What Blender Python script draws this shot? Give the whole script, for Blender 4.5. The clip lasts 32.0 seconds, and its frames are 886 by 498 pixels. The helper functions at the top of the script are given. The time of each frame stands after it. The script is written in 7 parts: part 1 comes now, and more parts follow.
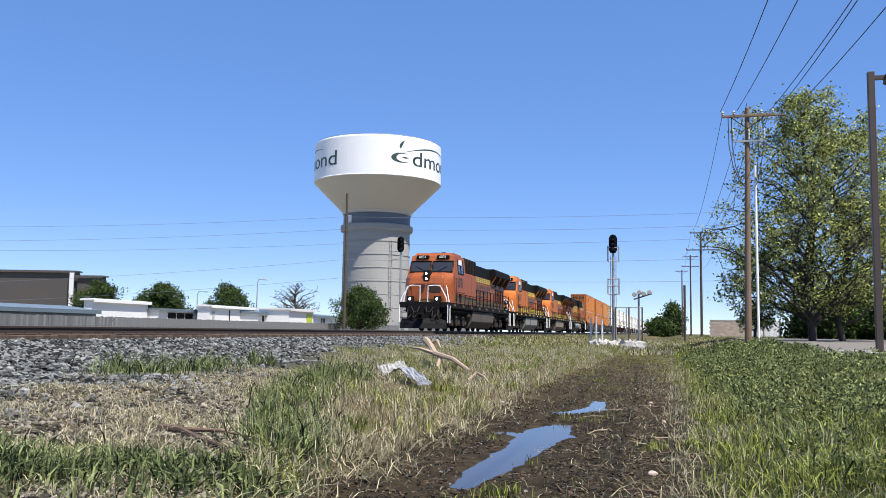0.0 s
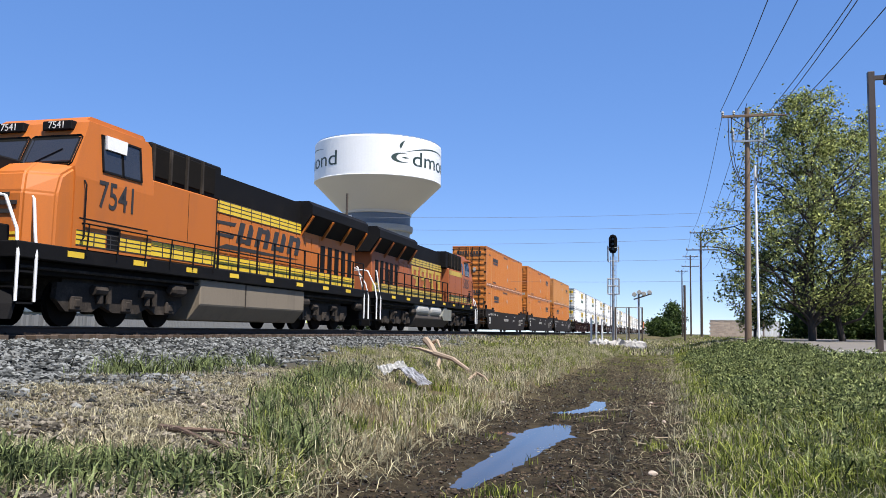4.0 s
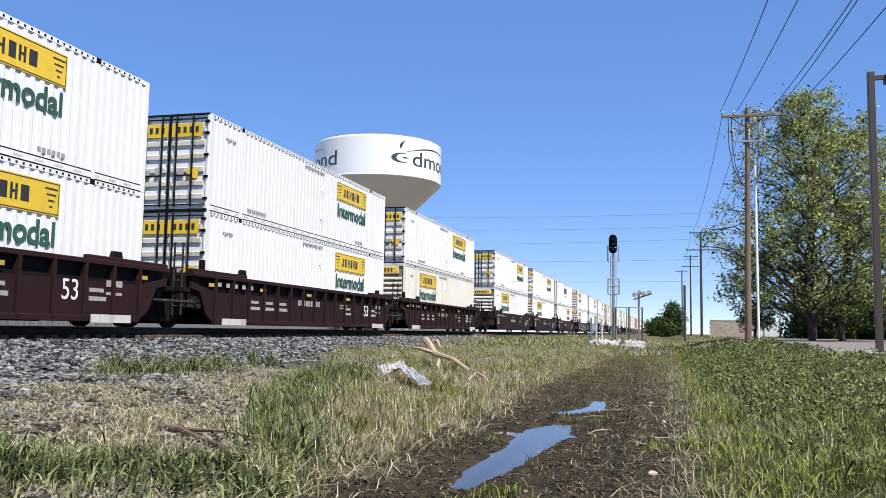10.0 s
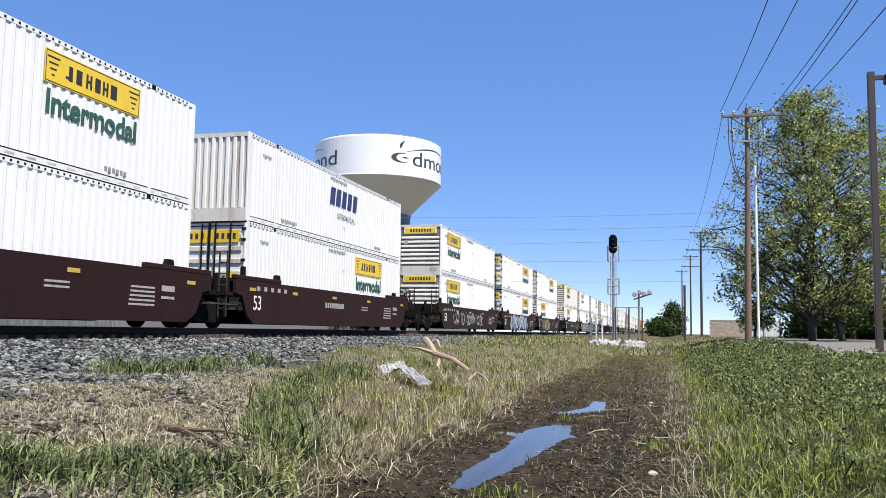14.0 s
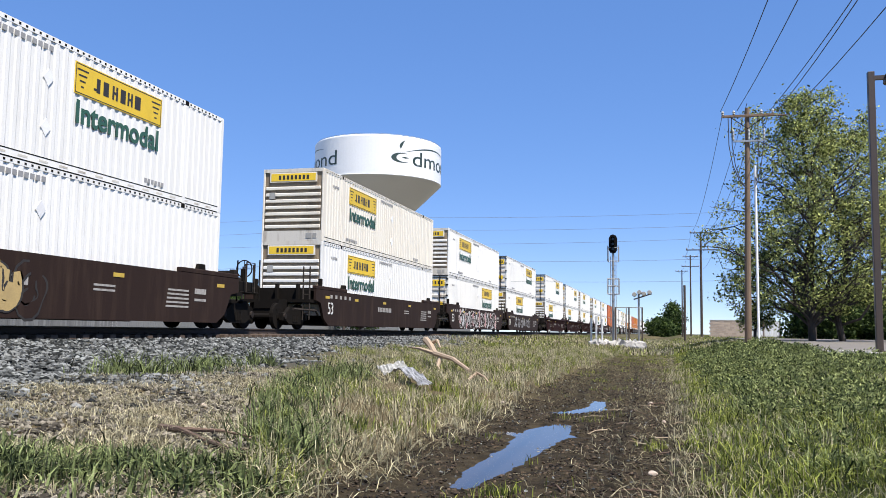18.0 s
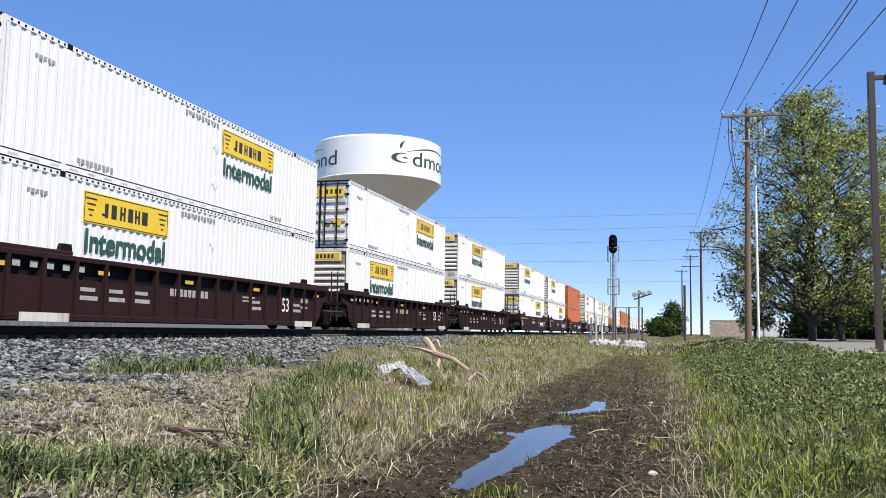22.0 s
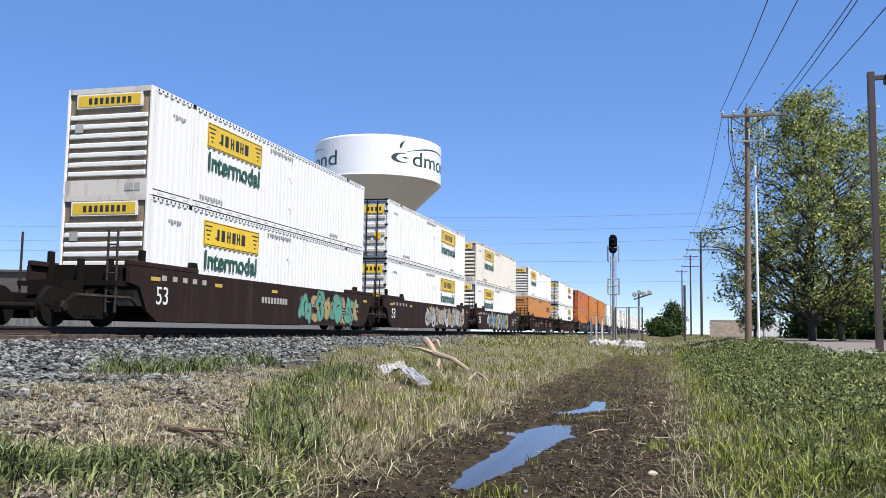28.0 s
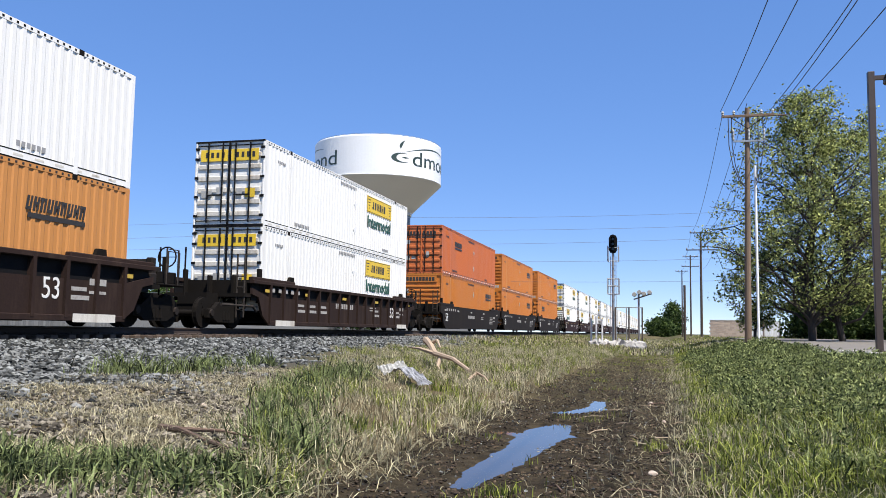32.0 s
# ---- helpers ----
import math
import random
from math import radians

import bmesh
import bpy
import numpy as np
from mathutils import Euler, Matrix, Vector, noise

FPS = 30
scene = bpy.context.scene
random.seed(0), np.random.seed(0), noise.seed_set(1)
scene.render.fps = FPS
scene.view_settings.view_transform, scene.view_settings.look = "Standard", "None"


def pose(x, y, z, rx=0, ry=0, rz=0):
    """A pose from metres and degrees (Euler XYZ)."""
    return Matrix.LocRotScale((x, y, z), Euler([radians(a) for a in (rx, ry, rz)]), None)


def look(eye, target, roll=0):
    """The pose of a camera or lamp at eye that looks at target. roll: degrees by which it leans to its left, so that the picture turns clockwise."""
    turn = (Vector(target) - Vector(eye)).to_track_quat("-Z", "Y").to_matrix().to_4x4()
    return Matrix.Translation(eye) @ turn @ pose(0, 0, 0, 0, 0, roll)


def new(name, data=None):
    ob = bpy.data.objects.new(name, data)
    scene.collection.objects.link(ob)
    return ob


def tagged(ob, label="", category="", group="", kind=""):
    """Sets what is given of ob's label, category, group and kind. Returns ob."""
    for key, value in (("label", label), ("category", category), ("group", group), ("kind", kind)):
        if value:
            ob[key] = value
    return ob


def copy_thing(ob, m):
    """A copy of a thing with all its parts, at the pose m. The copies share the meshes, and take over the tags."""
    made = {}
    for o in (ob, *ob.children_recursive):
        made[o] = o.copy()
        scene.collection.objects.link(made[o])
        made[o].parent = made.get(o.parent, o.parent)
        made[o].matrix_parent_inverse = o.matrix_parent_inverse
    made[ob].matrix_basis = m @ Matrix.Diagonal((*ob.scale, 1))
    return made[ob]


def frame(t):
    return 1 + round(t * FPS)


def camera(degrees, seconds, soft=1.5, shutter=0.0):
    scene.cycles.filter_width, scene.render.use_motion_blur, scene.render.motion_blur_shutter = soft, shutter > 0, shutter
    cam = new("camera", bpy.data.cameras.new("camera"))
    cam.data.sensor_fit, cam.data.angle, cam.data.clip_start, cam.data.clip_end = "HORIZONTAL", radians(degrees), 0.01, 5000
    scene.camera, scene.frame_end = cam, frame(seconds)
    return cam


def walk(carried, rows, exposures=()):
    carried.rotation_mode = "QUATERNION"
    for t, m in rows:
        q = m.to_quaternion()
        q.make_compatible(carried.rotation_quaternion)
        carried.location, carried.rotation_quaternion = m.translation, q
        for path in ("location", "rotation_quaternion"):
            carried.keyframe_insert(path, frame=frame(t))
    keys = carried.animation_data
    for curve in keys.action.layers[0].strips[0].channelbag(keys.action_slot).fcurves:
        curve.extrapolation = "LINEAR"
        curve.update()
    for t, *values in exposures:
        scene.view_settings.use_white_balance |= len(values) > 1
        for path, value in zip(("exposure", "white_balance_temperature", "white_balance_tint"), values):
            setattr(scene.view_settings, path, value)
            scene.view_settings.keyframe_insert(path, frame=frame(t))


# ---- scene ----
cam = camera(54.98, 32.0, soft=0.6)
EYE = (0.0, 0.0, 1.1)
YAW, PITCH = radians(14.83), radians(5.46)
AIM = (-math.sin(YAW) * math.cos(PITCH), math.cos(YAW) * math.cos(PITCH), 1.1 + math.sin(PITCH))
walk(cam, [(0.0, look(EYE, AIM, 0.87)), (32.0, look(EYE, AIM, 0.87))], exposures=[(0.0, 0.92, 6500, 11), (32.0, 0.92, 6500, 11)])

# ---- light ----
SUN_EL, SUN_AZ = radians(61), math.atan2(0.80, -0.60)  # azimuth from +Y towards +X
world = bpy.data.worlds.new("world")
scene.world = world
world.use_nodes = True
wn = world.node_tree.nodes
sky = wn.new("ShaderNodeTexSky")
sky.sky_type, sky.sun_disc = "NISHITA", False
sky.sun_elevation, sky.sun_rotation = SUN_EL, SUN_AZ
sky.air_density, sky.dust_density, sky.ozone_density, sky.altitude = 0.55, 0.0, 4.0, 1500
wn["Background"].inputs[1].default_value = 0.275
deep = wn.new("ShaderNodeHueSaturation")
deep.inputs["Saturation"].default_value = 1.92
deep.inputs["Hue"].default_value = 0.516
flat = wn.new("ShaderNodeGamma")
flat.inputs["Gamma"].default_value = 0.40
world.node_tree.links.new(sky.outputs[0], flat.inputs["Color"])
world.node_tree.links.new(flat.outputs[0], deep.inputs["Color"])
world.node_tree.links.new(deep.outputs[0], wn["Background"].inputs[0])
sun_data = bpy.data.lights.new("sun", "SUN")
sun_data.energy, sun_data.angle, sun_data.color = 4.6, radians(0.53), (1.0, 0.95, 0.87)
sun = new("sun", sun_data)
SUN_DIR = Vector((math.sin(SUN_AZ) * math.cos(SUN_EL), math.cos(SUN_AZ) * math.cos(SUN_EL), math.sin(SUN_EL)))
sun.rotation_euler = SUN_DIR.to_track_quat("Z", "Y").to_euler()

# ---- the plan ----
TRACK_X, RAIL_Z = -14.28, 1.06   # centre line of the track, top of rail
SPEED = 19.994                   # metres a second, towards -Y
STACK_Z = RAIL_Z + 0.54          # floor of the lower container
BOX_L, BOX_W, BOX_H = 16.15, 2.59, 2.895
FAR = 2400.0


# ---- materials ----
def nodes_of(name):
    m = bpy.data.materials.new(name)
    m.use_nodes = True
    return m, m.node_tree.nodes, m.node_tree.links, m.node_tree.nodes["Principled BSDF"]


def mix_rgb(nd, ln, fac, a, b, mode="MIX"):
    n = nd.new("ShaderNodeMix")
    n.data_type, n.blend_type = "RGBA", mode
    for sock, val in ((n.inputs[0], fac), (n.inputs[6], a), (n.inputs[7], b)):
        if isinstance(val, (int, float)):
            sock.default_value = val
        elif isinstance(val, tuple):
            sock.default_value = (*val[:3], 1)
        else:
            ln.new(val, sock)
    return n.outputs[2]


def noise_tex(nd, ln, scale, detail=4.0, rough=0.6, stretch=None, source="Object"):
    co = nd.new("ShaderNodeTexCoord")
    src = co.outputs[source]
    if stretch:
        mp = nd.new("ShaderNodeMapping")
        mp.inputs["Scale"].default_value = stretch
        ln.new(src, mp.inputs[0])
        src = mp.outputs[0]
    n = nd.new("ShaderNodeTexNoise")
    n.inputs["Scale"].default_value, n.inputs["Detail"].default_value, n.inputs["Roughness"].default_value = scale, detail, rough
    ln.new(src, n.inputs["Vector"])
    return n.outputs[0]


def ramp(nd, ln, src, lo, hi, a=(0, 0, 0), b=(1, 1, 1)):
    r = nd.new("ShaderNodeValToRGB")
    r.color_ramp.elements[0].position, r.color_ramp.elements[1].position = lo, hi
    r.color_ramp.elements[0].color, r.color_ramp.elements[1].color = (*a, 1), (*b, 1)
    ln.new(src, r.inputs[0])
    return r.outputs[0]


def bump(nd, ln, bs, src, strength, dist):
    b = nd.new("ShaderNodeBump")
    b.inputs["Strength"].default_value, b.inputs["Distance"].default_value = strength, dist
    ln.new(src, b.inputs["Height"])
    ln.new(b.outputs[0], bs.inputs["Normal"])


def surface(name, rgb, rough=0.6, metal=0.0, dirt=0.35, dirt_rgb=(0.09, 0.07, 0.05), scale=1.2, streak=False,
            grain=30.0, relief=0.15, vary=0.1, sheen=0.5):
    """A worn surface: base colour varied from piece to piece, stains at one scale and grain at another."""
    m, nd, ln, bs = nodes_of(name)
    info = nd.new("ShaderNodeObjectInfo")
    big = noise_tex(nd, ln, scale, 6, 0.65, (1.6, 1.6, 0.22) if streak else None)
    fine = noise_tex(nd, ln, grain, 3, 0.6)
    lo = tuple(c * (1 - vary) for c in rgb)
    hi = tuple(min(1, c * (1 + vary)) for c in rgb)
    col = mix_rgb(nd, ln, info.outputs["Random"], lo, hi)
    col = mix_rgb(nd, ln, ramp(nd, ln, fine, 0.35, 0.7), mix_rgb(nd, ln, 0.18, col, dirt_rgb), col)
    mask = ramp(nd, ln, big, 0.5, 0.78)
    sc = nd.new("ShaderNodeMath")
    sc.operation = "MULTIPLY"
    sc.inputs[1].default_value = dirt
    ln.new(mask, sc.inputs[0])
    col = mix_rgb(nd, ln, sc.outputs[0], col, dirt_rgb)
    ln.new(col, bs.inputs["Base Color"])
    bs.inputs["Roughness"].default_value, bs.inputs["Metallic"].default_value = rough, metal
    bs.inputs["Specular IOR Level"].default_value = sheen
    if relief:
        bump(nd, ln, bs, fine, relief, 0.01)
    return m


M = {}
M["white"] = surface("white_container_paint", (0.80, 0.79, 0.755), 0.45, dirt=0.28, dirt_rgb=(0.42, 0.38, 0.30), scale=0.9, streak=True, relief=0.05, vary=0.04)
M["cream"] = surface("cream_container_paint", (0.74, 0.70, 0.61), 0.5, dirt=0.45, dirt_rgb=(0.45, 0.36, 0.25), scale=0.9, streak=True, relief=0.05, vary=0.04)
M["stained"] = surface("stained_white_paint", (0.62, 0.59, 0.52), 0.55, dirt=0.9, dirt_rgb=(0.16, 0.10, 0.055), scale=1.3, streak=True, relief=0.05, vary=0.04)
M["orange"] = surface("orange_container_paint", (0.49, 0.158, 0.016), 0.5, dirt=0.35, dirt_rgb=(0.30, 0.10, 0.03), scale=0.8, streak=True, relief=0.05, vary=0.07)
M["amber"] = surface("faded_orange_paint", (0.50, 0.21, 0.05), 0.55, dirt=0.35, dirt_rgb=(0.34, 0.16, 0.06), scale=0.8, streak=True, relief=0.05, vary=0.05)
M["redor"] = surface("red_orange_paint", (0.52, 0.13, 0.026), 0.5, dirt=0.35, dirt_rgb=(0.26, 0.09, 0.05), scale=0.8, streak=True, relief=0.05, vary=0.06)
M["loco"] = surface("locomotive_orange", (0.46, 0.122, 0.009), 0.6, dirt=0.45, dirt_rgb=(0.22, 0.08, 0.03), scale=0.9, streak=True, relief=0.04, vary=0.04)
M["loco_dirty"] = surface("sooty_locomotive_orange", (0.30, 0.070, 0.009), 0.5, dirt=0.7, dirt_rgb=(0.08, 0.035, 0.018), scale=0.7, streak=True, relief=0.04, vary=0.02)
M["loco_old"] = surface("weathered_locomotive_orange", (0.33, 0.085, 0.020), 0.6, dirt=0.6, dirt_rgb=(0.22, 0.10, 0.05), scale=0.9, streak=True, relief=0.04, vary=0.04)
M["black"] = surface("black_paint", (0.006, 0.006, 0.007), 0.7, dirt=0.4, dirt_rgb=(0.022, 0.019, 0.016), scale=1.0, sheen=0.10)
M["iron"] = surface("grimy_cast_iron", (0.008, 0.007, 0.006), 0.9, dirt=0.5, dirt_rgb=(0.018, 0.013, 0.010), scale=2.5, sheen=0.08)
M["carblack"] = surface("well_car_black", (0.011, 0.009, 0.008), 0.8, dirt=0.6, dirt_rgb=(0.040, 0.024, 0.015), scale=0.8, streak=True, sheen=0.2)
M["maroon"] = surface("well_car_maroon", (0.021, 0.0055, 0.0055), 0.85, dirt=0.8, dirt_rgb=(0.009, 0.005, 0.0045), scale=1.4, streak=True, sheen=0.22)
M["brown"] = surface("well_car_brown", (0.017, 0.008, 0.006), 0.85, dirt=0.85, dirt_rgb=(0.050, 0.030, 0.020), scale=1.5, streak=True, sheen=0.22)
M["yellow"] = surface("yellow_paint", (0.74, 0.50, 0.028), 0.5, dirt=0.3, dirt_rgb=(0.35, 0.22, 0.04), scale=1.5, relief=0)
M["green_ink"] = surface("dark_green_ink", (0.02, 0.09, 0.06), 0.5, dirt=0.2, relief=0)
M["navy_ink"] = surface("navy_ink", (0.02, 0.03, 0.12), 0.5, dirt=0.1, relief=0)
M["black_ink"] = surface("black_ink", (0.02, 0.018, 0.016), 0.5, dirt=0.1, relief=0)
M["white_ink"] = surface("white_stencil", (0.75, 0.74, 0.70), 0.6, dirt=0.3, dirt_rgb=(0.3, 0.25, 0.2), relief=0)
M["grey_ink"] = surface("grey_stencil", (0.30, 0.30, 0.30), 0.6, dirt=0.3, relief=0)
M["grey_steel"] = surface("galvanised_steel", (0.42, 0.43, 0.43), 0.45, 0.6, dirt=0.3, scale=2)
M["tank_grey"] = surface("grey_tank_paint", (0.36, 0.36, 0.34), 0.6, dirt=0.4, dirt_rgb=(0.16, 0.13, 0.1), scale=1.2)
M["tank_soot"] = surface("sooty_tank_paint", (0.085, 0.068, 0.055), 0.8, dirt=0.6, dirt_rgb=(0.03, 0.024, 0.02), scale=1.2, streak=True)
M["tank_green"] = surface("green_grey_tank_paint", (0.20, 0.205, 0.18), 0.75, dirt=0.5, dirt_rgb=(0.06, 0.055, 0.045), scale=1.2, streak=True)
M["tank_tan"] = surface("dusty_tank_paint", (0.22, 0.18, 0.13), 0.8, dirt=0.5, dirt_rgb=(0.07, 0.055, 0.04), scale=1.2, streak=True)
M["truck"] = surface("dusty_truck_steel", (0.022, 0.018, 0.015), 0.9, dirt=0.8, dirt_rgb=(0.10, 0.08, 0.064), scale=2.2, sheen=0.2)
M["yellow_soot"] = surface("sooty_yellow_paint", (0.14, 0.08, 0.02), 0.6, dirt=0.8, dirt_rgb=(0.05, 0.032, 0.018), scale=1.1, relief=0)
M["yellow_old"] = surface("faded_yellow_paint", (0.52, 0.36, 0.055), 0.6, dirt=0.7, dirt_rgb=(0.14, 0.08, 0.03), scale=1.3, relief=0)
M["rail_top"] = surface("polished_rail_steel", (0.42, 0.40, 0.38), 0.28, 0.9, dirt=0.2, scale=3)
# Rust colour, darkened to include the shade cast below the rail head.
M["rail_side"] = surface("rusty_shaded_rail_side", (0.035, 0.022, 0.016), 0.8, dirt=0.5, dirt_rgb=(0.012, 0.008, 0.006), scale=4)
M["tie"] = surface("weathered_timber_tie", (0.085, 0.058, 0.04), 0.9, dirt=0.5, dirt_rgb=(0.05, 0.04, 0.03), scale=3, grain=40)
M["wood_pole"] = surface("weathered_pole_timber", (0.17, 0.115, 0.075), 0.9, dirt=0.5, dirt_rgb=(0.08, 0.055, 0.04), scale=2, streak=True, relief=0.4)
M["dark_pole"] = surface("dark_pole_timber", (0.055, 0.042, 0.034), 0.9, dirt=0.4, scale=2, streak=True, relief=0.4)
M["bronze"] = surface("dark_bronze_paint", (0.06, 0.042, 0.034), 0.5, dirt=0.3, scale=2)
M["wire"] = surface("weathered_wire", (0.06, 0.06, 0.065), 0.6, 0.3, dirt=0.1, relief=0)
M["pale_wire"] = surface("aluminium_wire", (0.16, 0.18, 0.22), 0.6, 0.2, dirt=0.1, relief=0)
M["concrete"] = surface("concrete", (0.42, 0.40, 0.37), 0.85, dirt=0.35, dirt_rgb=(0.2, 0.18, 0.16), scale=1.0, streak=True, relief=0.3)
M["tower_white"] = surface("tower_white_paint", (0.72, 0.73, 0.74), 0.4, dirt=0.08, dirt_rgb=(0.55, 0.53, 0.5), scale=0.12, grain=3, relief=0.02, vary=0.0)
# Bowl's tan has the underside's shade and warm ground bounce mixed into pale paint.
M["tower_tan"] = surface("tower_bowl_shade_tan", (0.46, 0.41, 0.36), 0.5, dirt=0.1, dirt_rgb=(0.4, 0.38, 0.35), scale=0.12, grain=3, relief=0.02, vary=0.0)
M["tower_conc"] = surface("tower_concrete", (0.30, 0.295, 0.28), 0.85, dirt=0.35, dirt_rgb=(0.22, 0.21, 0.20), scale=0.15, streak=True, grain=4, relief=0.1, vary=0.0)
M["slate"] = surface("slate_blue_paint", (0.11, 0.13, 0.16), 0.5, dirt=0.2, scale=0.3, grain=4, vary=0.0)
M["sign_green"] = surface("yellow_green_sign", (0.45, 0.55, 0.04), 0.5, dirt=0.2)
M["glass"] = surface("dark_window_glass", (0.02, 0.025, 0.035), 0.08, dirt=0.1, relief=0)
M["lamp_on"] = surface("lit_headlight_lens", (0.9, 0.88, 0.8), 0.15, dirt=0.0, relief=0)
M["lamp_on"].node_tree.nodes["Principled BSDF"].inputs["Emission Color"].default_value = (1.0, 0.93, 0.78, 1)
M["lamp_on"].node_tree.nodes["Principled BSDF"].inputs["Emission Strength"].default_value = 5.0
M["lens"] = surface("lamp_lens", (0.85, 0.83, 0.75), 0.15, dirt=0.05, relief=0)
M["white_paint"] = surface("white_pipe_paint", (0.78, 0.78, 0.78), 0.5, dirt=0.2, dirt_rgb=(0.4, 0.38, 0.34))
M["brown_wall"] = surface("brown_metal_cladding", (0.058, 0.052, 0.050), 0.7, dirt=0.25, scale=0.2, grain=3)
M["white_wall"] = surface("white_metal_cladding", (0.66, 0.66, 0.66), 0.6, dirt=0.2, dirt_rgb=(0.5, 0.48, 0.44), scale=0.3, grain=3)
M["blue_roof"] = surface("blue_grey_roof", (0.11, 0.15, 0.185), 0.5, dirt=0.3, scale=0.3, grain=3)
M["fence_wood"] = surface("grey_fence_board", (0.12, 0.125, 0.13), 0.9, dirt=0.4, dirt_rgb=(0.12, 0.11, 0.1), scale=2, streak=True, vary=0.3)
M["tan_block"] = surface("tan_block", (0.44, 0.36, 0.29), 0.9, dirt=0.4, dirt_rgb=(0.24, 0.18, 0.14), scale=1.5, vary=0.15)
M["nose_grime"] = surface("grimy_nose_panel", (0.26, 0.20, 0.13), 0.8, dirt=0.8, dirt_rgb=(0.05, 0.032, 0.02), scale=1.5, streak=True, vary=0.15)
M["lot_paving"] = surface("worn_lot_paving", (0.15, 0.135, 0.115), 0.9, dirt=0.5, dirt_rgb=(0.07, 0.062, 0.05), scale=0.6, relief=0.3)
M["town_ink"] = surface("dark_green_town_paint", (0.012, 0.038, 0.036), 0.5, dirt=0.1, relief=0)
M["bark"] = surface("dark_bark", (0.036, 0.030, 0.025), 0.95, dirt=0.4, scale=4, streak=True, grain=20, relief=0.6)


def leaf_mat(name, a, b, power=1.0):
    m, nd, ln, bs = nodes_of(name)
    geo = nd.new("ShaderNodeNewGeometry")
    share = nd.new("ShaderNodeMath")
    share.operation = "POWER"
    share.inputs[1].default_value = power
    ln.new(geo.outputs["Random Per Island"], share.inputs[0])
    col = mix_rgb(nd, ln, share.outputs[0], a, b)
    ln.new(col, bs.inputs["Base Color"])
    bs.inputs["Roughness"].default_value, bs.inputs["Specular IOR Level"].default_value = 0.7, 0.2
    tr = nd.new("ShaderNodeBsdfTranslucent")
    ln.new(col, tr.inputs[0])
    mx = nd.new("ShaderNodeMixShader")
    mx.inputs[0].default_value = 0.3
    ln.new(bs.outputs[0], mx.inputs[1])
    ln.new(tr.outputs[0], mx.inputs[2])
    ln.new(mx.outputs[0], nd["Material Output"].inputs[0])
    return m


M["leaf_spring"] = leaf_mat("spring_leaf", (0.028, 0.042, 0.010), (0.53, 0.57, 0.18), 1.3)
M["leaf_dark"] = leaf_mat("dark_leaf", (0.016, 0.032, 0.008), (0.10, 0.15, 0.038), 1.5)
# Near-black low ends put the shade between blades into their random tones.
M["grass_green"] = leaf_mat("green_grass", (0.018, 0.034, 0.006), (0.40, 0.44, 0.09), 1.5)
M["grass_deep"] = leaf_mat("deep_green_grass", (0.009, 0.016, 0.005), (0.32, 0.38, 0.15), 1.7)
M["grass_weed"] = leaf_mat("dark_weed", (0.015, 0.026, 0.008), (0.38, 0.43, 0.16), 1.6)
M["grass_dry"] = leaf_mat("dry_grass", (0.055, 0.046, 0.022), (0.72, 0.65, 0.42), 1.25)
# Stone tones start near black to carry the shade in crevices.
M["slope_stone"] = leaf_mat("slope_stone", (0.022, 0.018, 0.013), (0.36, 0.32, 0.25), 1.7)
M["clod"] = leaf_mat("mud_clod", (0.016, 0.012, 0.009), (0.16, 0.115, 0.075), 2.2)
M["stone"] = leaf_mat("ballast_stone", (0.010, 0.012, 0.012), (0.33, 0.34, 0.33), 1.8)


# ---- mesh helpers ----
SMALL = {"bulkhead_frame", "hinge_row", "cabinet_seam", "cab_vent", "cab_stripe", "notice", "reflector", "stencil", "cross_brace", "mark", "louvre", "sign_mark", "step_well", "pinstripe", "rivets", "reflective_tape", "graffiti", "label_plate", "border", "owner_mark", "graffiti_outline", "mullion"}
def mesh_of(name, bm, material):
    me = bpy.data.meshes.new(name)
    bm.normal_update()
    bm.to_mesh(me)
    bm.free()
    me.materials.append(material)
    return me


def part(name, bm, material, parent, label=""):
    """One mesh object under a thing or a part; bm may be a bmesh or a finished mesh."""
    me = bm if isinstance(bm, bpy.types.Mesh) else mesh_of(name, bm, material)
    ob = new(name, me)
    ob.parent = parent
    if name in SMALL:
        ob["kind"] = "stuff"
    return tagged(ob, label)


def thing(name, label, category, group="", kind="", at=None):
    ob = new(name)
    ob.empty_display_size = 0.3
    if at is not None:
        ob.matrix_world = at
    return tagged(ob, label, category, group, kind)


def solid(name, bm, material, label, category, group="", kind="", at=None):
    ob = new(name, mesh_of(name, bm, material))
    if at is not None:
        ob.matrix_world = at
    return tagged(ob, label, category, group, kind)


def box(bm, x0, x1, y0, y1, z0, z1, bevel=0.0):
    vs = [bm.verts.new((x, y, z)) for z in (z0, z1) for y in (y0, y1) for x in (x0, x1)]
    fs = [bm.faces.new([vs[i] for i in q]) for q in ((0, 2, 3, 1), (4, 5, 7, 6), (0, 1, 5, 4), (2, 6, 7, 3), (0, 4, 6, 2), (1, 3, 7, 5))]
    if bevel:
        bmesh.ops.bevel(bm, geom=list({e for f in fs for e in f.edges}), offset=bevel, segments=1, affect="EDGES")
    return bm


def boxes(*rows, bevel=0.0):
    bm = bmesh.new()
    for r in rows:
        box(bm, *r, bevel=bevel)
    return bm


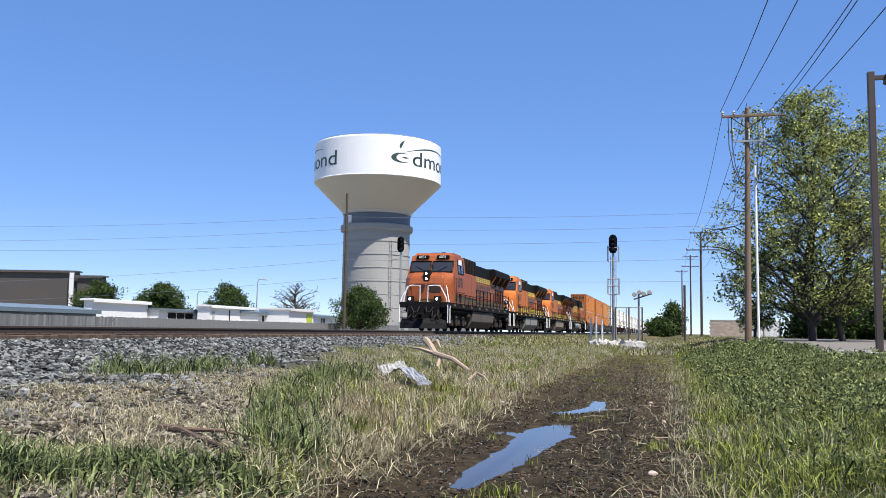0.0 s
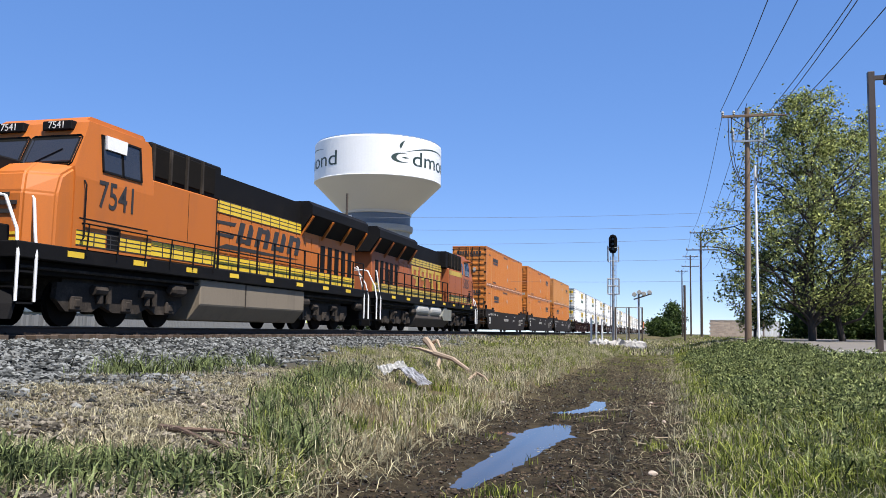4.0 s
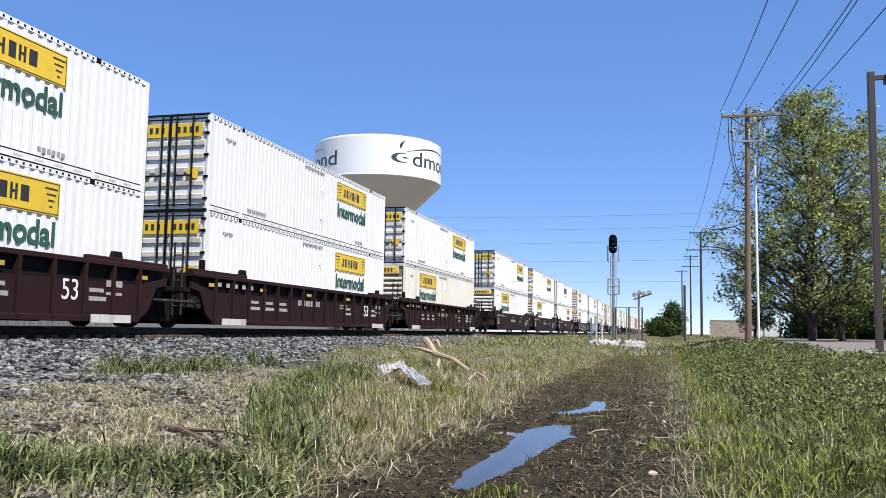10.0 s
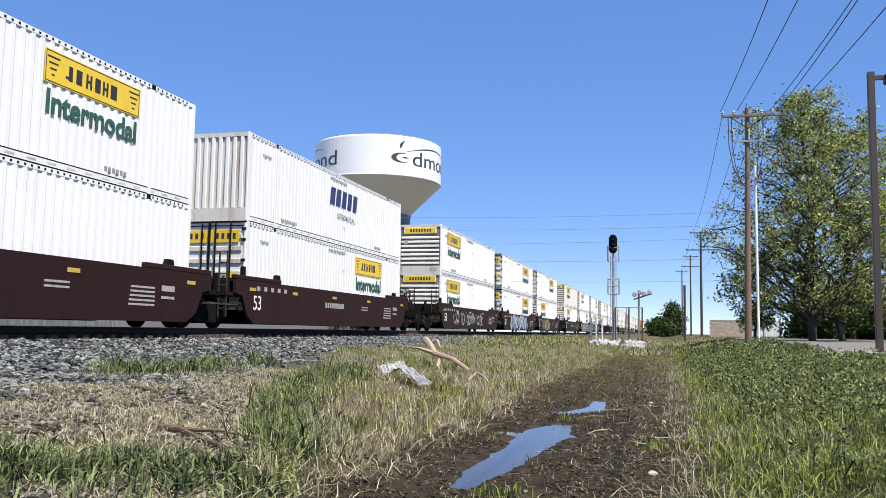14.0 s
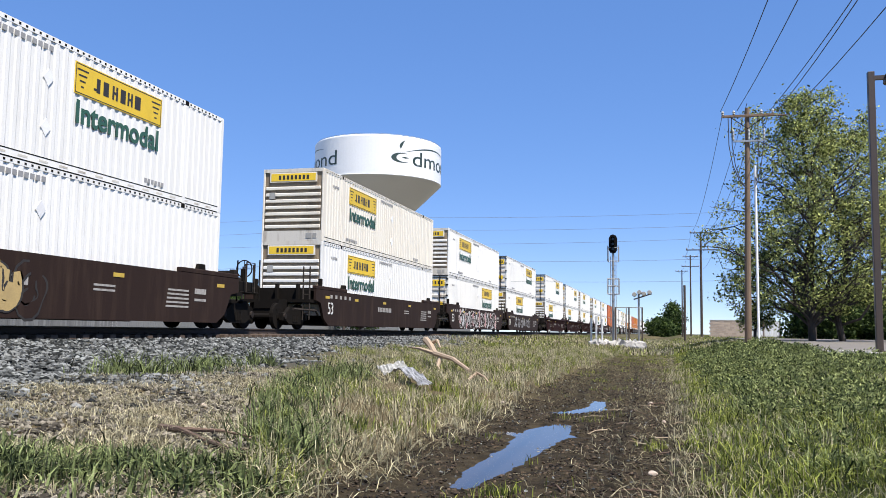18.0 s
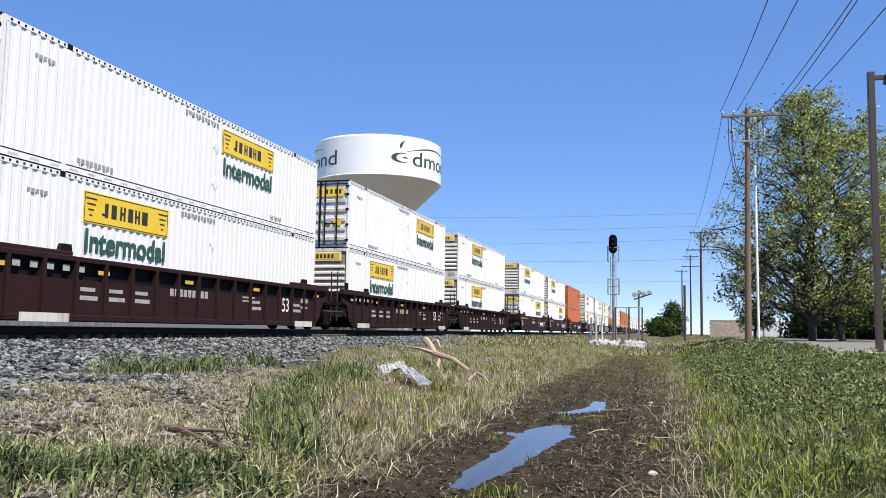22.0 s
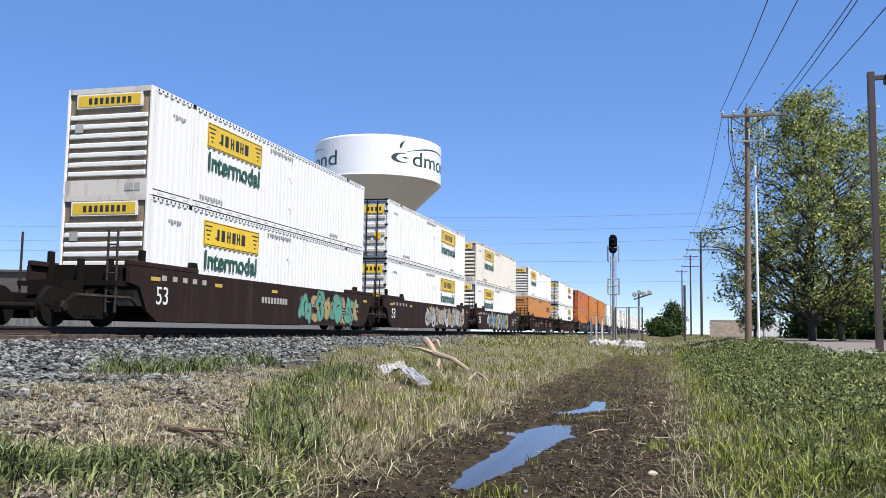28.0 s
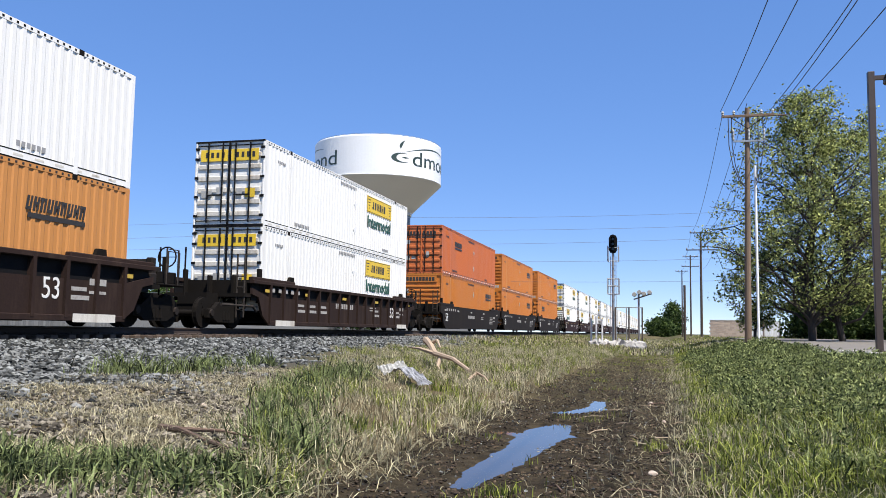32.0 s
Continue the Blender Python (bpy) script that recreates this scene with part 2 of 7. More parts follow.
def tube(bm, pts, radii, sides=8, caps=True):
    """A tapered tube through points."""
    pts = [Vector(q) for q in pts]
    if isinstance(radii, (int, float)):
        radii = [radii] * len(pts)
    rings = []
    for i, q in enumerate(pts):
        d = (pts[min(i + 1, len(pts) - 1)] - pts[max(i - 1, 0)]).normalized()
        a = d.orthogonal().normalized() if not rings else (prev - d * prev.dot(d)).normalized()
        prev = a
        b = d.cross(a)
        rings.append([bm.verts.new(q + (a * math.cos(k * math.tau / sides) + b * math.sin(k * math.tau / sides)) * radii[i]) for k in range(sides)])
    for r0, r1 in zip(rings, rings[1:]):
        for k in range(sides):
            bm.faces.new((r0[k], r0[(k + 1) % sides], r1[(k + 1) % sides], r1[k]))
    if caps:
        bm.faces.new(rings[0][::-1])
        bm.faces.new(rings[-1])
    return bm


def lathe(bm, profile, sides=64, close=False):
    """profile: (radius, z) from bottom to top round the z axis."""
    rings = [[bm.verts.new((r * math.cos(k * math.tau / sides), r * math.sin(k * math.tau / sides), z)) for k in range(sides)] for r, z in profile]
    for r0, r1 in zip(rings, rings[1:]):
        for k in range(sides):
            bm.faces.new((r0[k], r0[(k + 1) % sides], r1[(k + 1) % sides], r1[k]))
    if close:
        bm.faces.new(rings[0][::-1])
        bm.faces.new(rings[-1])
    return bm


def prism(bm, outline, x0, x1):
    """An outline of (y, z) drawn out from x0 to x1."""
    a = [bm.verts.new((x0, y, z)) for y, z in outline]
    b = [bm.verts.new((x1, y, z)) for y, z in outline]
    n = len(a)
    for k in range(n):
        bm.faces.new((a[k], a[(k + 1) % n], b[(k + 1) % n], b[k]))
    bm.faces.new(a[::-1])
    bm.faces.new(b)
    bmesh.ops.recalc_face_normals(bm, faces=bm.faces)
    return bm


def raw_mesh(name, verts, faces, material):
    """A mesh from numpy arrays; faces has one row of corners a face."""
    me = bpy.data.meshes.new(name)
    n, k = faces.shape
    me.vertices.add(len(verts))
    me.vertices.foreach_set("co", np.asarray(verts, np.float32).ravel())
    me.loops.add(n * k)
    me.loops.foreach_set("vertex_index", faces.astype(np.int32).ravel())
    me.polygons.add(n)
    me.polygons.foreach_set("loop_start", np.arange(0, n * k, k, dtype=np.int32))
    me.update(calc_edges=True)
    me.shade_flat()
    me.materials.append(material)
    return me


LETTERS = {}


def lettering(text, height, material, depth=0.004, squeeze=1.0, bold=0.0):
    """A mesh of words in the x-z plane, reading along +x, facing -y, centred."""
    key = (text, height, material.name, squeeze, bold)
    if key not in LETTERS:
        cu = bpy.data.curves.new("words", "FONT")
        cu.body, cu.size, cu.extrude, cu.align_x, cu.align_y = text, height * 1.38, depth, "CENTER", "CENTER"
        cu.offset = bold
        tmp = bpy.data.objects.new("words", cu)
        scene.collection.objects.link(tmp)
        bpy.context.view_layer.update()
        me = bpy.data.meshes.new_from_object(tmp.evaluated_get(bpy.context.evaluated_depsgraph_get()))
        bpy.data.objects.remove(tmp)
        me.transform(Matrix.Rotation(radians(90), 4, "X") @ Matrix.Diagonal((squeeze, 1, 1, 1)))
        me.materials.clear()
        me.materials.append(material)
        LETTERS[key] = me
    return LETTERS[key]


def words_on_side(name, text, height, material, parent, x, y, z, label="", squeeze=1.0, bold=0.0):
    """Words on a side that faces +x; they read along +y."""
    ob = part(name, lettering(text, height, material, squeeze=squeeze, bold=bold), None, parent, label)
    ob.matrix_local = pose(x, y, z, 0, 0, 90)
    return ob


# ---- ground ----
PROFILE = [(-400, 0.0), (-60, 0.0), (-30, 0.05), (-19.5, 0.30), (-17.6, 0.72), (-12.3, 0.74), (-11.2, 0.58), (-9.2, 0.30), (-7.0, 0.22),
           (-4.2, 0.20), (-2.9, 0.14), (-2.3, 0.03), (-1.9, -0.02), (-1.2, -0.035), (-0.6, 0.015), (-0.1, -0.01), (0.3, 0.02), (1.0, 0.16), (2.2, 0.42), (4.0, 0.70),
           (8.0, 0.80), (60, 0.80), (400, 0.6)]
PX, PZ = np.array([q[0] for q in PROFILE]), np.array([q[1] for q in PROFILE])
# each puddle: a run of (x, y, half width) along the hollows
HOLLOWS = (((-1.52, 6.35, 0.09), (-1.47, 7.3, 0.17), (-1.41, 8.5, 0.20), (-1.37, 9.5, 0.27), (-1.38, 10.3, 0.26), (-1.33, 11.0, 0.10)),
           ((-1.92, 9.9, 0.16), (-1.66, 9.75, 0.15), (-1.45, 9.6, 0.2)), ((-0.98, 9.75, 0.10), (-1.25, 9.75, 0.18)),
           ((-1.50, 12.6, 0.24), (-1.28, 12.9, 0.20), (-1.08, 13.4, 0.24), (-0.95, 13.4, 0.12)), ((-1.10, 13.5, 0.14), (-1.15, 15.0, 0.10)))
WATER_Z = -0.068


def wobble(x, y, s, seed=0.0):
    """A cheap smooth noise in [-1, 1] for arrays."""
    return (np.sin(x * 1.7 / s + 1.3 * np.sin(y * 1.1 / s + seed) + seed) * np.cos(y * 1.9 / s + 1.7 * np.sin(x * 0.8 / s + 2 * seed))
            + 0.5 * np.sin(x * 3.9 / s + y * 2.3 / s + 3 * seed) * np.cos(y * 4.3 / s - x * 1.1 / s + seed)) / 1.5


def clods(x, y, where):
    """Rough trodden mud."""
    out = np.zeros(np.shape(x))
    flat, w = out.ravel(), np.ravel(where)
    xf, yf = np.ravel(x), np.ravel(y)
    for i in np.nonzero(w)[0]:
        p = Vector((xf[i] * 3.1, yf[i] * 2.3, 0.5))
        flat[i] = 0.030 * noise.noise(p) + 0.018 * noise.noise(p * 2.7) + 0.010 * noise.noise(p * 6.1)
    return flat.reshape(np.shape(x))


def ground_z(x, y):
    x, y = np.asarray(x, float), np.asarray(y, float)
    xs = x + 0.18 * wobble(x * 0.3, y, 2.2, 1.0) * (np.abs(x + 1) < 4)
    z = np.interp(xs, PX, PZ)
    z = z * (1 - np.clip((x - 0.3) / 0.9, 0, 1) * 0.55 * (1 - np.clip((y - 14) / 26, 0, 1)))
    z = z * (1 - 0.42 * np.clip((x - 4.1) / 0.7, 0, 1) * np.clip((84 - y) / 6, 0, 1) * np.clip((y - 24) / 6, 0, 1))
    near = np.clip((60 - y) / 40, 0, 1)
    z = z + near * 0.05 * wobble(x, y, 1.3, 0.4) * ((x > -11) & (x < -2.4)) + near * (0.07 * wobble(x, y, 1.1, 2.0) + 0.03 * wobble(x, y, 0.4, 1.0)) * (x > 0.6)
    on_road = (x > -2.4) & (x < 0.5)
    z = z + on_road * near * (0.008 * wobble(x, y, 0.9, 0.7))
    if on_road.any():
        z = z + clods(x, y, on_road & (y > 4) & (y < 16))
    wet = (x > -2.6) & (x < -0.2) & (y > 5.2) & (y < 16)
    if wet.any():
        gap = np.full(np.shape(x), 9.0)
        for run in HOLLOWS:
            for (xa, ya, ra), (xb, yb, rb) in zip(run, run[1:]):
                u = np.clip(((x - xa) * (xb - xa) + (y - ya) * (yb - ya)) / ((xb - xa) ** 2 + (yb - ya) ** 2), 0, 1)
                gap = np.minimum(gap, np.hypot(x - xa - u * (xb - xa), y - ya - u * (yb - ya)) - ra - u * (rb - ra))
        gap = gap + 0.035 * wobble(x, y * 0.5, 0.16, 0.6) + 0.02 * wobble(x, y, 0.07, 1.9)
        near_water = np.clip(1 - gap / 0.6, 0, 1) ** 0.7
        bed = WATER_Z + np.clip(gap * 0.22, -0.04, 0.02) - 0.001
        z = np.where(wet, z * (1 - near_water) + bed * near_water, z)
        z = np.where(wet & (gap > 0.02), np.maximum(z, WATER_Z + 0.003), z)
    return z


def spaced(*runs):
    out = []
    for a, b, step in runs:
        out += list(np.arange(a, b - 1e-6, step))
    return np.array(out + [runs[-1][1]])


def ground_material():
    m, nd, ln, bs = nodes_of("ground_soil")
    co = nd.new("ShaderNodeTexCoord")
    sep = nd.new("ShaderNodeSeparateXYZ")
    ln.new(co.outputs["Object"], sep.inputs[0])
    edge = noise_tex(nd, ln, 1.3, 5, 0.65)
    sx = nd.new("ShaderNodeMath")
    sx.operation = "MULTIPLY_ADD"
    sx.inputs[1].default_value = 1.6
    ln.new(edge, sx.inputs[0])
    ln.new(sep.outputs["X"], sx.inputs[2])
    shifted = nd.new("ShaderNodeMath")
    shifted.operation = "SUBTRACT"
    shifted.inputs[1].default_value = 0.8
    ln.new(sx.outputs[0], shifted.inputs[0])
    fine, mid = noise_tex(nd, ln, 55, 5, 0.7), noise_tex(nd, ln, 6, 6, 0.7)

    def band(lo, hi):
        mr = nd.new("ShaderNodeMapRange")
        mr.inputs[1].default_value, mr.inputs[2].default_value = lo, hi
        ln.new(shifted.outputs[0], mr.inputs[0])
        return mr.outputs[0]

    # Darks of gravel, straw and turf include painted shade for the gaps above.
    gravel = mix_rgb(nd, ln, ramp(nd, ln, fine, 0.35, 0.65), (0.02, 0.019, 0.018), (0.10, 0.096, 0.092))
    straw = mix_rgb(nd, ln, ramp(nd, ln, fine, 0.3, 0.7), (0.026, 0.020, 0.012), (0.20, 0.155, 0.085))
    mud = mix_rgb(nd, ln, ramp(nd, ln, mid, 0.35, 0.65), (0.012, 0.010, 0.007), (0.056, 0.044, 0.027))
    mud = mix_rgb(nd, ln, ramp(nd, ln, fine, 0.55, 0.75), mud, (0.10, 0.069, 0.033))
    shaded_turf = mix_rgb(nd, ln, ramp(nd, ln, fine, 0.3, 0.7), (0.010, 0.014, 0.005), (0.06, 0.068, 0.022))
    col = mix_rgb(nd, ln, band(-8.4, -7.0), gravel, straw)
    col = mix_rgb(nd, ln, band(-2.55, -2.2), col, mud)
    col = mix_rgb(nd, ln, band(0.0, 0.5), col, shaded_turf)
    along = nd.new("ShaderNodeMapRange")
    along.inputs[1].default_value, along.inputs[2].default_value = 11.0, 30.0
    ln.new(sep.outputs["Y"], along.inputs[0])
    grown = nd.new("ShaderNodeMath")
    grown.operation = "MULTIPLY"
    ln.new(along.outputs[0], grown.inputs[0])
    ln.new(ramp(nd, ln, noise_tex(nd, ln, 0.9, 5, 0.7), 0.25, 0.6), grown.inputs[1])
    brown = mix_rgb(nd, ln, ramp(nd, ln, mid, 0.4, 0.62), (0.10, 0.07, 0.04), (0.075, 0.085, 0.03))
    col = mix_rgb(nd, ln, grown.outputs[0], col, brown)
    far = nd.new("ShaderNodeMapRange")
    far.inputs[1].default_value, far.inputs[2].default_value = -20.0, -17.5
    ln.new(sep.outputs["X"], far.inputs[0])
    # Invented pale ground beyond the track, lightened to reflect light onto the tower bowl.
    bounce_ground = mix_rgb(nd, ln, ramp(nd, ln, noise_tex(nd, ln, 0.08, 5, 0.6), 0.4, 0.6), (0.30, 0.28, 0.24), (0.17, 0.17, 0.09))
    col = mix_rgb(nd, ln, far.outputs[0], bounce_ground, col)
    ln.new(col, bs.inputs["Base Color"])
    bs.inputs["Roughness"].default_value, bs.inputs["Specular IOR Level"].default_value = 0.95, 0.08
    bump(nd, ln, bs, fine, 0.7, 0.04)
    return m


gx = spaced((-1500, -400, 275), (-400, -60, 68), (-60, -20, 5), (-20, -12.5, 0.4), (-12.5, -2.6, 0.2), (-2.6, 0.6, 0.045), (0.6, 6, 0.2), (6, 20, 2), (20, 100, 20), (100, 1500, 350))
gy = spaced((-1000, -200, 200), (-200, 0, 50), (0, 4, 0.4), (4, 15, 0.055), (15, 40, 0.25), (40, 120, 2), (120, 400, 20), (400, FAR, 250))
GX, GY = np.meshgrid(gx, gy)
gv = np.stack([GX, GY, ground_z(GX, GY)], -1).reshape(-1, 3)
gi = np.arange(len(gv)).reshape(GX.shape)
gf = np.stack([gi[:-1, :-1], gi[:-1, 1:], gi[1:, 1:], gi[1:, :-1]], -1).reshape(-1, 4)
ground = new("ground", raw_mesh("ground", gv, gf, ground_material()))
ground.data.shade_smooth()
tagged(ground, "dirt track, grassy verge and ballast shoulder beside the railway", "ground", kind="structure")

wm, wnd, wln, wbs = nodes_of("puddle_water")
wbs.inputs["Base Color"].default_value = (0.045, 0.036, 0.028, 1)
wbs.inputs["Roughness"].default_value, wbs.inputs["IOR"].default_value = 0.03, 1.33
bump(wnd, wln, wbs, noise_tex(wnd, wln, 14, 2, 0.5), 0.03, 0.01)
for y0, y1, lab in ((5.8, 11.6, "long muddy puddle in the wheel rut reflecting the sky"), (11.7, 15.3, "small shallow puddle on the dirt track")):
    solid("puddle", boxes((-2.15, -0.45, y0, y1, WATER_Z - 0.002, WATER_Z)), wm, lab, "puddle", kind="structure")


# ---- track ----
def rail_profile():
    half = [(-0.070, 0.0), (-0.070, 0.012), (-0.012, 0.03), (-0.009, 0.13), (-0.034, 0.145), (-0.036, 0.178), (-0.028, 0.187)]
    return half + [(-x, z) for x, z in half[::-1]]


def build_track():
    track = thing("railway_track", "single railway track with rusty rails on timber ties", "railway track", kind="structure", at=pose(TRACK_X, 0, RAIL_Z))
    for sx in (-0.755, 0.755):
        bm = bmesh.new()
        pr = rail_profile()
        a = [bm.verts.new((sx + x, -720, z - 0.187)) for x, z in pr]
        b = [bm.verts.new((sx + x, 1600, z - 0.187)) for x, z in pr]
        for k in range(len(a)):
            bm.faces.new((a[k], b[k], b[(k + 1) % len(a)], a[(k + 1) % len(a)]))
        bmesh.ops.recalc_face_normals(bm, faces=bm.faces)
        rail = part("rail", bm, M["rail_side"], track, "rusty steel rail")
        part("rail_head", boxes((sx - 0.030, sx + 0.030, -720, 1600, -0.002, 0.002)), M["rail_top"], rail, "polished running surface")
    tie = mesh_of("tie", boxes((-1.3, 1.3, -0.115, 0.115, -0.36, -0.19), bevel=0.012), M["tie"])
    plate = mesh_of("tie_plate", boxes((0.60, 0.92, -0.09, 0.09, -0.192, -0.172), (0.645, 0.665, -0.06, -0.03, -0.175, -0.13), (0.845, 0.865, 0.03, 0.06, -0.175, -0.13)), M["rail_side"])
    rng = random.Random(4)
    for i in range(120):
        t = part("tie", tie, None, track)
        t.location = (rng.uniform(-0.04, 0.04), 4 + 0.5 * i, rng.uniform(-0.01, 0.01))
        t.rotation_euler = (0, 0, radians(rng.uniform(-1, 1)))
        if i < 70:
            part("tie_plate", plate, None, t)
    bm = bmesh.new()
    for i in range(700):
        box(bm, -1.3, 1.3, 64 + 0.5 * i - 0.115, 64 + 0.5 * i + 0.115, -0.36, -0.19)
    for i in range(1400):
        box(bm, -1.3, 1.3, 3.5 - 0.5 * i - 0.115, 3.5 - 0.5 * i + 0.115, -0.36, -0.19)
    tagged(part("far_ties", bm, M["tie"], track), kind="stuff")


build_track()


# ---- the train: containers ----
HW = BOX_W / 2


def corrugated(x_out, y0, y1, z0, z1, pitch=0.285, depth=0.022, out=1):
    """A corrugated steel side in the plane x = x_out, its ribs upright."""
    bm = bmesh.new()
    n = int((y1 - y0) / pitch)
    p = (y1 - y0) / n
    pts = []
    for i in range(n):
        y = y0 + i * p
        pts += [(y, 0), (y + p * 0.36, 0), (y + p * 0.5, depth), (y + p * 0.86, depth)]
    pts.append((y1, 0))
    lo = [bm.verts.new((x_out - out * d, y, z0)) for y, d in pts]
    hi = [bm.verts.new((x_out - out * d, y, z1)) for y, d in pts]
    for k in range(len(pts) - 1):
        q = (lo[k], lo[k + 1], hi[k + 1], hi[k])
        bm.faces.new(q if out > 0 else q[::-1])
    return bm


CACHE = {}


def shared(key, make, material):
    k = (key, material.name)
    if k not in CACHE:
        CACHE[k] = mesh_of(key, make(), material)
    return CACHE[k]


def slanted_bars(n, width, height):
    """A row of narrow slanting blocks over a plain underline, in place of a name."""
    bm = bmesh.new()
    for k in range(n):
        y0, w = -width / 2 + width * k / n, width / n
        prism(bm, [(y0, 0), (y0 + w * 0.34, 0), (y0 + w * 0.34 + 0.05, height), (y0 + 0.05, height)], 0, 0.008)
        prism(bm, [(y0 + w * 0.52, 0), (y0 + w * 0.80, 0), (y0 + w * 0.80 + 0.05, height), (y0 + w * 0.52 + 0.05, height)], 0, 0.008)
        z0 = height * (0.0, 0.4, 0.76)[k % 3]
        prism(bm, [(y0 + 0.02, z0), (y0 + w * 0.72, z0), (y0 + w * 0.72, z0 + height * 0.22), (y0 + 0.02, z0 + height * 0.22)], 0, 0.009)
    box(bm, 0, 0.008, -width * 0.46, width * 0.5, -0.17, -0.06)
    return bm


def logo_panel(parent, y, z, kind):
    """The owner's mark as plain shapes in its colours."""
    x = HW - 0.002
    if kind == "hunt":
        p = part("sign_panel", shared("sign_panel", lambda: boxes((0, 0.008, -1.72, 1.72, -0.37, 0.37)), M["yellow"]), None, parent, "yellow sign panel with black mark")
        p.location = (x, y, z)
        part("mark", shared("mark_bars", lambda: boxes(*[(0.008, 0.012, y, y + w, -0.17, 0.17) for y, w in ((-0.95, 0.13), (-0.70, 0.20), (-0.36, 0.07), (-0.22, 0.07), (-0.04, 0.20), (0.24, 0.07), (0.38, 0.07), (0.54, 0.24))], *[(0.008, 0.012, y, y + w, z, z + 0.06) for y, w, z in ((-0.36, 0.2, -0.03), (0.24, 0.2, -0.03), (-1.05, 0.15, -0.14))]), M["black_ink"]), None, p)
        part("border", shared("border", lambda: boxes((0.008, 0.011, -1.69, 1.69, 0.325, 0.345), (0.008, 0.011, -1.69, 1.69, -0.345, -0.325), (0.008, 0.011, -1.69, -1.67, -0.345, 0.345), (0.008, 0.011, 1.67, 1.69, -0.345, 0.345), *[(0.008, 0.011, s * 1.45 - 0.05 - 0.05 * j, s * 1.45 + 0.05 + 0.05 * j, -0.2 + 0.13 * j, -0.16 + 0.13 * j) for s in (-1, 1) for j in range(4)]), M["black_ink"]), None, p)
        words_on_side("lettering", "Intermodal", 0.54, M["green_ink"], parent, x + 0.010, y, z - 0.80, "bold dark green lettering", 1.0, 0.018)
    elif kind == "bar":
        p = part("sign_mark", shared("sign_mark", lambda: slanted_bars(9, 1.9, 0.30), M["black_ink"]), None, parent, "black owner's mark")
        p.location = (x, y, z)
    elif kind == "swift":
        bm = bmesh.new()
        for k in range(5):
            y0 = -1.5 + 0.62 * k
            prism(bm, [(y0, -0.35), (y0 + 0.46, -0.35), (y0 + 0.56, 0.35), (y0 + 0.10, 0.35)], 0, 0.008)
        part("sign_mark", bm, M["navy_ink"], parent, "navy blue owner's mark").location = (x, y, z + 0.2)
        words_on_side("lettering", "INTERMODAL", 0.24, M["grey_ink"], parent, x + 0.006, y + 0.25, z - 0.55, "grey lettering")


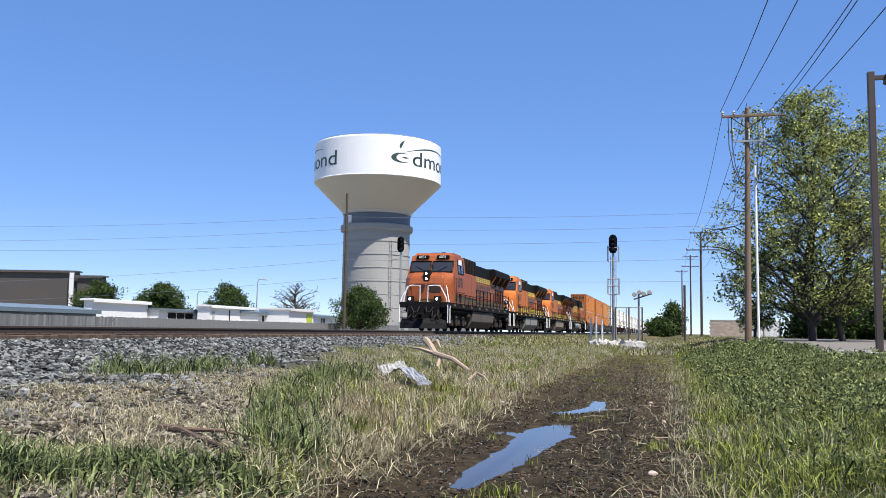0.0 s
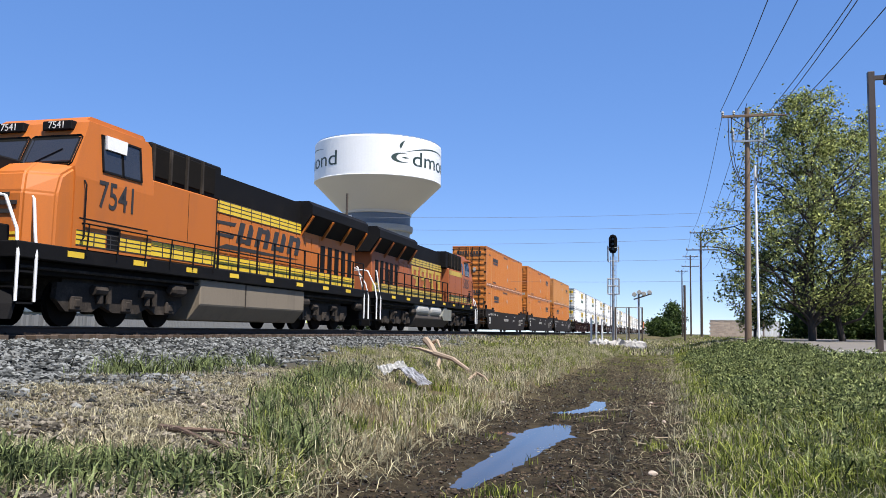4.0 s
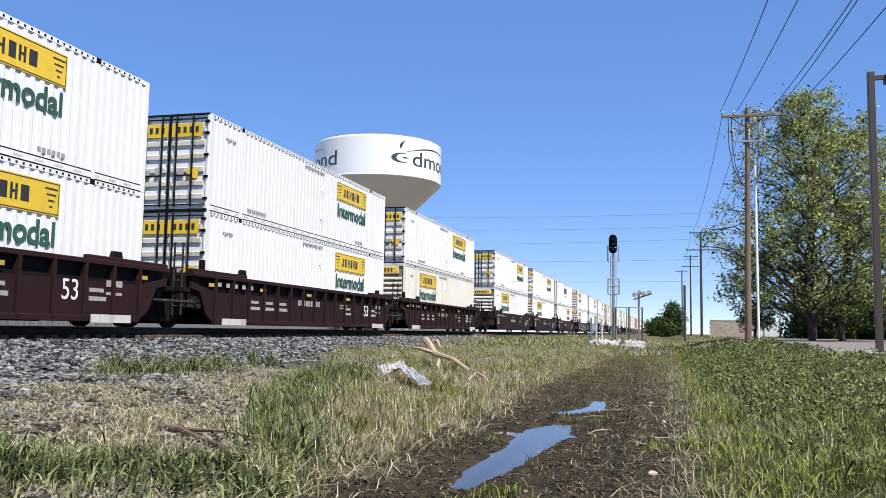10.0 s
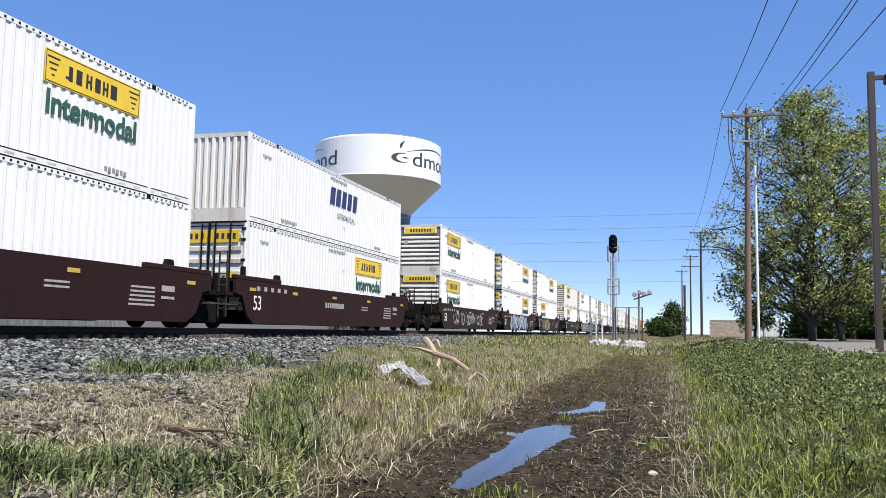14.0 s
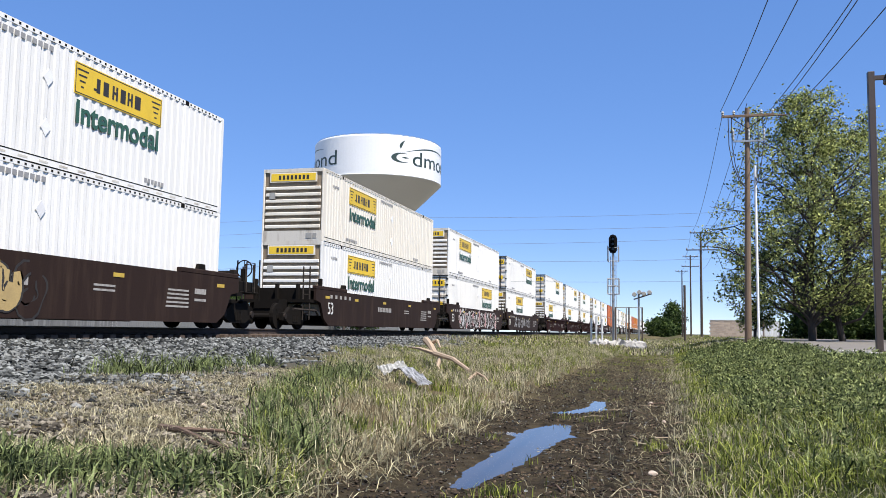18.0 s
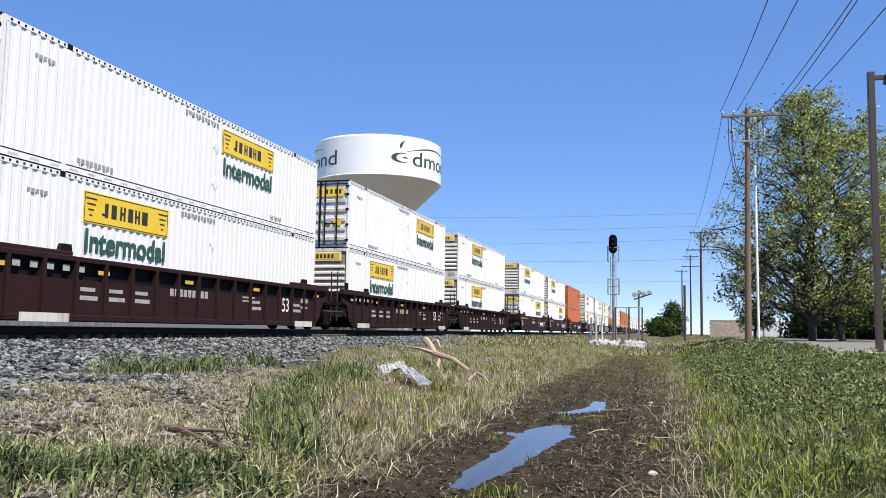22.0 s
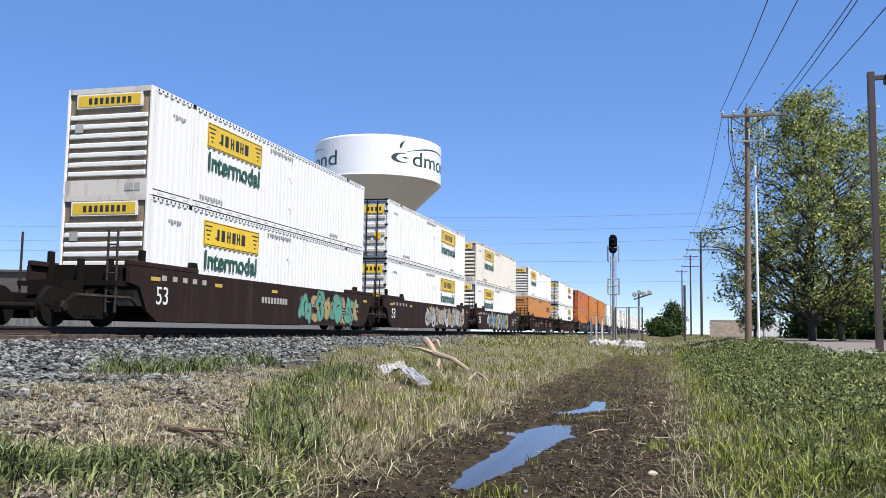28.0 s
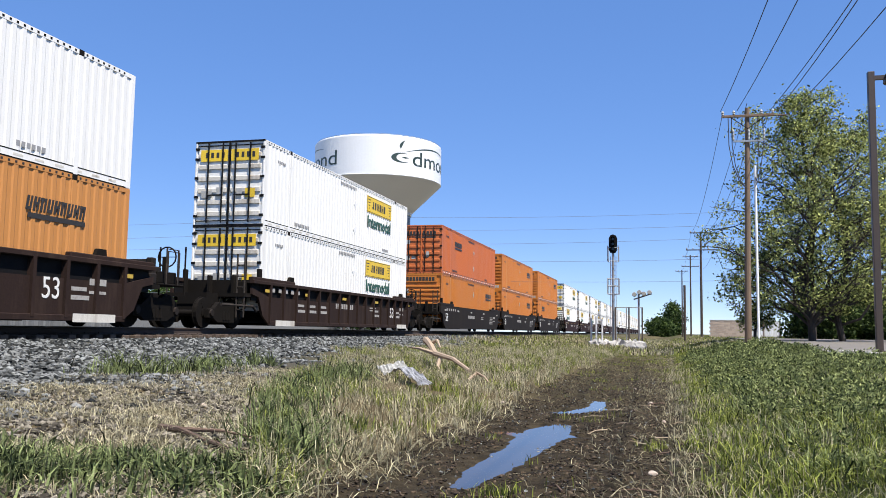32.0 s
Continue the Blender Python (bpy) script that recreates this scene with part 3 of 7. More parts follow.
def build_container(paint, front, sign, sign_at, label, detail=True):
    m = M[paint]
    c = thing("container", label, "container", "stacked containers")
    dark = M["iron"] if paint in ("white", "cream", "stained") else m
    edge = M["black"] if front == "door" else m
    part("side_panel", shared("side_near", lambda: corrugated(HW - 0.004, 0.16, BOX_L - 0.16, 0.17, BOX_H - 0.10), m), None, c)
    part("side_panel", shared("side_far", lambda: corrugated(-HW + 0.004, 0.16, BOX_L - 0.16, 0.17, BOX_H - 0.10, out=-1), m), None, c)
    part("roof_panel", shared("roof", lambda: boxes((-HW + 0.03, HW - 0.03, 0.05, BOX_L - 0.05, BOX_H - 0.05, BOX_H - 0.015)), m), None, c)
    part("floor_frame", shared("floor", lambda: boxes((-HW + 0.06, HW - 0.06, 0.05, BOX_L - 0.05, 0.06, 0.16)), M["iron"]), None, c)
    for s in (-1, 1):
        xa, xb = sorted((s * HW, s * (HW - 0.07)))
        part("top_rail", shared("top_rail%d" % s, lambda: boxes((xa, xb, 0.15, BOX_L - 0.15, BOX_H - 0.11, BOX_H)), m), None, c)
        part("bottom_rail", shared("bottom_rail%d" % s, lambda: boxes((xa, xb, 0.15, BOX_L - 0.15, 0.02, 0.17)), m), None, c)
        for y in (0.0, BOX_L - 0.16):
            part("corner_post", shared("corner_post%d%d" % (s, y > 1), lambda: boxes((xa, xb, y, y + 0.16, 0.0, BOX_H), bevel=0.012), m), None, c)
    if not detail:
        part("front_panel", shared("far_front", lambda: boxes((-HW + 0.07, HW - 0.07, 0.02, 0.07, 0.05, BOX_H - 0.05), *[(-HW + 0.1, HW - 0.1, -0.01, 0.02, 0.3 + 0.35 * k, 0.45 + 0.35 * k) for k in range(7)]), m), None, c)
        logo_panel(c, sign_at * BOX_L, BOX_H * 0.77, sign)
        return c
    # stacking posts at the 40 foot points
    for y in (1.98, BOX_L - 2.14):
        part("stacking_post", shared("stacking_post%d" % (y > 5), lambda: boxes((HW - 0.05, HW + 0.004, y, y + 0.16, 0.0, BOX_H), bevel=0.01), M["amber"] if paint == "orange" else m), None, c)
        part("corner_casting", shared("corner_casting%d" % (y > 5), lambda: boxes((HW - 0.16, HW + 0.008, y - 0.01, y + 0.17, BOX_H - 0.13, BOX_H + 0.012), bevel=0.01), M["iron"]), None, c)
    # stencils and service hatches on the side
    part("stencil", shared("stencil", lambda: boxes(*[(HW - 0.003, HW - 0.001, BOX_L * 0.5 - 1.2 + 0.17 * k, BOX_L * 0.5 - 1.07 + 0.17 * k, BOX_H - 0.34, BOX_H - 0.22) for k in range(11)],
                                                  *[(HW - 0.003, HW - 0.001, 2.5 + 0.15 * k, 2.61 + 0.15 * k, 0.28, 0.40) for k in range(9)],
                                                  *[(HW - 0.003, HW - 0.001, BOX_L - 3.9 + 0.15 * k, BOX_L - 3.79 + 0.15 * k, 0.28, 0.40) for k in range(6)],
                                                  *[(HW - 0.003, HW - 0.001, 1.0 + 0.13 * k, 1.1 + 0.13 * k, BOX_H - 0.62, BOX_H - 0.52) for k in range(5)]), M["grey_ink"] if dark is not m else M["black_ink"]), None, c)
    for z in (0.85, 1.95):
        hatch = part("placard_holder", shared("placard", lambda: prism(bmesh.new(), [(-0.16, 0), (0, -0.2), (0.16, 0), (0, 0.2)], 0, 0.012), M["tank_grey"] if dark is m else M["white_paint"]), None, c)
        hatch.location = (HW - 0.006, 8.6, z)
    part("rivets", shared("rivets", lambda: boxes(*[(HW - 0.002, HW + 0.006, 0.25 + 0.20 * k, 0.31 + 0.20 * k, BOX_H - 0.075, BOX_H - 0.03) for k in range(78)], (HW - 0.004, HW + 0.003, 0.2, BOX_L - 0.2, 0.165, 0.19), (HW - 0.004, HW + 0.003, 0.2, BOX_L - 0.2, 0.0, 0.03)), M["iron"] if dark is not m else M["black_ink"]), None, c)
    part("reflective_tape", shared("tape", lambda: boxes(*[(HW, HW + 0.003, 0.4 + 0.62 * k, 0.68 + 0.62 * k, 0.07, 0.12) for k in range(25)]), M["white_ink"] if dark is m else M["stained"]), None, c)
    stain = M["stained"] if paint in ("white", "cream") else m
    if front == "door":
        for s in (-1, 1):
            xa, xb = sorted((s * 0.02, s * (HW - 0.08)))
            door = part("door", shared("door%d" % s, lambda: boxes((xa, xb, 0.03, 0.07, 0.05, BOX_H - 0.05)), m), None, c)
            for k in range(6):
                z = 0.32 + 0.40 * k
                part("rib", shared("rib%d_%d" % (s, k), lambda: boxes((xa + 0.05, xb - 0.05, -0.012, 0.03, z, z + 0.17), bevel=0.02), stain), None, door)
            for xr in (0.24, 0.78):
                part("lock_rod", shared("lock_rod%d_%d" % (s, xr > 0.5), lambda: tube(bmesh.new(), ((s * xr, -0.035, 0.10), (s * xr, -0.035, BOX_H - 0.08)), 0.028, 6), M["black"]), None, door)
            part("hinge_row", shared("hinges%d" % s, lambda: boxes(*[(min(s * HW, s * (HW - 0.14)), max(s * HW, s * (HW - 0.14)), -0.02, 0.03, z, z + 0.08) for z in (0.3, 0.95, 1.6, 2.25, 2.6)]), M["black"]), None, door)
            part("handle", shared("handle%d" % s, lambda: boxes((min(s * 0.2, s * 0.8), max(s * 0.2, s * 0.8), -0.055, -0.03, 1.02, 1.06)), M["black"]), None, door)
        part("door_frame", shared("door_frame", lambda: boxes((-HW, HW, -0.004, 0.06, BOX_H - 0.055, BOX_H + 0.002), (-HW, HW, -0.004, 0.06, 0.0, 0.05), (-HW + 0.085, HW - 0.085, -0.004, 0.05, 0.16, 0.19), (-HW + 0.085, HW - 0.085, -0.004, 0.05, BOX_H - 0.17, BOX_H - 0.14), (-0.03, 0.03, -0.03, 0.03, 0.05, BOX_H - 0.055)), M["black"] if dark is not m else m), None, c)
        if sign == "hunt":
            for xa, xb in ((-1.08, -0.06), (0.06, 1.08)):
                p = part("sign_panel", shared("door_sign%d" % (xa > 0), lambda: boxes((xa, xb, -0.02, -0.013, 2.20, 2.60)), M["yellow"]), None, c, "yellow sign panel on the door")
                part("mark", shared("door_mark%d" % (xa > 0), lambda: boxes(*[((xa + xb) / 2 - 0.32 + 0.2 * k, (xa + xb) / 2 - 0.22 + 0.2 * k, -0.025, -0.019, 2.32, 2.50) for k in range(4)]), M["black_ink"]), None, p)
            part("notice", shared("door_notice", lambda: boxes((0.62, 0.98, -0.02, -0.013, 0.95, 1.25)), M["yellow"]), None, c, "yellow notice")
            part("notice", shared("door_notice2", lambda: boxes((0.30, 0.52, -0.02, -0.013, 1.0, 1.25), (-1.02, -0.62, -0.02, -0.013, 0.95, 1.2), (-0.45, -0.2, -0.02, -0.013, 1.0, 1.3)), M["tank_grey"]), None, c, "grey notices")
        else:
            part("sign_mark", shared("door_bars", lambda: boxes(*[(-0.95 + 0.21 * k, -0.79 + 0.21 * k, -0.02, -0.013, 2.26, 2.52) for k in range(9)], (-0.4, 0.9, -0.02, -0.013, 2.12, 2.2)), M["black_ink"]), None, c, "black owner's mark")
            part("notice", shared("door_plates", lambda: boxes((-1.0, -0.7, -0.02, -0.013, 1.75, 2.0), (-1.0, -0.7, -0.02, -0.013, 0.8, 1.05), (-0.6, -0.35, -0.02, -0.013, 0.85, 1.05), (0.3, 0.5, -0.02, -0.013, 0.95, 1.3)), M["tank_grey"]), None, c, "grey plates")
    else:
        part("nose_panel", shared("nose_panel", lambda: boxes((-HW + 0.07, HW - 0.07, 0.05, 0.09, 0.02, BOX_H - 0.02)), M["nose_grime"] if paint in ("white", "cream") and front == "nose" else stain), None, c)
        part("nose_sill", shared("nose_sill", lambda: boxes((-HW + 0.07, HW - 0.07, 0.0, 0.05, 0.0, 0.42)), stain), None, c)
        part("nose_header", shared("nose_header", lambda: boxes((-HW + 0.07, HW - 0.07, 0.0, 0.05, BOX_H - 0.14, BOX_H)), stain), None, c)
        if front == "plain":
            for k in range(9):
                part("rib", shared("upright_rib%d" % k, lambda: boxes((-1.1 + 0.26 * k, -0.97 + 0.26 * k, 0.0, 0.05, 0.42, BOX_H - 0.14), bevel=0.015), m), None, c)
        else:
            for k in range(7):
                z = 0.52 + 0.255 * k
                part("rib", shared("nose_rib%d" % k, lambda: boxes((-HW + 0.12, HW - 0.12, -0.012, 0.05, z, z + 0.13), bevel=0.02), m), None, c)
            if sign == "hunt":
                p = part("sign_panel", shared("nose_sign", lambda: boxes((-0.95, 0.95, -0.012, -0.004, 2.40, 2.70)), M["yellow"]), None, c, "yellow sign panel on the nose")
                p2 = part("mark", shared("nose_mark", lambda: boxes(*[(-0.62 + 0.17 * k, -0.52 + 0.17 * k, -0.016, -0.011, 2.46, 2.63) for k in range(8)]), M["black_ink"]), None, p)
                part("backing", shared("nose_sign_back", lambda: boxes((-1.0, 1.0, -0.004, 0.05, 2.36, 2.74)), m), None, c)
            else:
                part("backing", shared("nose_sign_back", lambda: boxes((-1.0, 1.0, -0.004, 0.05, 2.36, 2.74)), m), None, c)
                part("sign_mark", shared("nose_bars", lambda: boxes(*[(-0.9 + 0.2 * k, -0.75 + 0.2 * k, -0.012, -0.004, 2.44, 2.66) for k in range(9)]), M["black_ink"]), None, c, "black owner's mark")
            part("notice", shared("nose_placard", lambda: boxes((-1.0, -0.75, -0.02, -0.008, 1.7, 1.95), (0.6, 0.85, -0.012, 0.0, 0.12, 0.32), (0.9, 1.05, -0.012, 0.0, 0.12, 0.32)), M["tank_grey"]), None, c)
    part("rear_panel", shared("rear_panel", lambda: boxes((-HW + 0.07, HW - 0.07, BOX_L - 0.09, BOX_L - 0.04, 0.02, BOX_H - 0.02)), m), None, c)
    if sign:
        logo_panel(c, sign_at * BOX_L, BOX_H * (0.77 if sign == "hunt" else 0.66 if sign == "bar" else 0.6), sign)
    return c


PROTO = {}
WORDS = {"white": "white corrugated steel container", "cream": "cream weathered steel container", "stained": "rust-stained white steel container",
         "orange": "orange corrugated steel container", "amber": "faded light orange steel container", "redor": "red-orange corrugated steel container"}
ENDS = {"door": "with barred doors", "nose": "with louvred nose", "plain": "with upright-ribbed nose"}
MARKS = {"hunt": "and yellow sign", "bar": "and black mark", "swift": "and navy mark", "": ""}
MOVING = []  # (thing, where it stands along the track at the start, x, z)


def container(paint, front, sign, sign_at, y, z):
    detail = y < 850
    key = (paint, front, sign, sign_at, detail)
    lab = " ".join((WORDS[paint], ENDS[front], MARKS[sign])).strip()
    if key not in PROTO:
        ob = PROTO[key] = build_container(paint, front, sign, sign_at, lab, detail)
        ob.matrix_world = pose(TRACK_X, y, z)
    else:
        ob = copy_thing(PROTO[key], pose(TRACK_X, y, z))
    MOVING.append((ob, y, TRACK_X, z))


# ---- the train: well cars ----
def wheelset(parent, y, z=0.0):
    bm = bmesh.new()
    for s in (-1, 1):
        x0 = s * 0.69
        tube(bm, ((x0 + s * 0.0, 0, 0), (x0 + s * 0.025, 0, 0)), 0.485, 20)
        tube(bm, ((x0 + s * 0.025, 0, 0), (x0 + s * 0.13, 0, 0)), 0.457, 20)
        tube(bm, ((x0 + s * 0.13, 0, 0), (x0 + s * 0.15, 0, 0)), 0.16, 10)
        box(bm, x0 + s * 0.12 - 0.012, x0 + s * 0.12 + 0.02, -0.33, 0.33, -0.03, 0.03)
    tube(bm, ((-0.7, 0, 0), (0.7, 0, 0)), 0.09, 10)
    return bm


WHEELS = []


def add_truck(parent, y):
    t = part("truck", shared("truck_frame", lambda: truck_mesh(), M["iron"]), None, parent, "grimy cast truck frame")
    t.location = (0, y, 0)
    for dy in (-0.89, 0.89):
        w = part("wheelset", shared("wheelset", lambda: wheelset(None, 0), M["iron"]), None, t)
        w.matrix_parent_inverse = Matrix.Translation((0, dy, 0.457))
        WHEELS.append(w)
    for s in (-1, 1):
        for dy in (-0.89, 0.89):
            b = part("bearing_cap", shared("bearing_cap", lambda: tube(bmesh.new(), ((0, 0, 0), (0.09, 0, 0)), [0.13, 0.10], 10), M["carblack"]), None, t)
            b.location = (s * 1.02 - (0.09 if s < 0 else 0), dy, 0.457)


def truck_mesh():
    bm = bmesh.new()
    for s in (-1, 1):
        xa, xb = sorted((s * 0.92, s * 1.06))
        prism(bm, [(-1.05, 0.32), (-0.75, 0.30), (-0.5, 0.18), (0.5, 0.18), (0.75, 0.30), (1.05, 0.32), (1.05, 0.56), (0.7, 0.60), (0.42, 0.80), (-0.42, 0.80), (-0.7, 0.60), (-1.05, 0.56)], xa, xb)
        for dy in (-0.16, 0, 0.16):
            tube(bm, ((s * 1.03, dy, 0.26), (s * 1.03, dy, 0.52)), 0.065, 8)
    box(bm, -0.95, 0.95, -0.22, 0.22, 0.38, 0.74)
    return bm


def graffiti(parent, x, y0, y1, z0, z1, mats, seed, weight=0.095):
    """Fat overlapping spray-paint strokes along a car side, each with an outline."""
    rng = random.Random(seed)
    zm, zh = (z0 + z1) / 2, (z1 - z0) / 2

    def ribbon(bm, pts, width, lift):
        rows = []
        for i, q in enumerate(pts):
            d = (pts[min(i + 1, len(pts) - 1)] - pts[max(i - 1, 0)]).normalized()
            n = Vector((-d.y, d.x)) * width * (0.75 + 0.25 * math.sin(i * 0.9))
            rows.append([bm.verts.new((x + lift, *(q + n * s))) for s in (-1, 1)])
        for a, b in zip(rows, rows[1:]):
            bm.faces.new((a[0], a[1], b[1], b[0]))

    y, n = y0, 0
    while y < y1:
        w = rng.uniform(0.5, 0.95)
        fill, edge = bmesh.new(), bmesh.new()
        for k in range(rng.choice((3, 3, 4))):
            a0, turn = rng.uniform(0, math.tau), rng.choice((-1, 1)) * rng.uniform(2.0, 4.6)
            cy, cz, ry, rz = y + w * rng.uniform(0.3, 0.7), zm + zh * rng.uniform(-0.25, 0.25), w * rng.uniform(0.25, 0.5), zh * rng.uniform(0.45, 0.8)
            pts = [Vector((cy + ry * math.cos(a0 + turn * i / 11), max(z0, min(z1, cz + rz * math.sin(a0 + turn * i / 11))))) for i in range(12)]
            ribbon(edge, pts, weight * 1.45, 0.0030 + 0.0012 * (n % 2) + 0.0003 * k)
            ribbon(fill, pts, weight, 0.0036 + 0.0012 * (n % 2) + 0.0003 * k)
        part("graffiti", fill, M[mats[n % len(mats)]], parent)
        part("graffiti_outline", edge, M["black_ink" if seed % 2 else "white_ink"], parent)
        y += w * rng.uniform(0.55, 0.75)
        n += 1


M["spray_silver"] = surface("silver_spray", (0.50, 0.51, 0.53), 0.6, dirt=0.3, relief=0)
M["spray_blue"] = surface("blue_spray", (0.10, 0.22, 0.36), 0.6, dirt=0.3, relief=0)
M["spray_teal"] = surface("teal_spray", (0.10, 0.30, 0.22), 0.6, dirt=0.3, relief=0)
M["spray_tan"] = surface("tan_spray", (0.42, 0.30, 0.12), 0.6, dirt=0.3, relief=0)
M["spray_rose"] = surface("rose_spray", (0.42, 0.20, 0.20), 0.6, dirt=0.3, relief=0)


M["faint_ink"] = surface("worn_stencil", (0.38, 0.36, 0.33), 0.7, dirt=0.8, dirt_rgb=(0.06, 0.03, 0.025), scale=6, relief=0)


def build_well_car(style, paint, last, logo, label, detail=True):
    """One well with the truck ahead of it; the last well of a car has one behind it too. y = 0 is the front of the load."""
    m = M[paint]
    c = thing("well_car", label, "railcar", "well cars")
    x = 1.50
    L = BOX_L
    for s in (-1, 1):
        xa, xb = sorted((s * x, s * (x - 0.10)))
        outer = [(0.35, 0.16), (L - 0.35, 0.16), (L + 0.12, 0.42), (L + 0.45, 1.02), (L + 0.9, 1.10), (L + 0.9, 1.52), (-0.9, 1.52), (-0.9, 1.10), (-0.45, 1.02), (-0.12, 0.42)]
        if style == "smooth":
            part("side_sill", shared("side_sill%d" % s, lambda: prism(bmesh.new(), outer, xa, xb), m), None, c)
        else:
            low = [(0.35, 0.14), (L - 0.35, 0.14), (L + 0.12, 0.42), (L + 0.45, 1.02), (L + 0.9, 1.10), (L + 0.9, 1.30), (L - 0.3, 1.05), (0.3, 1.05), (-0.9, 1.30), (-0.9, 1.10), (-0.45, 1.02), (-0.12, 0.42)]
            xi, xj = sorted((s * (x - 0.02), s * (x - 0.10)))
            part("side_sill", shared("ribbed_sill%d" % s, lambda: prism(bmesh.new(), low, xi, xj), m), None, c)
            # Black sheet added for the shade in the open recess between the posts.
            part("inner_plate", shared("inner_plate%d" % s, lambda: boxes((min(s * 1.36, s * 1.40), max(s * 1.36, s * 1.40), -0.8, L + 0.8, 0.9, 1.5)), M["black"]), None, c)
            part("top_chord", shared("top_chord%d" % s, lambda: boxes((min(s * 1.36, s * 1.54), max(s * 1.36, s * 1.54), -0.9, L + 0.9, 1.44, 1.56), bevel=0.015), m), None, c)
            part("bottom_chord", shared("bottom_chord%d" % s, lambda: boxes((min(s * 1.40, s * 1.54), max(s * 1.40, s * 1.54), 0.3, L - 0.3, 0.12, 0.26), bevel=0.015), m), None, c)
            n = 16
            for k in range(n):
                y = 0.35 + (L - 0.7) * k / (n - 1)
                part("post", shared("sill_post%d" % s, lambda: prism(bmesh.new(), [(-0.05, 0.2), (0.05, 0.2), (0.05, 1.46), (-0.05, 1.46)], *sorted((s * 1.40, s * 1.55))), m), None, c).location = (0, y, 0)
        # raised end housings over the load's corners
        for y0, y1 in ((-0.9, 2.3), (L - 2.3, L + 0.9)):
            if not detail:
                continue
            part("end_coaming", shared("coaming%d%d" % (s, y0 > 3), lambda: boxes((min(s * 1.33, s * x), max(s * 1.33, s * x), y0, y1, 1.52, 1.66), bevel=0.02), m), None, c)
            part("guide", shared("guide%d%d" % (s, y0 > 3), lambda: prism(bmesh.new(), [(y0 + 0.9 + 1.9 * (y0 < 3), 1.6), (y0 + 1.35 + 1.9 * (y0 < 3), 1.6), (y0 + 1.3 + 1.9 * (y0 < 3), 1.82), (y0 + 1.0 + 1.9 * (y0 < 3), 1.82)], *sorted((s * 1.34, s * 1.44))), M["iron"]), None, c)
    part("well_floor", shared("well_floor", lambda: boxes((-1.4, 1.4, 0.2, L - 0.2, 0.2, 0.28)), M["iron"]), None, c)
    part("cross_brace", shared("cross_brace", lambda: boxes(*[(-1.36, 1.36, y - 0.1, y + 0.1, 0.28, 0.545) for y in (0.7, 2.1, L / 2, L - 2.1, L - 0.7)]), M["iron"]), None, c)
    part("end_deck", shared("end_deck_a", lambda: boxes((-1.42, 1.42, -1.3, 0.05, 1.0, 1.12), (-0.5, 0.5, -2.0, -1.2, 0.75, 1.1), (-1.42, 1.42, -0.12, 0.02, 1.1, 1.6)), M["iron"]), None, c)
    part("end_deck", shared("end_deck_b", lambda: boxes((-1.42, 1.42, L - 0.05, L + 1.3, 1.0, 1.12), (-0.5, 0.5, L + 1.2, L + 1.75, 0.75, 1.1), (-1.42, 1.42, L - 0.02, L + 0.12, 1.1, 1.6)), M["iron"]), None, c)
    add_truck(c, -1.75)
    if last:
        add_truck(c, L + 1.75)
        part("coupler", shared("coupler_b", lambda: boxes((-0.12, 0.12, L + 1.7, L + 3.6, 0.72, 0.98), bevel=0.03), M["iron"]), None, c)
        part("brake_platform", shared("platform_b", lambda: boxes((-1.3, 1.3, L + 1.4, L + 2.7, 1.12, 1.18), (-1.2, -0.6, L + 1.6, L + 2.4, 1.18, 1.75), (0.4, 1.2, L + 1.5, L + 2.4, 1.18, 1.5), bevel=0.02), M["iron"]), None, c)
        for px in (1.3, 0.5, -1.3):
            part("grab_post", shared("grab_post", lambda: tube(bmesh.new(), ((0, 0, 0.9), (0, 0, 2.25)), 0.025, 6), M["iron"]), None, c).location = (px, L + 2.65, 0)
        bm = bmesh.new()
        tube(bm, [(0.28 * math.cos(a), 0, 0.28 * math.sin(a)) for a in [k * math.tau / 14 for k in range(15)]], 0.022, 5)
        for k in range(4):
            tube(bm, ((0, 0, 0), (0.28 * math.cos(k * math.pi / 2), 0, 0.28 * math.sin(k * math.pi / 2))), 0.014, 4)
        part("brake_wheel", bm, M["iron"], c).location = (0.85, L + 2.45, 1.95)
        part("wheel_stand", boxes((0.8, 0.9, L + 2.3, L + 2.4, 1.15, 1.95)), M["iron"], c)
    if not detail:
        return c
    if last:
        part("air_reservoir", shared("car_reservoir", lambda: tube(bmesh.new(), [(-0.9, L + 1.95, 1.62), (-0.84, L + 1.95, 1.62), (0.55, L + 1.95, 1.62), (0.61, L + 1.95, 1.62)], [0.12, 0.24, 0.24, 0.12], 14), M["iron"]), None, c, "grimy air reservoir")
        part("brake_valve", shared("brake_valve", lambda: boxes((0.75, 1.15, L + 1.35, L + 1.75, 1.18, 1.62), (0.85, 1.05, L + 1.45, L + 1.65, 1.62, 1.86), (1.0, 1.32, L + 1.0, L + 1.3, 1.12, 1.42), bevel=0.03), M["carblack"]), None, c)
        for px, py in ((0.95, 2.9), (1.36, 2.2)):
            part("hand_hold", shared("hand_hold%d" % (px > 1), lambda: tube(bmesh.new(), [(px, L + py - 0.55, 1.15), (px, L + py - 0.55, 2.1), (px, L + py, 2.1), (px, L + py, 1.15)], 0.024, 6), M["truck"]), None, c)
        part("train_hose", shared("train_hose", lambda: tube(bmesh.new(), [(0.35, L + 2.0, 0.95), (0.38, L + 2.5, 0.62), (0.36, L + 3.0, 0.42), (0.34, L + 3.5, 0.55)], 0.035, 6), M["iron"]), None, c)
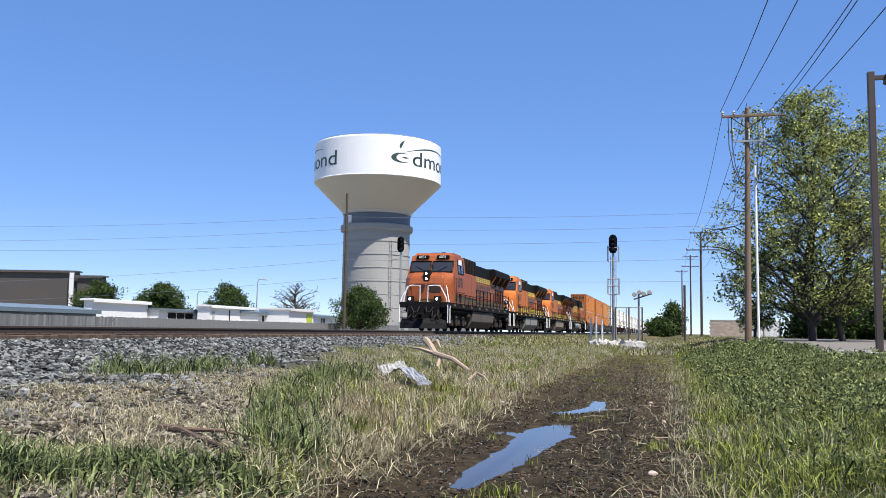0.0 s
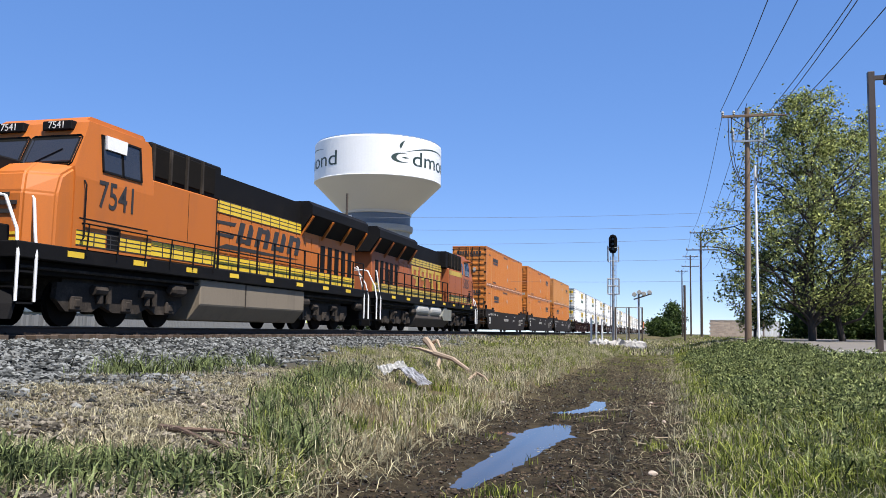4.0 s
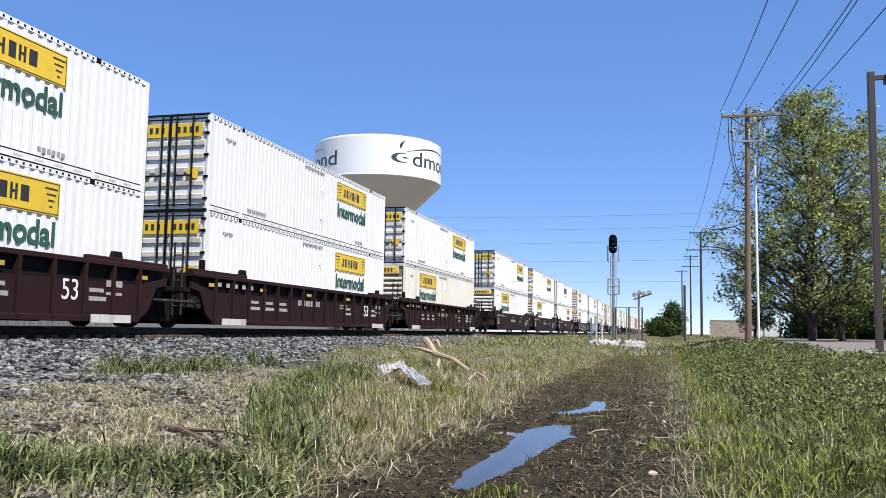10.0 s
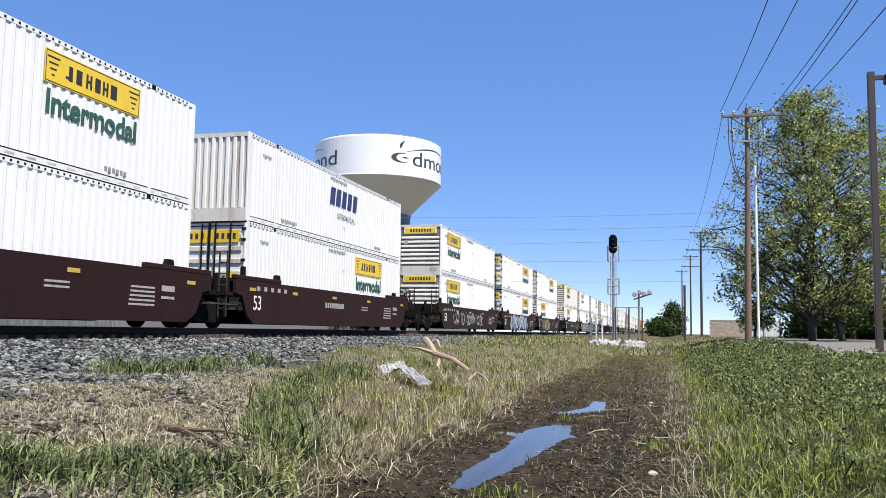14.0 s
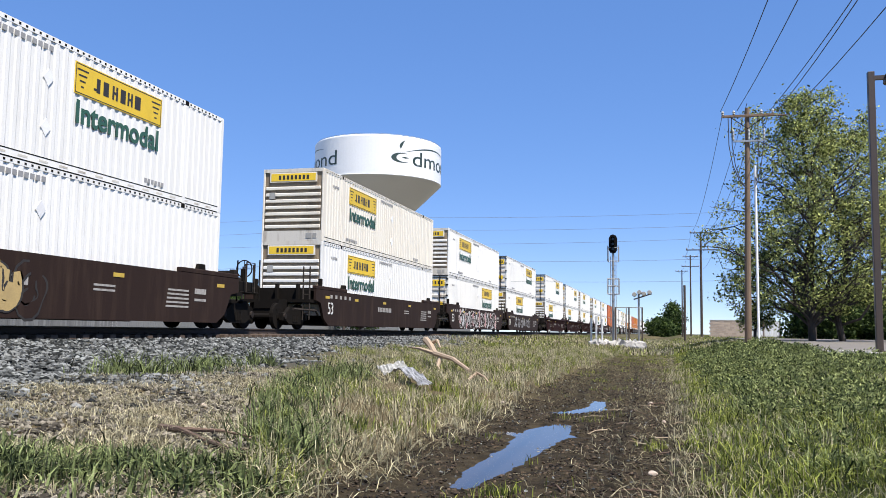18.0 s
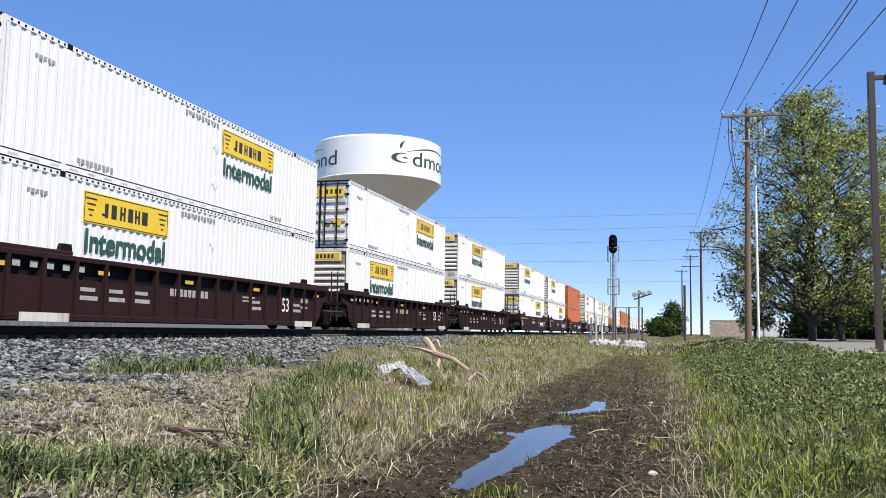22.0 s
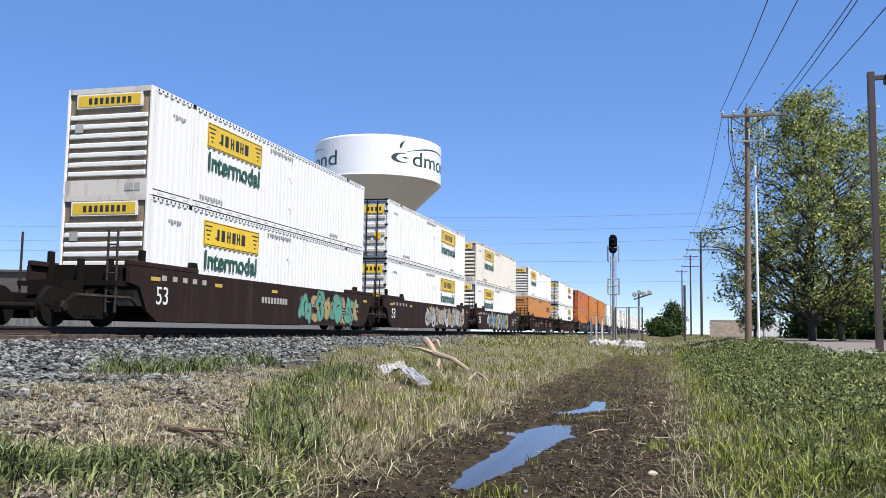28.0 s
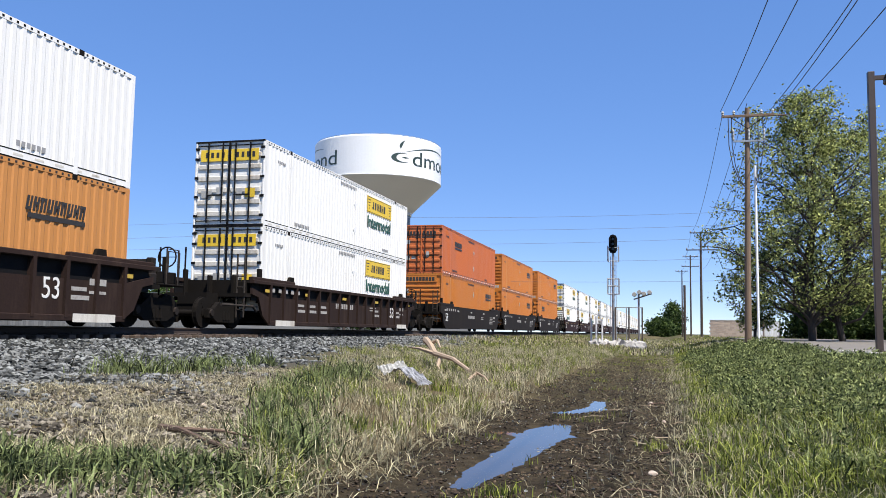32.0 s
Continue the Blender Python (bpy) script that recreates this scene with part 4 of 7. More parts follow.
    part("bulkhead_frame", shared("bulkhead_frame", lambda: boxes((-1.42, -1.30, -0.30, -0.12, 1.12, 1.95), (1.30, 1.42, -0.30, -0.12, 1.12, 1.95), (-0.5, -0.38, -0.30, -0.12, 1.12, 1.75), (0.38, 0.5, -0.30, -0.12, 1.12, 1.75), (0.95, 1.25, -0.9, -0.35, 1.12, 1.5), bevel=0.015), M["iron"]), None, c, "grimy bulkhead posts")
    part("cross_pipe", shared("cross_pipe", lambda: tube(bmesh.new(), [(1.36, -2.6, 0.72), (1.36, -0.6, 0.72), (1.36, -0.35, 0.55)], 0.04, 6), M["truck"]), None, c)
    for px in (1.38, 1.12, -1.38):
        part("ladder_post", shared("ladder_post", lambda: tube(bmesh.new(), ((0, 0, 0.35), (0, 0, 2.35)), 0.03, 6), M["truck"]), None, c).location = (px, -1.25, 0)
    for z in (0.6, 0.95, 1.3, 1.65, 2.0):
        part("rung", shared("rung", lambda: tube(bmesh.new(), ((1.12, 0, 0), (1.38, 0, 0)), 0.022, 5), M["truck"]), None, c).location = (0, -1.25, z)
    # stencils
    xs = x + 0.006 if style == "smooth" else x - 0.014
    words_on_side("lettering", "53", 0.48, M["white_ink"], c, xs, 0.55 if style == "smooth" else L - 2.85, 0.80, "white stencilled number", 0.9)
    part("stencil", shared("car_stencil_" + style, lambda: boxes(*[(xs - 0.004, xs, 0.5 + 0.5 * k, 0.72 + 0.5 * k, 1.22, 1.36) for k in range(5)], *[(xs - 0.004, xs, 6.2 + 0.22 * k, 6.36 + 0.22 * k, 0.84, 1.04) for k in range(9)],
                                                              (xs - 0.004, xs, 10.2, 11.0, 0.95, 1.0), (xs - 0.004, xs, 10.2, 11.0, 0.84, 0.89), (xs - 0.004, xs, L - 1.6, L - 1.0, 0.95, 1.1), (xs - 0.004, xs, L - 1.6, L - 1.0, 0.75, 0.82), *([(xs - 0.004, xs, 0.35 + 1.03 * k + 0.2, 0.35 + 1.03 * k + w, z, z + h) for k in (2, 3, 4, 10, 13) for z, h, w in ((0.80, 0.09, 0.72), (0.60, 0.10, 0.82))] if style != "smooth" else [(xs - 0.004, xs, L - 3.0 + 0.02 * j, L - 1.9, 0.55 + 0.11 * j, 0.60 + 0.11 * j) for j in range(5)])), M["faint_ink"]), None, c)
    part("reflector", shared("reflectors_" + style, lambda: boxes(*[(xs, xs + 0.004, y, y + 0.42, 1.20, 1.30) for y in (0.0, 3.2, 6.9, 10.9, L - 0.4)]), M["faint_ink"] if paint == "carblack" else M["yellow_old"]), None, c, "reflector strips")
    if style != "smooth":
        part("label_plate", shared("label_plate", lambda: boxes(*[(1.552, 1.558, y, y + 1.5, 0.10, 0.29) for y in (0.7, L - 2.2)]), M["stained"]), None, c)
    if logo == "mark":
        bm = bmesh.new()
        for k in range(4):
            y0 = 11.6 + 0.52 * k
            prism(bm, [(y0, 0.72), (y0 + 0.36, 0.72), (y0 + 0.46, 1.0), (y0 + 0.10, 1.0)], xs, xs + 0.004)
        prism(bm, [(11.3, 0.60), (13.6, 0.66), (13.6, 0.68), (11.4, 0.66)], xs, xs + 0.004)
        part("owner_mark", bm, M["white_ink"], c, "white owner's mark")
    elif logo:
        graffiti(c, xs, *logo)
    return c


CARS = {}


def well_car(style, paint, last, logo, y):
    detail = y < 830
    key = (style, paint, last, logo, detail)
    what = {"smooth": "smooth-sided", "ribbed": "rib-sided"}[style]
    lab = {"carblack": "grimy black", "maroon": "maroon", "brown": "weathered brown"}[paint] + " " + what + " well car" + (" sprayed with graffiti" if logo and logo != "mark" else " with white stencils")
    if key not in CARS:
        ob = CARS[key] = build_well_car(style, paint, last, logo, lab, detail)
        ob.matrix_world = pose(TRACK_X, y, RAIL_Z)
    else:
        ob = copy_thing(CARS[key], pose(TRACK_X, y, RAIL_Z))
    MOVING.append((ob, y, TRACK_X, RAIL_Z))


G_SILVER = (3.0, 11.4, 0.22, 1.46, ("spray_silver", "spray_blue", "spray_silver"), 3, 0.15)
G_TAN = (2.6, 7.6, 0.22, 1.40, ("spray_tan", "brown", "spray_tan"), 5, 0.14)
G_WHITE = (2.0, 13.5, 0.25, 1.38, ("spray_rose", "brown", "spray_silver", "brown"), 8, 0.10)
G_TEAL = (9.2, 14.6, 0.25, 1.36, ("spray_teal", "spray_teal", "spray_tan"), 11, 0.15)
G_MIXED = (3.2, 11.0, 0.25, 1.40, ("spray_silver", "spray_blue", "spray_teal", "spray_tan"), 19, 0.13)
G_PALE = (6.0, 14.6, 0.25, 1.36, ("spray_silver", "faint_ink", "spray_tan"), 15, 0.10)
G_SCRAWL = (2.5, 11.0, 0.35, 1.30, ("faint_ink", "spray_silver", "brown"), 23, 0.035)
H, B = "hunt", "bar"
# along the track at the start; upper load; lower load; car
UNITS = [
    (141.78, ("orange", "door", B, 0.22), ("orange", "door", B, 0.25), ("smooth", "carblack", False, "")),
    (161.03, ("orange", "nose", B, 0.84), ("orange", "nose", B, 0.84), ("smooth", "carblack", False, "")),
    (180.3, ("amber", "nose", B, 0.82), ("orange", "door", B, 0.25), ("smooth", "carblack", True, "")),
    (203.53, ("white", "door", H, 0.70), ("white", "door", H, 0.70), ("ribbed", "maroon", False, "")),
    (222.71, ("white", "door", H, 0.73), ("white", "door", H, 0.73), ("ribbed", "maroon", False, "")),
    (242.08, ("white", "door", H, 0.73), ("cream", "nose", H, 0.28), ("ribbed", "maroon", True, "")),
    (265.62, ("white", "door", H, 0.73), ("white", "nose", H, 0.28), ("smooth", "maroon", False, "")),
    (284.96, ("white", "door", H, 0.73), ("white", "nose", H, 0.28), ("smooth", "maroon", False, "")),
    (304.35, ("white", "plain", "swift", 0.52), ("white", "door", H, 0.72), ("smooth", "maroon", True, "")),
    (328.46, ("white", "nose", H, 0.20), ("white", "nose", H, 0.20), ("smooth", "brown", False, G_SCRAWL)),
    (347.83, ("white", "door", H, 0.73), ("white", "door", H, 0.73), ("smooth", "brown", False, G_SILVER)),
    (367.02, ("white", "door", H, 0.69), ("white", "nose", H, 0.28), ("smooth", "brown", True, G_TAN)),
    (390.98, ("cream", "nose", H, 0.28), ("white", "nose", H, 0.28), ("smooth", "brown", False, "")),
    (410.71, ("white", "nose", H, 0.28), ("white", "door", H, 0.72), ("smooth", "brown", False, G_WHITE)),
    (430.27, ("white", "door", H, 0.73), ("white", "nose", H, 0.40), ("smooth", "brown", True, G_SCRAWL)),
    (453.53, ("white", "door", H, 0.66), ("white", "nose", H, 0.28), ("ribbed", "maroon", False, "")),
    (473.08, ("white", "door", H, 0.73), ("white", "nose", H, 0.28), ("ribbed", "maroon", False, "")),
    (492.59, ("white", "nose", H, 0.35), ("white", "nose", H, 0.35), ("ribbed", "maroon", True, "")),
    (515.95, ("white", "nose", H, 0.28), ("white", "door", H, 0.72), ("smooth", "maroon", False, "mark")),
    (535.18, ("white", "nose", H, 0.28), ("white", "door", H, 0.72), ("smooth", "maroon", False, "mark")),
    (554.79, ("redor", "nose", B, 0.84), ("redor", "nose", "", 0), ("smooth", "maroon", True, "mark")),
    (579.2, ("white", "nose", H, 0.28), ("white", "nose", H, 0.28), ("smooth", "brown", False, G_TEAL)),
    (598.67, ("white", "door", H, 0.73), ("white", "door", H, 0.73), ("smooth", "brown", False, G_PALE)),
    (618.26, ("cream", "nose", H, 0.28), ("white", "nose", H, 0.28), ("smooth", "brown", True, G_MIXED)),
    (641.64, ("white", "nose", H, 0.20), ("amber", "nose", B, 0.84), ("ribbed", "brown", True, "")),
    (665.0, ("white", "door", H, 0.73), ("white", "door", H, 0.73), ("ribbed", "brown", True, "")),
    (688.26, ("redor", "door", B, 0.25), ("orange", "nose", B, 0.84), ("smooth", "carblack", False, "")),
    (707.3, ("orange", "nose", B, 0.84), ("orange", "nose", B, 0.84), ("smooth", "carblack", False, "")),
    (727.0, ("orange", "nose", B, 0.84), ("orange", "door", B, 0.25), ("smooth", "carblack", True, "")),
]
y = 750.2
for k in range(15):
    UNITS.append((y, ("white", "door", H, 0.73), ("white", "nose", H, 0.28), ("smooth", "maroon", k % 3 == 2, "")))
    y += 23.4 if k % 3 == 2 else 19.4


def build_train():
    for y, upper, lower, car in UNITS:
        well_car(*car, y)
        container(*lower, y, STACK_Z)
        container(*upper, y, STACK_Z + BOX_H)


build_train()


# ---- the train: locomotives ----
def loco_truck(parent, y):
    bm = bmesh.new()
    for s in (-1, 1):
        prism(bm, [(-2.55, 0.62), (-2.2, 0.34), (-1.3, 0.34), (-0.95, 0.5), (-0.5, 0.34), (0.5, 0.34), (0.95, 0.5), (1.3, 0.34), (2.2, 0.34), (2.55, 0.62), (2.5, 0.98), (-2.5, 0.98)], *sorted((s * 1.0, s * 1.14)))
        for dy in (-0.95, 0.95):
            tube(bm, ((s * 1.2, dy - 0.16, 0.55), (s * 1.2, dy - 0.16, 0.98)), 0.09, 8)
            tube(bm, ((s * 1.2, dy + 0.16, 0.55), (s * 1.2, dy + 0.16, 0.98)), 0.09, 8)
        for dy in (-1.4, 0.5):
            tube(bm, ((s * 1.22, dy, 0.86), (s * 1.22, dy + 0.45, 0.86)), 0.12, 8)
    box(bm, -1.0, 1.0, -2.2, 2.2, 0.6, 1.3)
    t = part("truck", shared("loco_truck", lambda: bm, M["truck"]), None, parent, "grimy three-axle truck frame")
    t.location = (0, y, 0)
    for dy in (-1.9, 0.0, 1.9):
        w = part("wheelset", shared("loco_wheelset", lambda: loco_wheels(), M["iron"]), None, t)
        w.matrix_parent_inverse = Matrix.Translation((0, dy, 0.53))
        WHEELS.append(w)
        for s in (-1, 1):
            b = part("axle_box", shared("axle_box", lambda: boxes((-0.06, 0.06, -0.2, 0.2, -0.17, 0.17), (0.0, 0.09, -0.1, 0.1, -0.1, 0.1), bevel=0.03), M["truck"]), None, t)
            b.location = (s * 1.15, dy, 0.53)


def loco_wheels():
    bm = bmesh.new()
    for s in (-1, 1):
        tube(bm, ((s * 0.69, 0, 0), (s * 0.715, 0, 0)), 0.565, 24)
        tube(bm, ((s * 0.715, 0, 0), (s * 0.83, 0, 0)), 0.53, 24)
        box(bm, s * 0.82 - 0.015, s * 0.82 + 0.02, -0.4, 0.4, -0.03, 0.03)
    return tube(bm, ((-0.7, 0, 0), (0.7, 0, 0)), 0.1, 10)


def side_boxes(s, x0, x1, *rows, bevel=0.0):
    """Boxes (y0, y1, z0, z1) lying between x0 and x1 on the side s of the train."""
    return boxes(*[(*sorted((s * x0, s * x1)), *q) for q in rows], bevel=bevel)


def ruled(s, x, y0, y1, z0, z1, step):
    """Thin black rules over a painted stripe, lengthwise and across."""
    bm = side_boxes(s, x, x + 0.004, *[(y0, y1, z0 + (z1 - z0) * f - 0.012, z0 + (z1 - z0) * f + 0.012) for f in (0.02, 0.36, 0.68, 0.98)])
    y = y0 + step
    while y < y1:
        box(bm, *sorted((s * (x + 0.001), s * (x + 0.006))), y, y + 0.035, z0, z1)
        y += step
    return bm


def lean_in(bm):
    """The cab's sides lean in above the sill of the windows."""
    for v in bm.verts:
        if v.co.z > 3.36:
            v.co.x -= math.copysign(min(abs(v.co.x), 0.10 * (v.co.z - 3.36)), v.co.x)
    return bm


def build_locomotive(label, number, tank_mat, old=False):
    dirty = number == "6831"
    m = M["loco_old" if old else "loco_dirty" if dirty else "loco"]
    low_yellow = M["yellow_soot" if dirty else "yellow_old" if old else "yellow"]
    top_yellow = M["yellow_old" if dirty or old else "yellow"]
    lens = M["lamp_on" if dirty else "lens"]
    c = thing("locomotive", label, "locomotive", "locomotives")
    part("underframe", boxes((-1.52, 1.52, 0.7, 21.7, 1.40, 1.74), (-1.2, 1.2, 1.0, 21.4, 1.1, 1.40), bevel=0.02), M["black"], c)
    plough = bmesh.new()
    rings = []
    for z, lift, half in ((0.14, 0.0, 1.45), (0.45, 0.10, 1.45), (0.74, 0.28, 1.40)):
        rings.append([plough.verts.new(p) for p in ((-half, 0.62 + lift, z), (0, 0.02 + lift, z), (half, 0.62 + lift, z), (half, 0.72 + lift, z), (0, 0.14 + lift, z), (-half, 0.72 + lift, z))])
    for r0, r1 in zip(rings, rings[1:]):
        for k in range(6):
            plough.faces.new((r0[k], r0[(k + 1) % 6], r1[(k + 1) % 6], r1[k]))
    plough.faces.new(rings[0])
    plough.faces.new(rings[-1])
    bmesh.ops.recalc_face_normals(plough, faces=plough.faces)
    part("plough", plough, M["black"], c, "dusty snow plough")
    part("pilot", boxes((-1.0, 1.0, 0.62, 0.72, 0.70, 1.74), (-1.35, 1.35, 0.72, 1.2, 1.42, 1.72), (-1.0, 1.0, 0.72, 1.2, 0.9, 1.42), bevel=0.02), M["black"], c, "black pilot plate")
    part("pilot", prism(bmesh.new(), [(21.5, 0.2), (21.8, 0.2), (21.8, 1.42), (21.3, 1.42)], -1.2, 1.2), M["black"], c)
    for x0 in (-0.95, -0.6, 0.6, 0.95):
        part("hose", tube(bmesh.new(), [(x0, 0.6, 1.25), (x0 + 0.03, 0.42, 0.9), (x0 + 0.12, 0.38, 0.76), (x0 + 0.26, 0.5, 0.98)], 0.032, 6), M["truck"], c)
    for s in (-1, 1):
        part("hose", tube(bmesh.new(), [(s * 0.2, 0.55, 1.45), (s * 0.3, 0.40, 1.15), (s * 0.5, 0.38, 1.12), (s * 0.7, 0.5, 1.45)], 0.03, 6), M["truck"], c)
    for y0, y1 in ((-0.1, 0.9), (21.6, 22.4)):
        part("coupler", boxes((-0.15, 0.15, y0, y1, 0.72, 1.0), (-0.2, 0.2, y0 if y0 < 5 else y1 - 0.3, y0 + 0.3 if y0 < 5 else y1, 0.66, 1.06), bevel=0.04), M["iron"], c)
    # nose: narrower and lower at its front, tapering in plan
    bm = bmesh.new()
    lev = [(1.74, 1.20, 1.10, 1.50), (2.85, 1.22, 1.10, 1.50), (3.30, 1.36, 1.02, 1.49), (3.60, 1.85, 0.86, 1.48)]
    rings = []
    for z, yf, hx, hb in lev:
        rings.append([bm.verts.new(p) for p in ((-hb, 2.6, z), (-hb, yf + 0.55, z), (-hx, yf, z), (hx, yf, z), (hb, yf + 0.55, z), (hb, 2.6, z))])
    for r0, r1 in zip(rings, rings[1:]):
        for k in range(6):
            bm.faces.new((r0[k], r0[(k + 1) % 6], r1[(k + 1) % 6], r1[k]))
    bm.faces.new(rings[-1])
    bmesh.ops.recalc_face_normals(bm, faces=bm.faces)
    bmesh.ops.bevel(bm, geom=list(bm.edges), offset=0.05, segments=2, affect="EDGES")
    nose = part("nose", bm, m, c)
    up = 0.0
    cab_out = [(2.3, 1.74), (2.3, 3.58), (2.72, 4.44), (2.84, 4.72 + up), (3.15, 4.92 + up), (5.2, 4.92 + up), (5.3, 4.85 + up), (5.3, 1.74)]
    bm = prism(bmesh.new(), cab_out, -1.53, 1.53)
    bmesh.ops.bevel(bm, geom=[e for e in bm.edges if e.verts[0].co.z > 4.8 and e.verts[1].co.z > 4.8 and abs(e.verts[0].co.x - e.verts[1].co.x) < 0.01], offset=0.18, segments=3, affect="EDGES")
    bmesh.ops.bisect_plane(bm, geom=bm.verts[:] + bm.edges[:] + bm.faces[:], plane_co=(0, 0, 3.36), plane_no=(0, 0, 1))
    lean_in(bm)
    cab = part("cab", bm, m, c)
    lean = math.atan2(0.42, 0.86)
    for s in (-1, 1):
        win = part("windscreen", boxes((-0.64, 0.64, -0.03, 0.012, 0.06, 0.80), bevel=0.06), M["glass"], cab, "dark windscreen")
        tilt = Matrix.Translation((s * 0.71, 2.32, 3.60)) @ Matrix.Rotation(-lean, 4, "X")
        win.matrix_local = tilt
        part("windscreen_frame", boxes((-0.69, 0.69, -0.02, 0.012, 0.0, 0.86), bevel=0.06), M["black"], cab).matrix_local = tilt.copy()
        part("wiper", tube(bmesh.new(), ((-0.3 * s, -0.05, 0.1), (0.3 * s, -0.05, 0.45)), 0.014, 5), M["black"], cab).matrix_local = tilt.copy()
        part("number_board", boxes((s * 0.66 - 0.40, s * 0.66 + 0.40, 2.66, 3.02, 4.52, 4.74), bevel=0.02), M["black"], cab)
        num_top = part("lettering", lettering(number, 0.17, M["white_ink"]), None, cab)
        num_top.matrix_local = pose(s * 0.66, 2.652, 4.63)
        xs = 1.53
        panes = ((3.30, 3.62), (3.68, 4.05), (4.11, 4.42)) if old else ((3.30, 4.00), (4.06, 4.75))
        for y0, y1 in panes:
            w = part("side_window", lean_in(side_boxes(s, xs - 0.03, xs + 0.012, (y0, y1, 3.66, 4.46))), M["glass"], cab, "dark side window")
            part("window_frame", lean_in(side_boxes(s, xs, xs + 0.032, (y0 - 0.05, y0, 3.61, 4.51), (y1, y1 + 0.05, 3.61, 4.51), (y0 - 0.05, y1 + 0.05, 4.46, 4.51), (y0 - 0.05, y1 + 0.05, 3.61, 3.66))), M["grey_steel" if old else "black"], cab)
        if old:
            part("side_window", lean_in(side_boxes(s, xs - 0.03, xs + 0.02, (4.92, 5.22, 3.62, 4.36), bevel=0.02)), M["glass"], cab, "dark rounded rear window")
            part("cab_vent", side_boxes(s, 1.53, 1.54, (2.55, 3.5, 2.62, 2.66), (2.95, 3.45, 1.9, 2.55)), M["black"], cab)
            part("sun_visor", side_boxes(s, 1.45, 1.75, (3.2, 4.5, 4.52, 4.55)), m, cab)
        else:
            part("awning", prism(bmesh.new(), [(3.35, 4.50), (4.15, 4.50), (4.12, 4.18), (3.38, 4.18)], *sorted((s * 1.46, s * 1.52))), M["white_paint"], cab, "white window awning")
            part("cab_stripe", side_boxes(s, 1.53, 1.536, (2.5, 5.1, 2.42, 2.45), (3.5, 3.95, 1.80, 2.36)), M["black"], cab)
        num = lettering(number, 0.66, M["black_ink"], squeeze=0.82, bold=0.006)
        ob = part("lettering", num, None, cab, "black road number")
        ob.matrix_local = pose(s * 1.536, 4.15 if old else 3.85, 3.05, 0, 0, 90 * s)
        part("grab_rail", tube(bmesh.new(), ((s * 1.56, 2.55, 1.9), (s * 1.6, 2.6, 2.0), (s * 1.6, 2.6, 3.2), (s * 1.54, 2.6, 3.3)), 0.02, 5), M["black"], c)
    part("roof_horns", boxes((-0.5, 0.1, 3.9, 4.5, 4.90 + up, 5.02 + up), (-0.9, 0.9, 4.7, 5.1, 4.88 + up, 4.98 + up), (0.3, 0.6, 3.5, 3.7, 4.90 + up, 5.0 + up), bevel=0.03), M["black"], c)
    part("headlight_housing", boxes((-0.20, 0.20, 1.26, 2.2, 2.98, 3.72), bevel=0.04), M["black"], c)
    for z in (3.16, 3.50):
        part("headlight", tube(bmesh.new(), ((0, 1.23, z), (0, 1.28, z)), 0.065, 14), lens, c, "round headlight lens")
    part("nose_door", boxes((-0.92, -0.32, 1.165, 1.2, 1.80, 2.78), bevel=0.02), m, nose)
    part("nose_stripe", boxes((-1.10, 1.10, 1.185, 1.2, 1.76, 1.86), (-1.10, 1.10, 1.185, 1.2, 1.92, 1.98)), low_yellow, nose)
    for s in (-1, 1):
        part("ditch_light", tube(bmesh.new(), ((s * 0.85, 0.60, 1.92), (s * 0.85, 0.76, 1.92)), [0.06, 0.085], 14), lens, c, "round ditch light")
        part("ditch_light_box", boxes((s * 0.85 - 0.2, s * 0.85 + 0.2, 0.68, 1.0, 1.72, 2.10), bevel=0.03), M["black"], c)
        mark = bmesh.new()
        for z0, x0, x1 in ((2.38, 0.15, 0.92), (2.56, 0.1, 1.0), (2.74, 0.05, 0.8)):
            box(mark, *sorted((s * x0, s * x1)), 1.18, 1.196, z0, z0 + 0.09)
        part("nose_mark", mark, M["black_ink"], c)
        part("step_well", side_boxes(s, 1.06, 1.5, *[(y0, y0 + 0.5, z, z + 0.04) for y0 in (0.75, 21.2) for z in (0.45, 0.78, 1.1, 1.42)]), M["black"], c)
        for y0, sg in ((0.72, 1), (1.25, 1), (21.75, -1), (21.2, -1)):
            part("grab_rail", tube(bmesh.new(), [(s * 1.52, y0, 0.5), (s * 1.52, y0, 1.45), (s * 1.40, y0 + 0.06 * sg, 2.0), (s * (1.0 if y0 in (0.72, 21.75) else 1.25), y0 + 0.15 * sg, 2.7), (s * (0.75 if y0 in (0.72, 21.75) else 1.2), y0 + 0.15 * sg, 2.75)], 0.034, 6), M["white_paint"], c, "white grab rail")
        for y0 in (0.78, 21.65):
            part("end_rail", tube(bmesh.new(), [(s * 0.25, y0, 1.74), (s * 0.25, y0, 2.72), (s * 0.75, y0, 2.75)], 0.03, 6), M["white_paint"], c)
    # bodywork behind the cab
    part("cabinet", boxes((-1.5, 1.5, 5.3, 8.6, 1.74, 3.78), bevel=0.03), m, c, "orange electrical cabinet")
    part("brake_housing", boxes((-1.40, 1.40, 5.3, 8.9, 3.78, 4.80 + up), bevel=0.05), M["black"], c, "black dynamic brake housing")
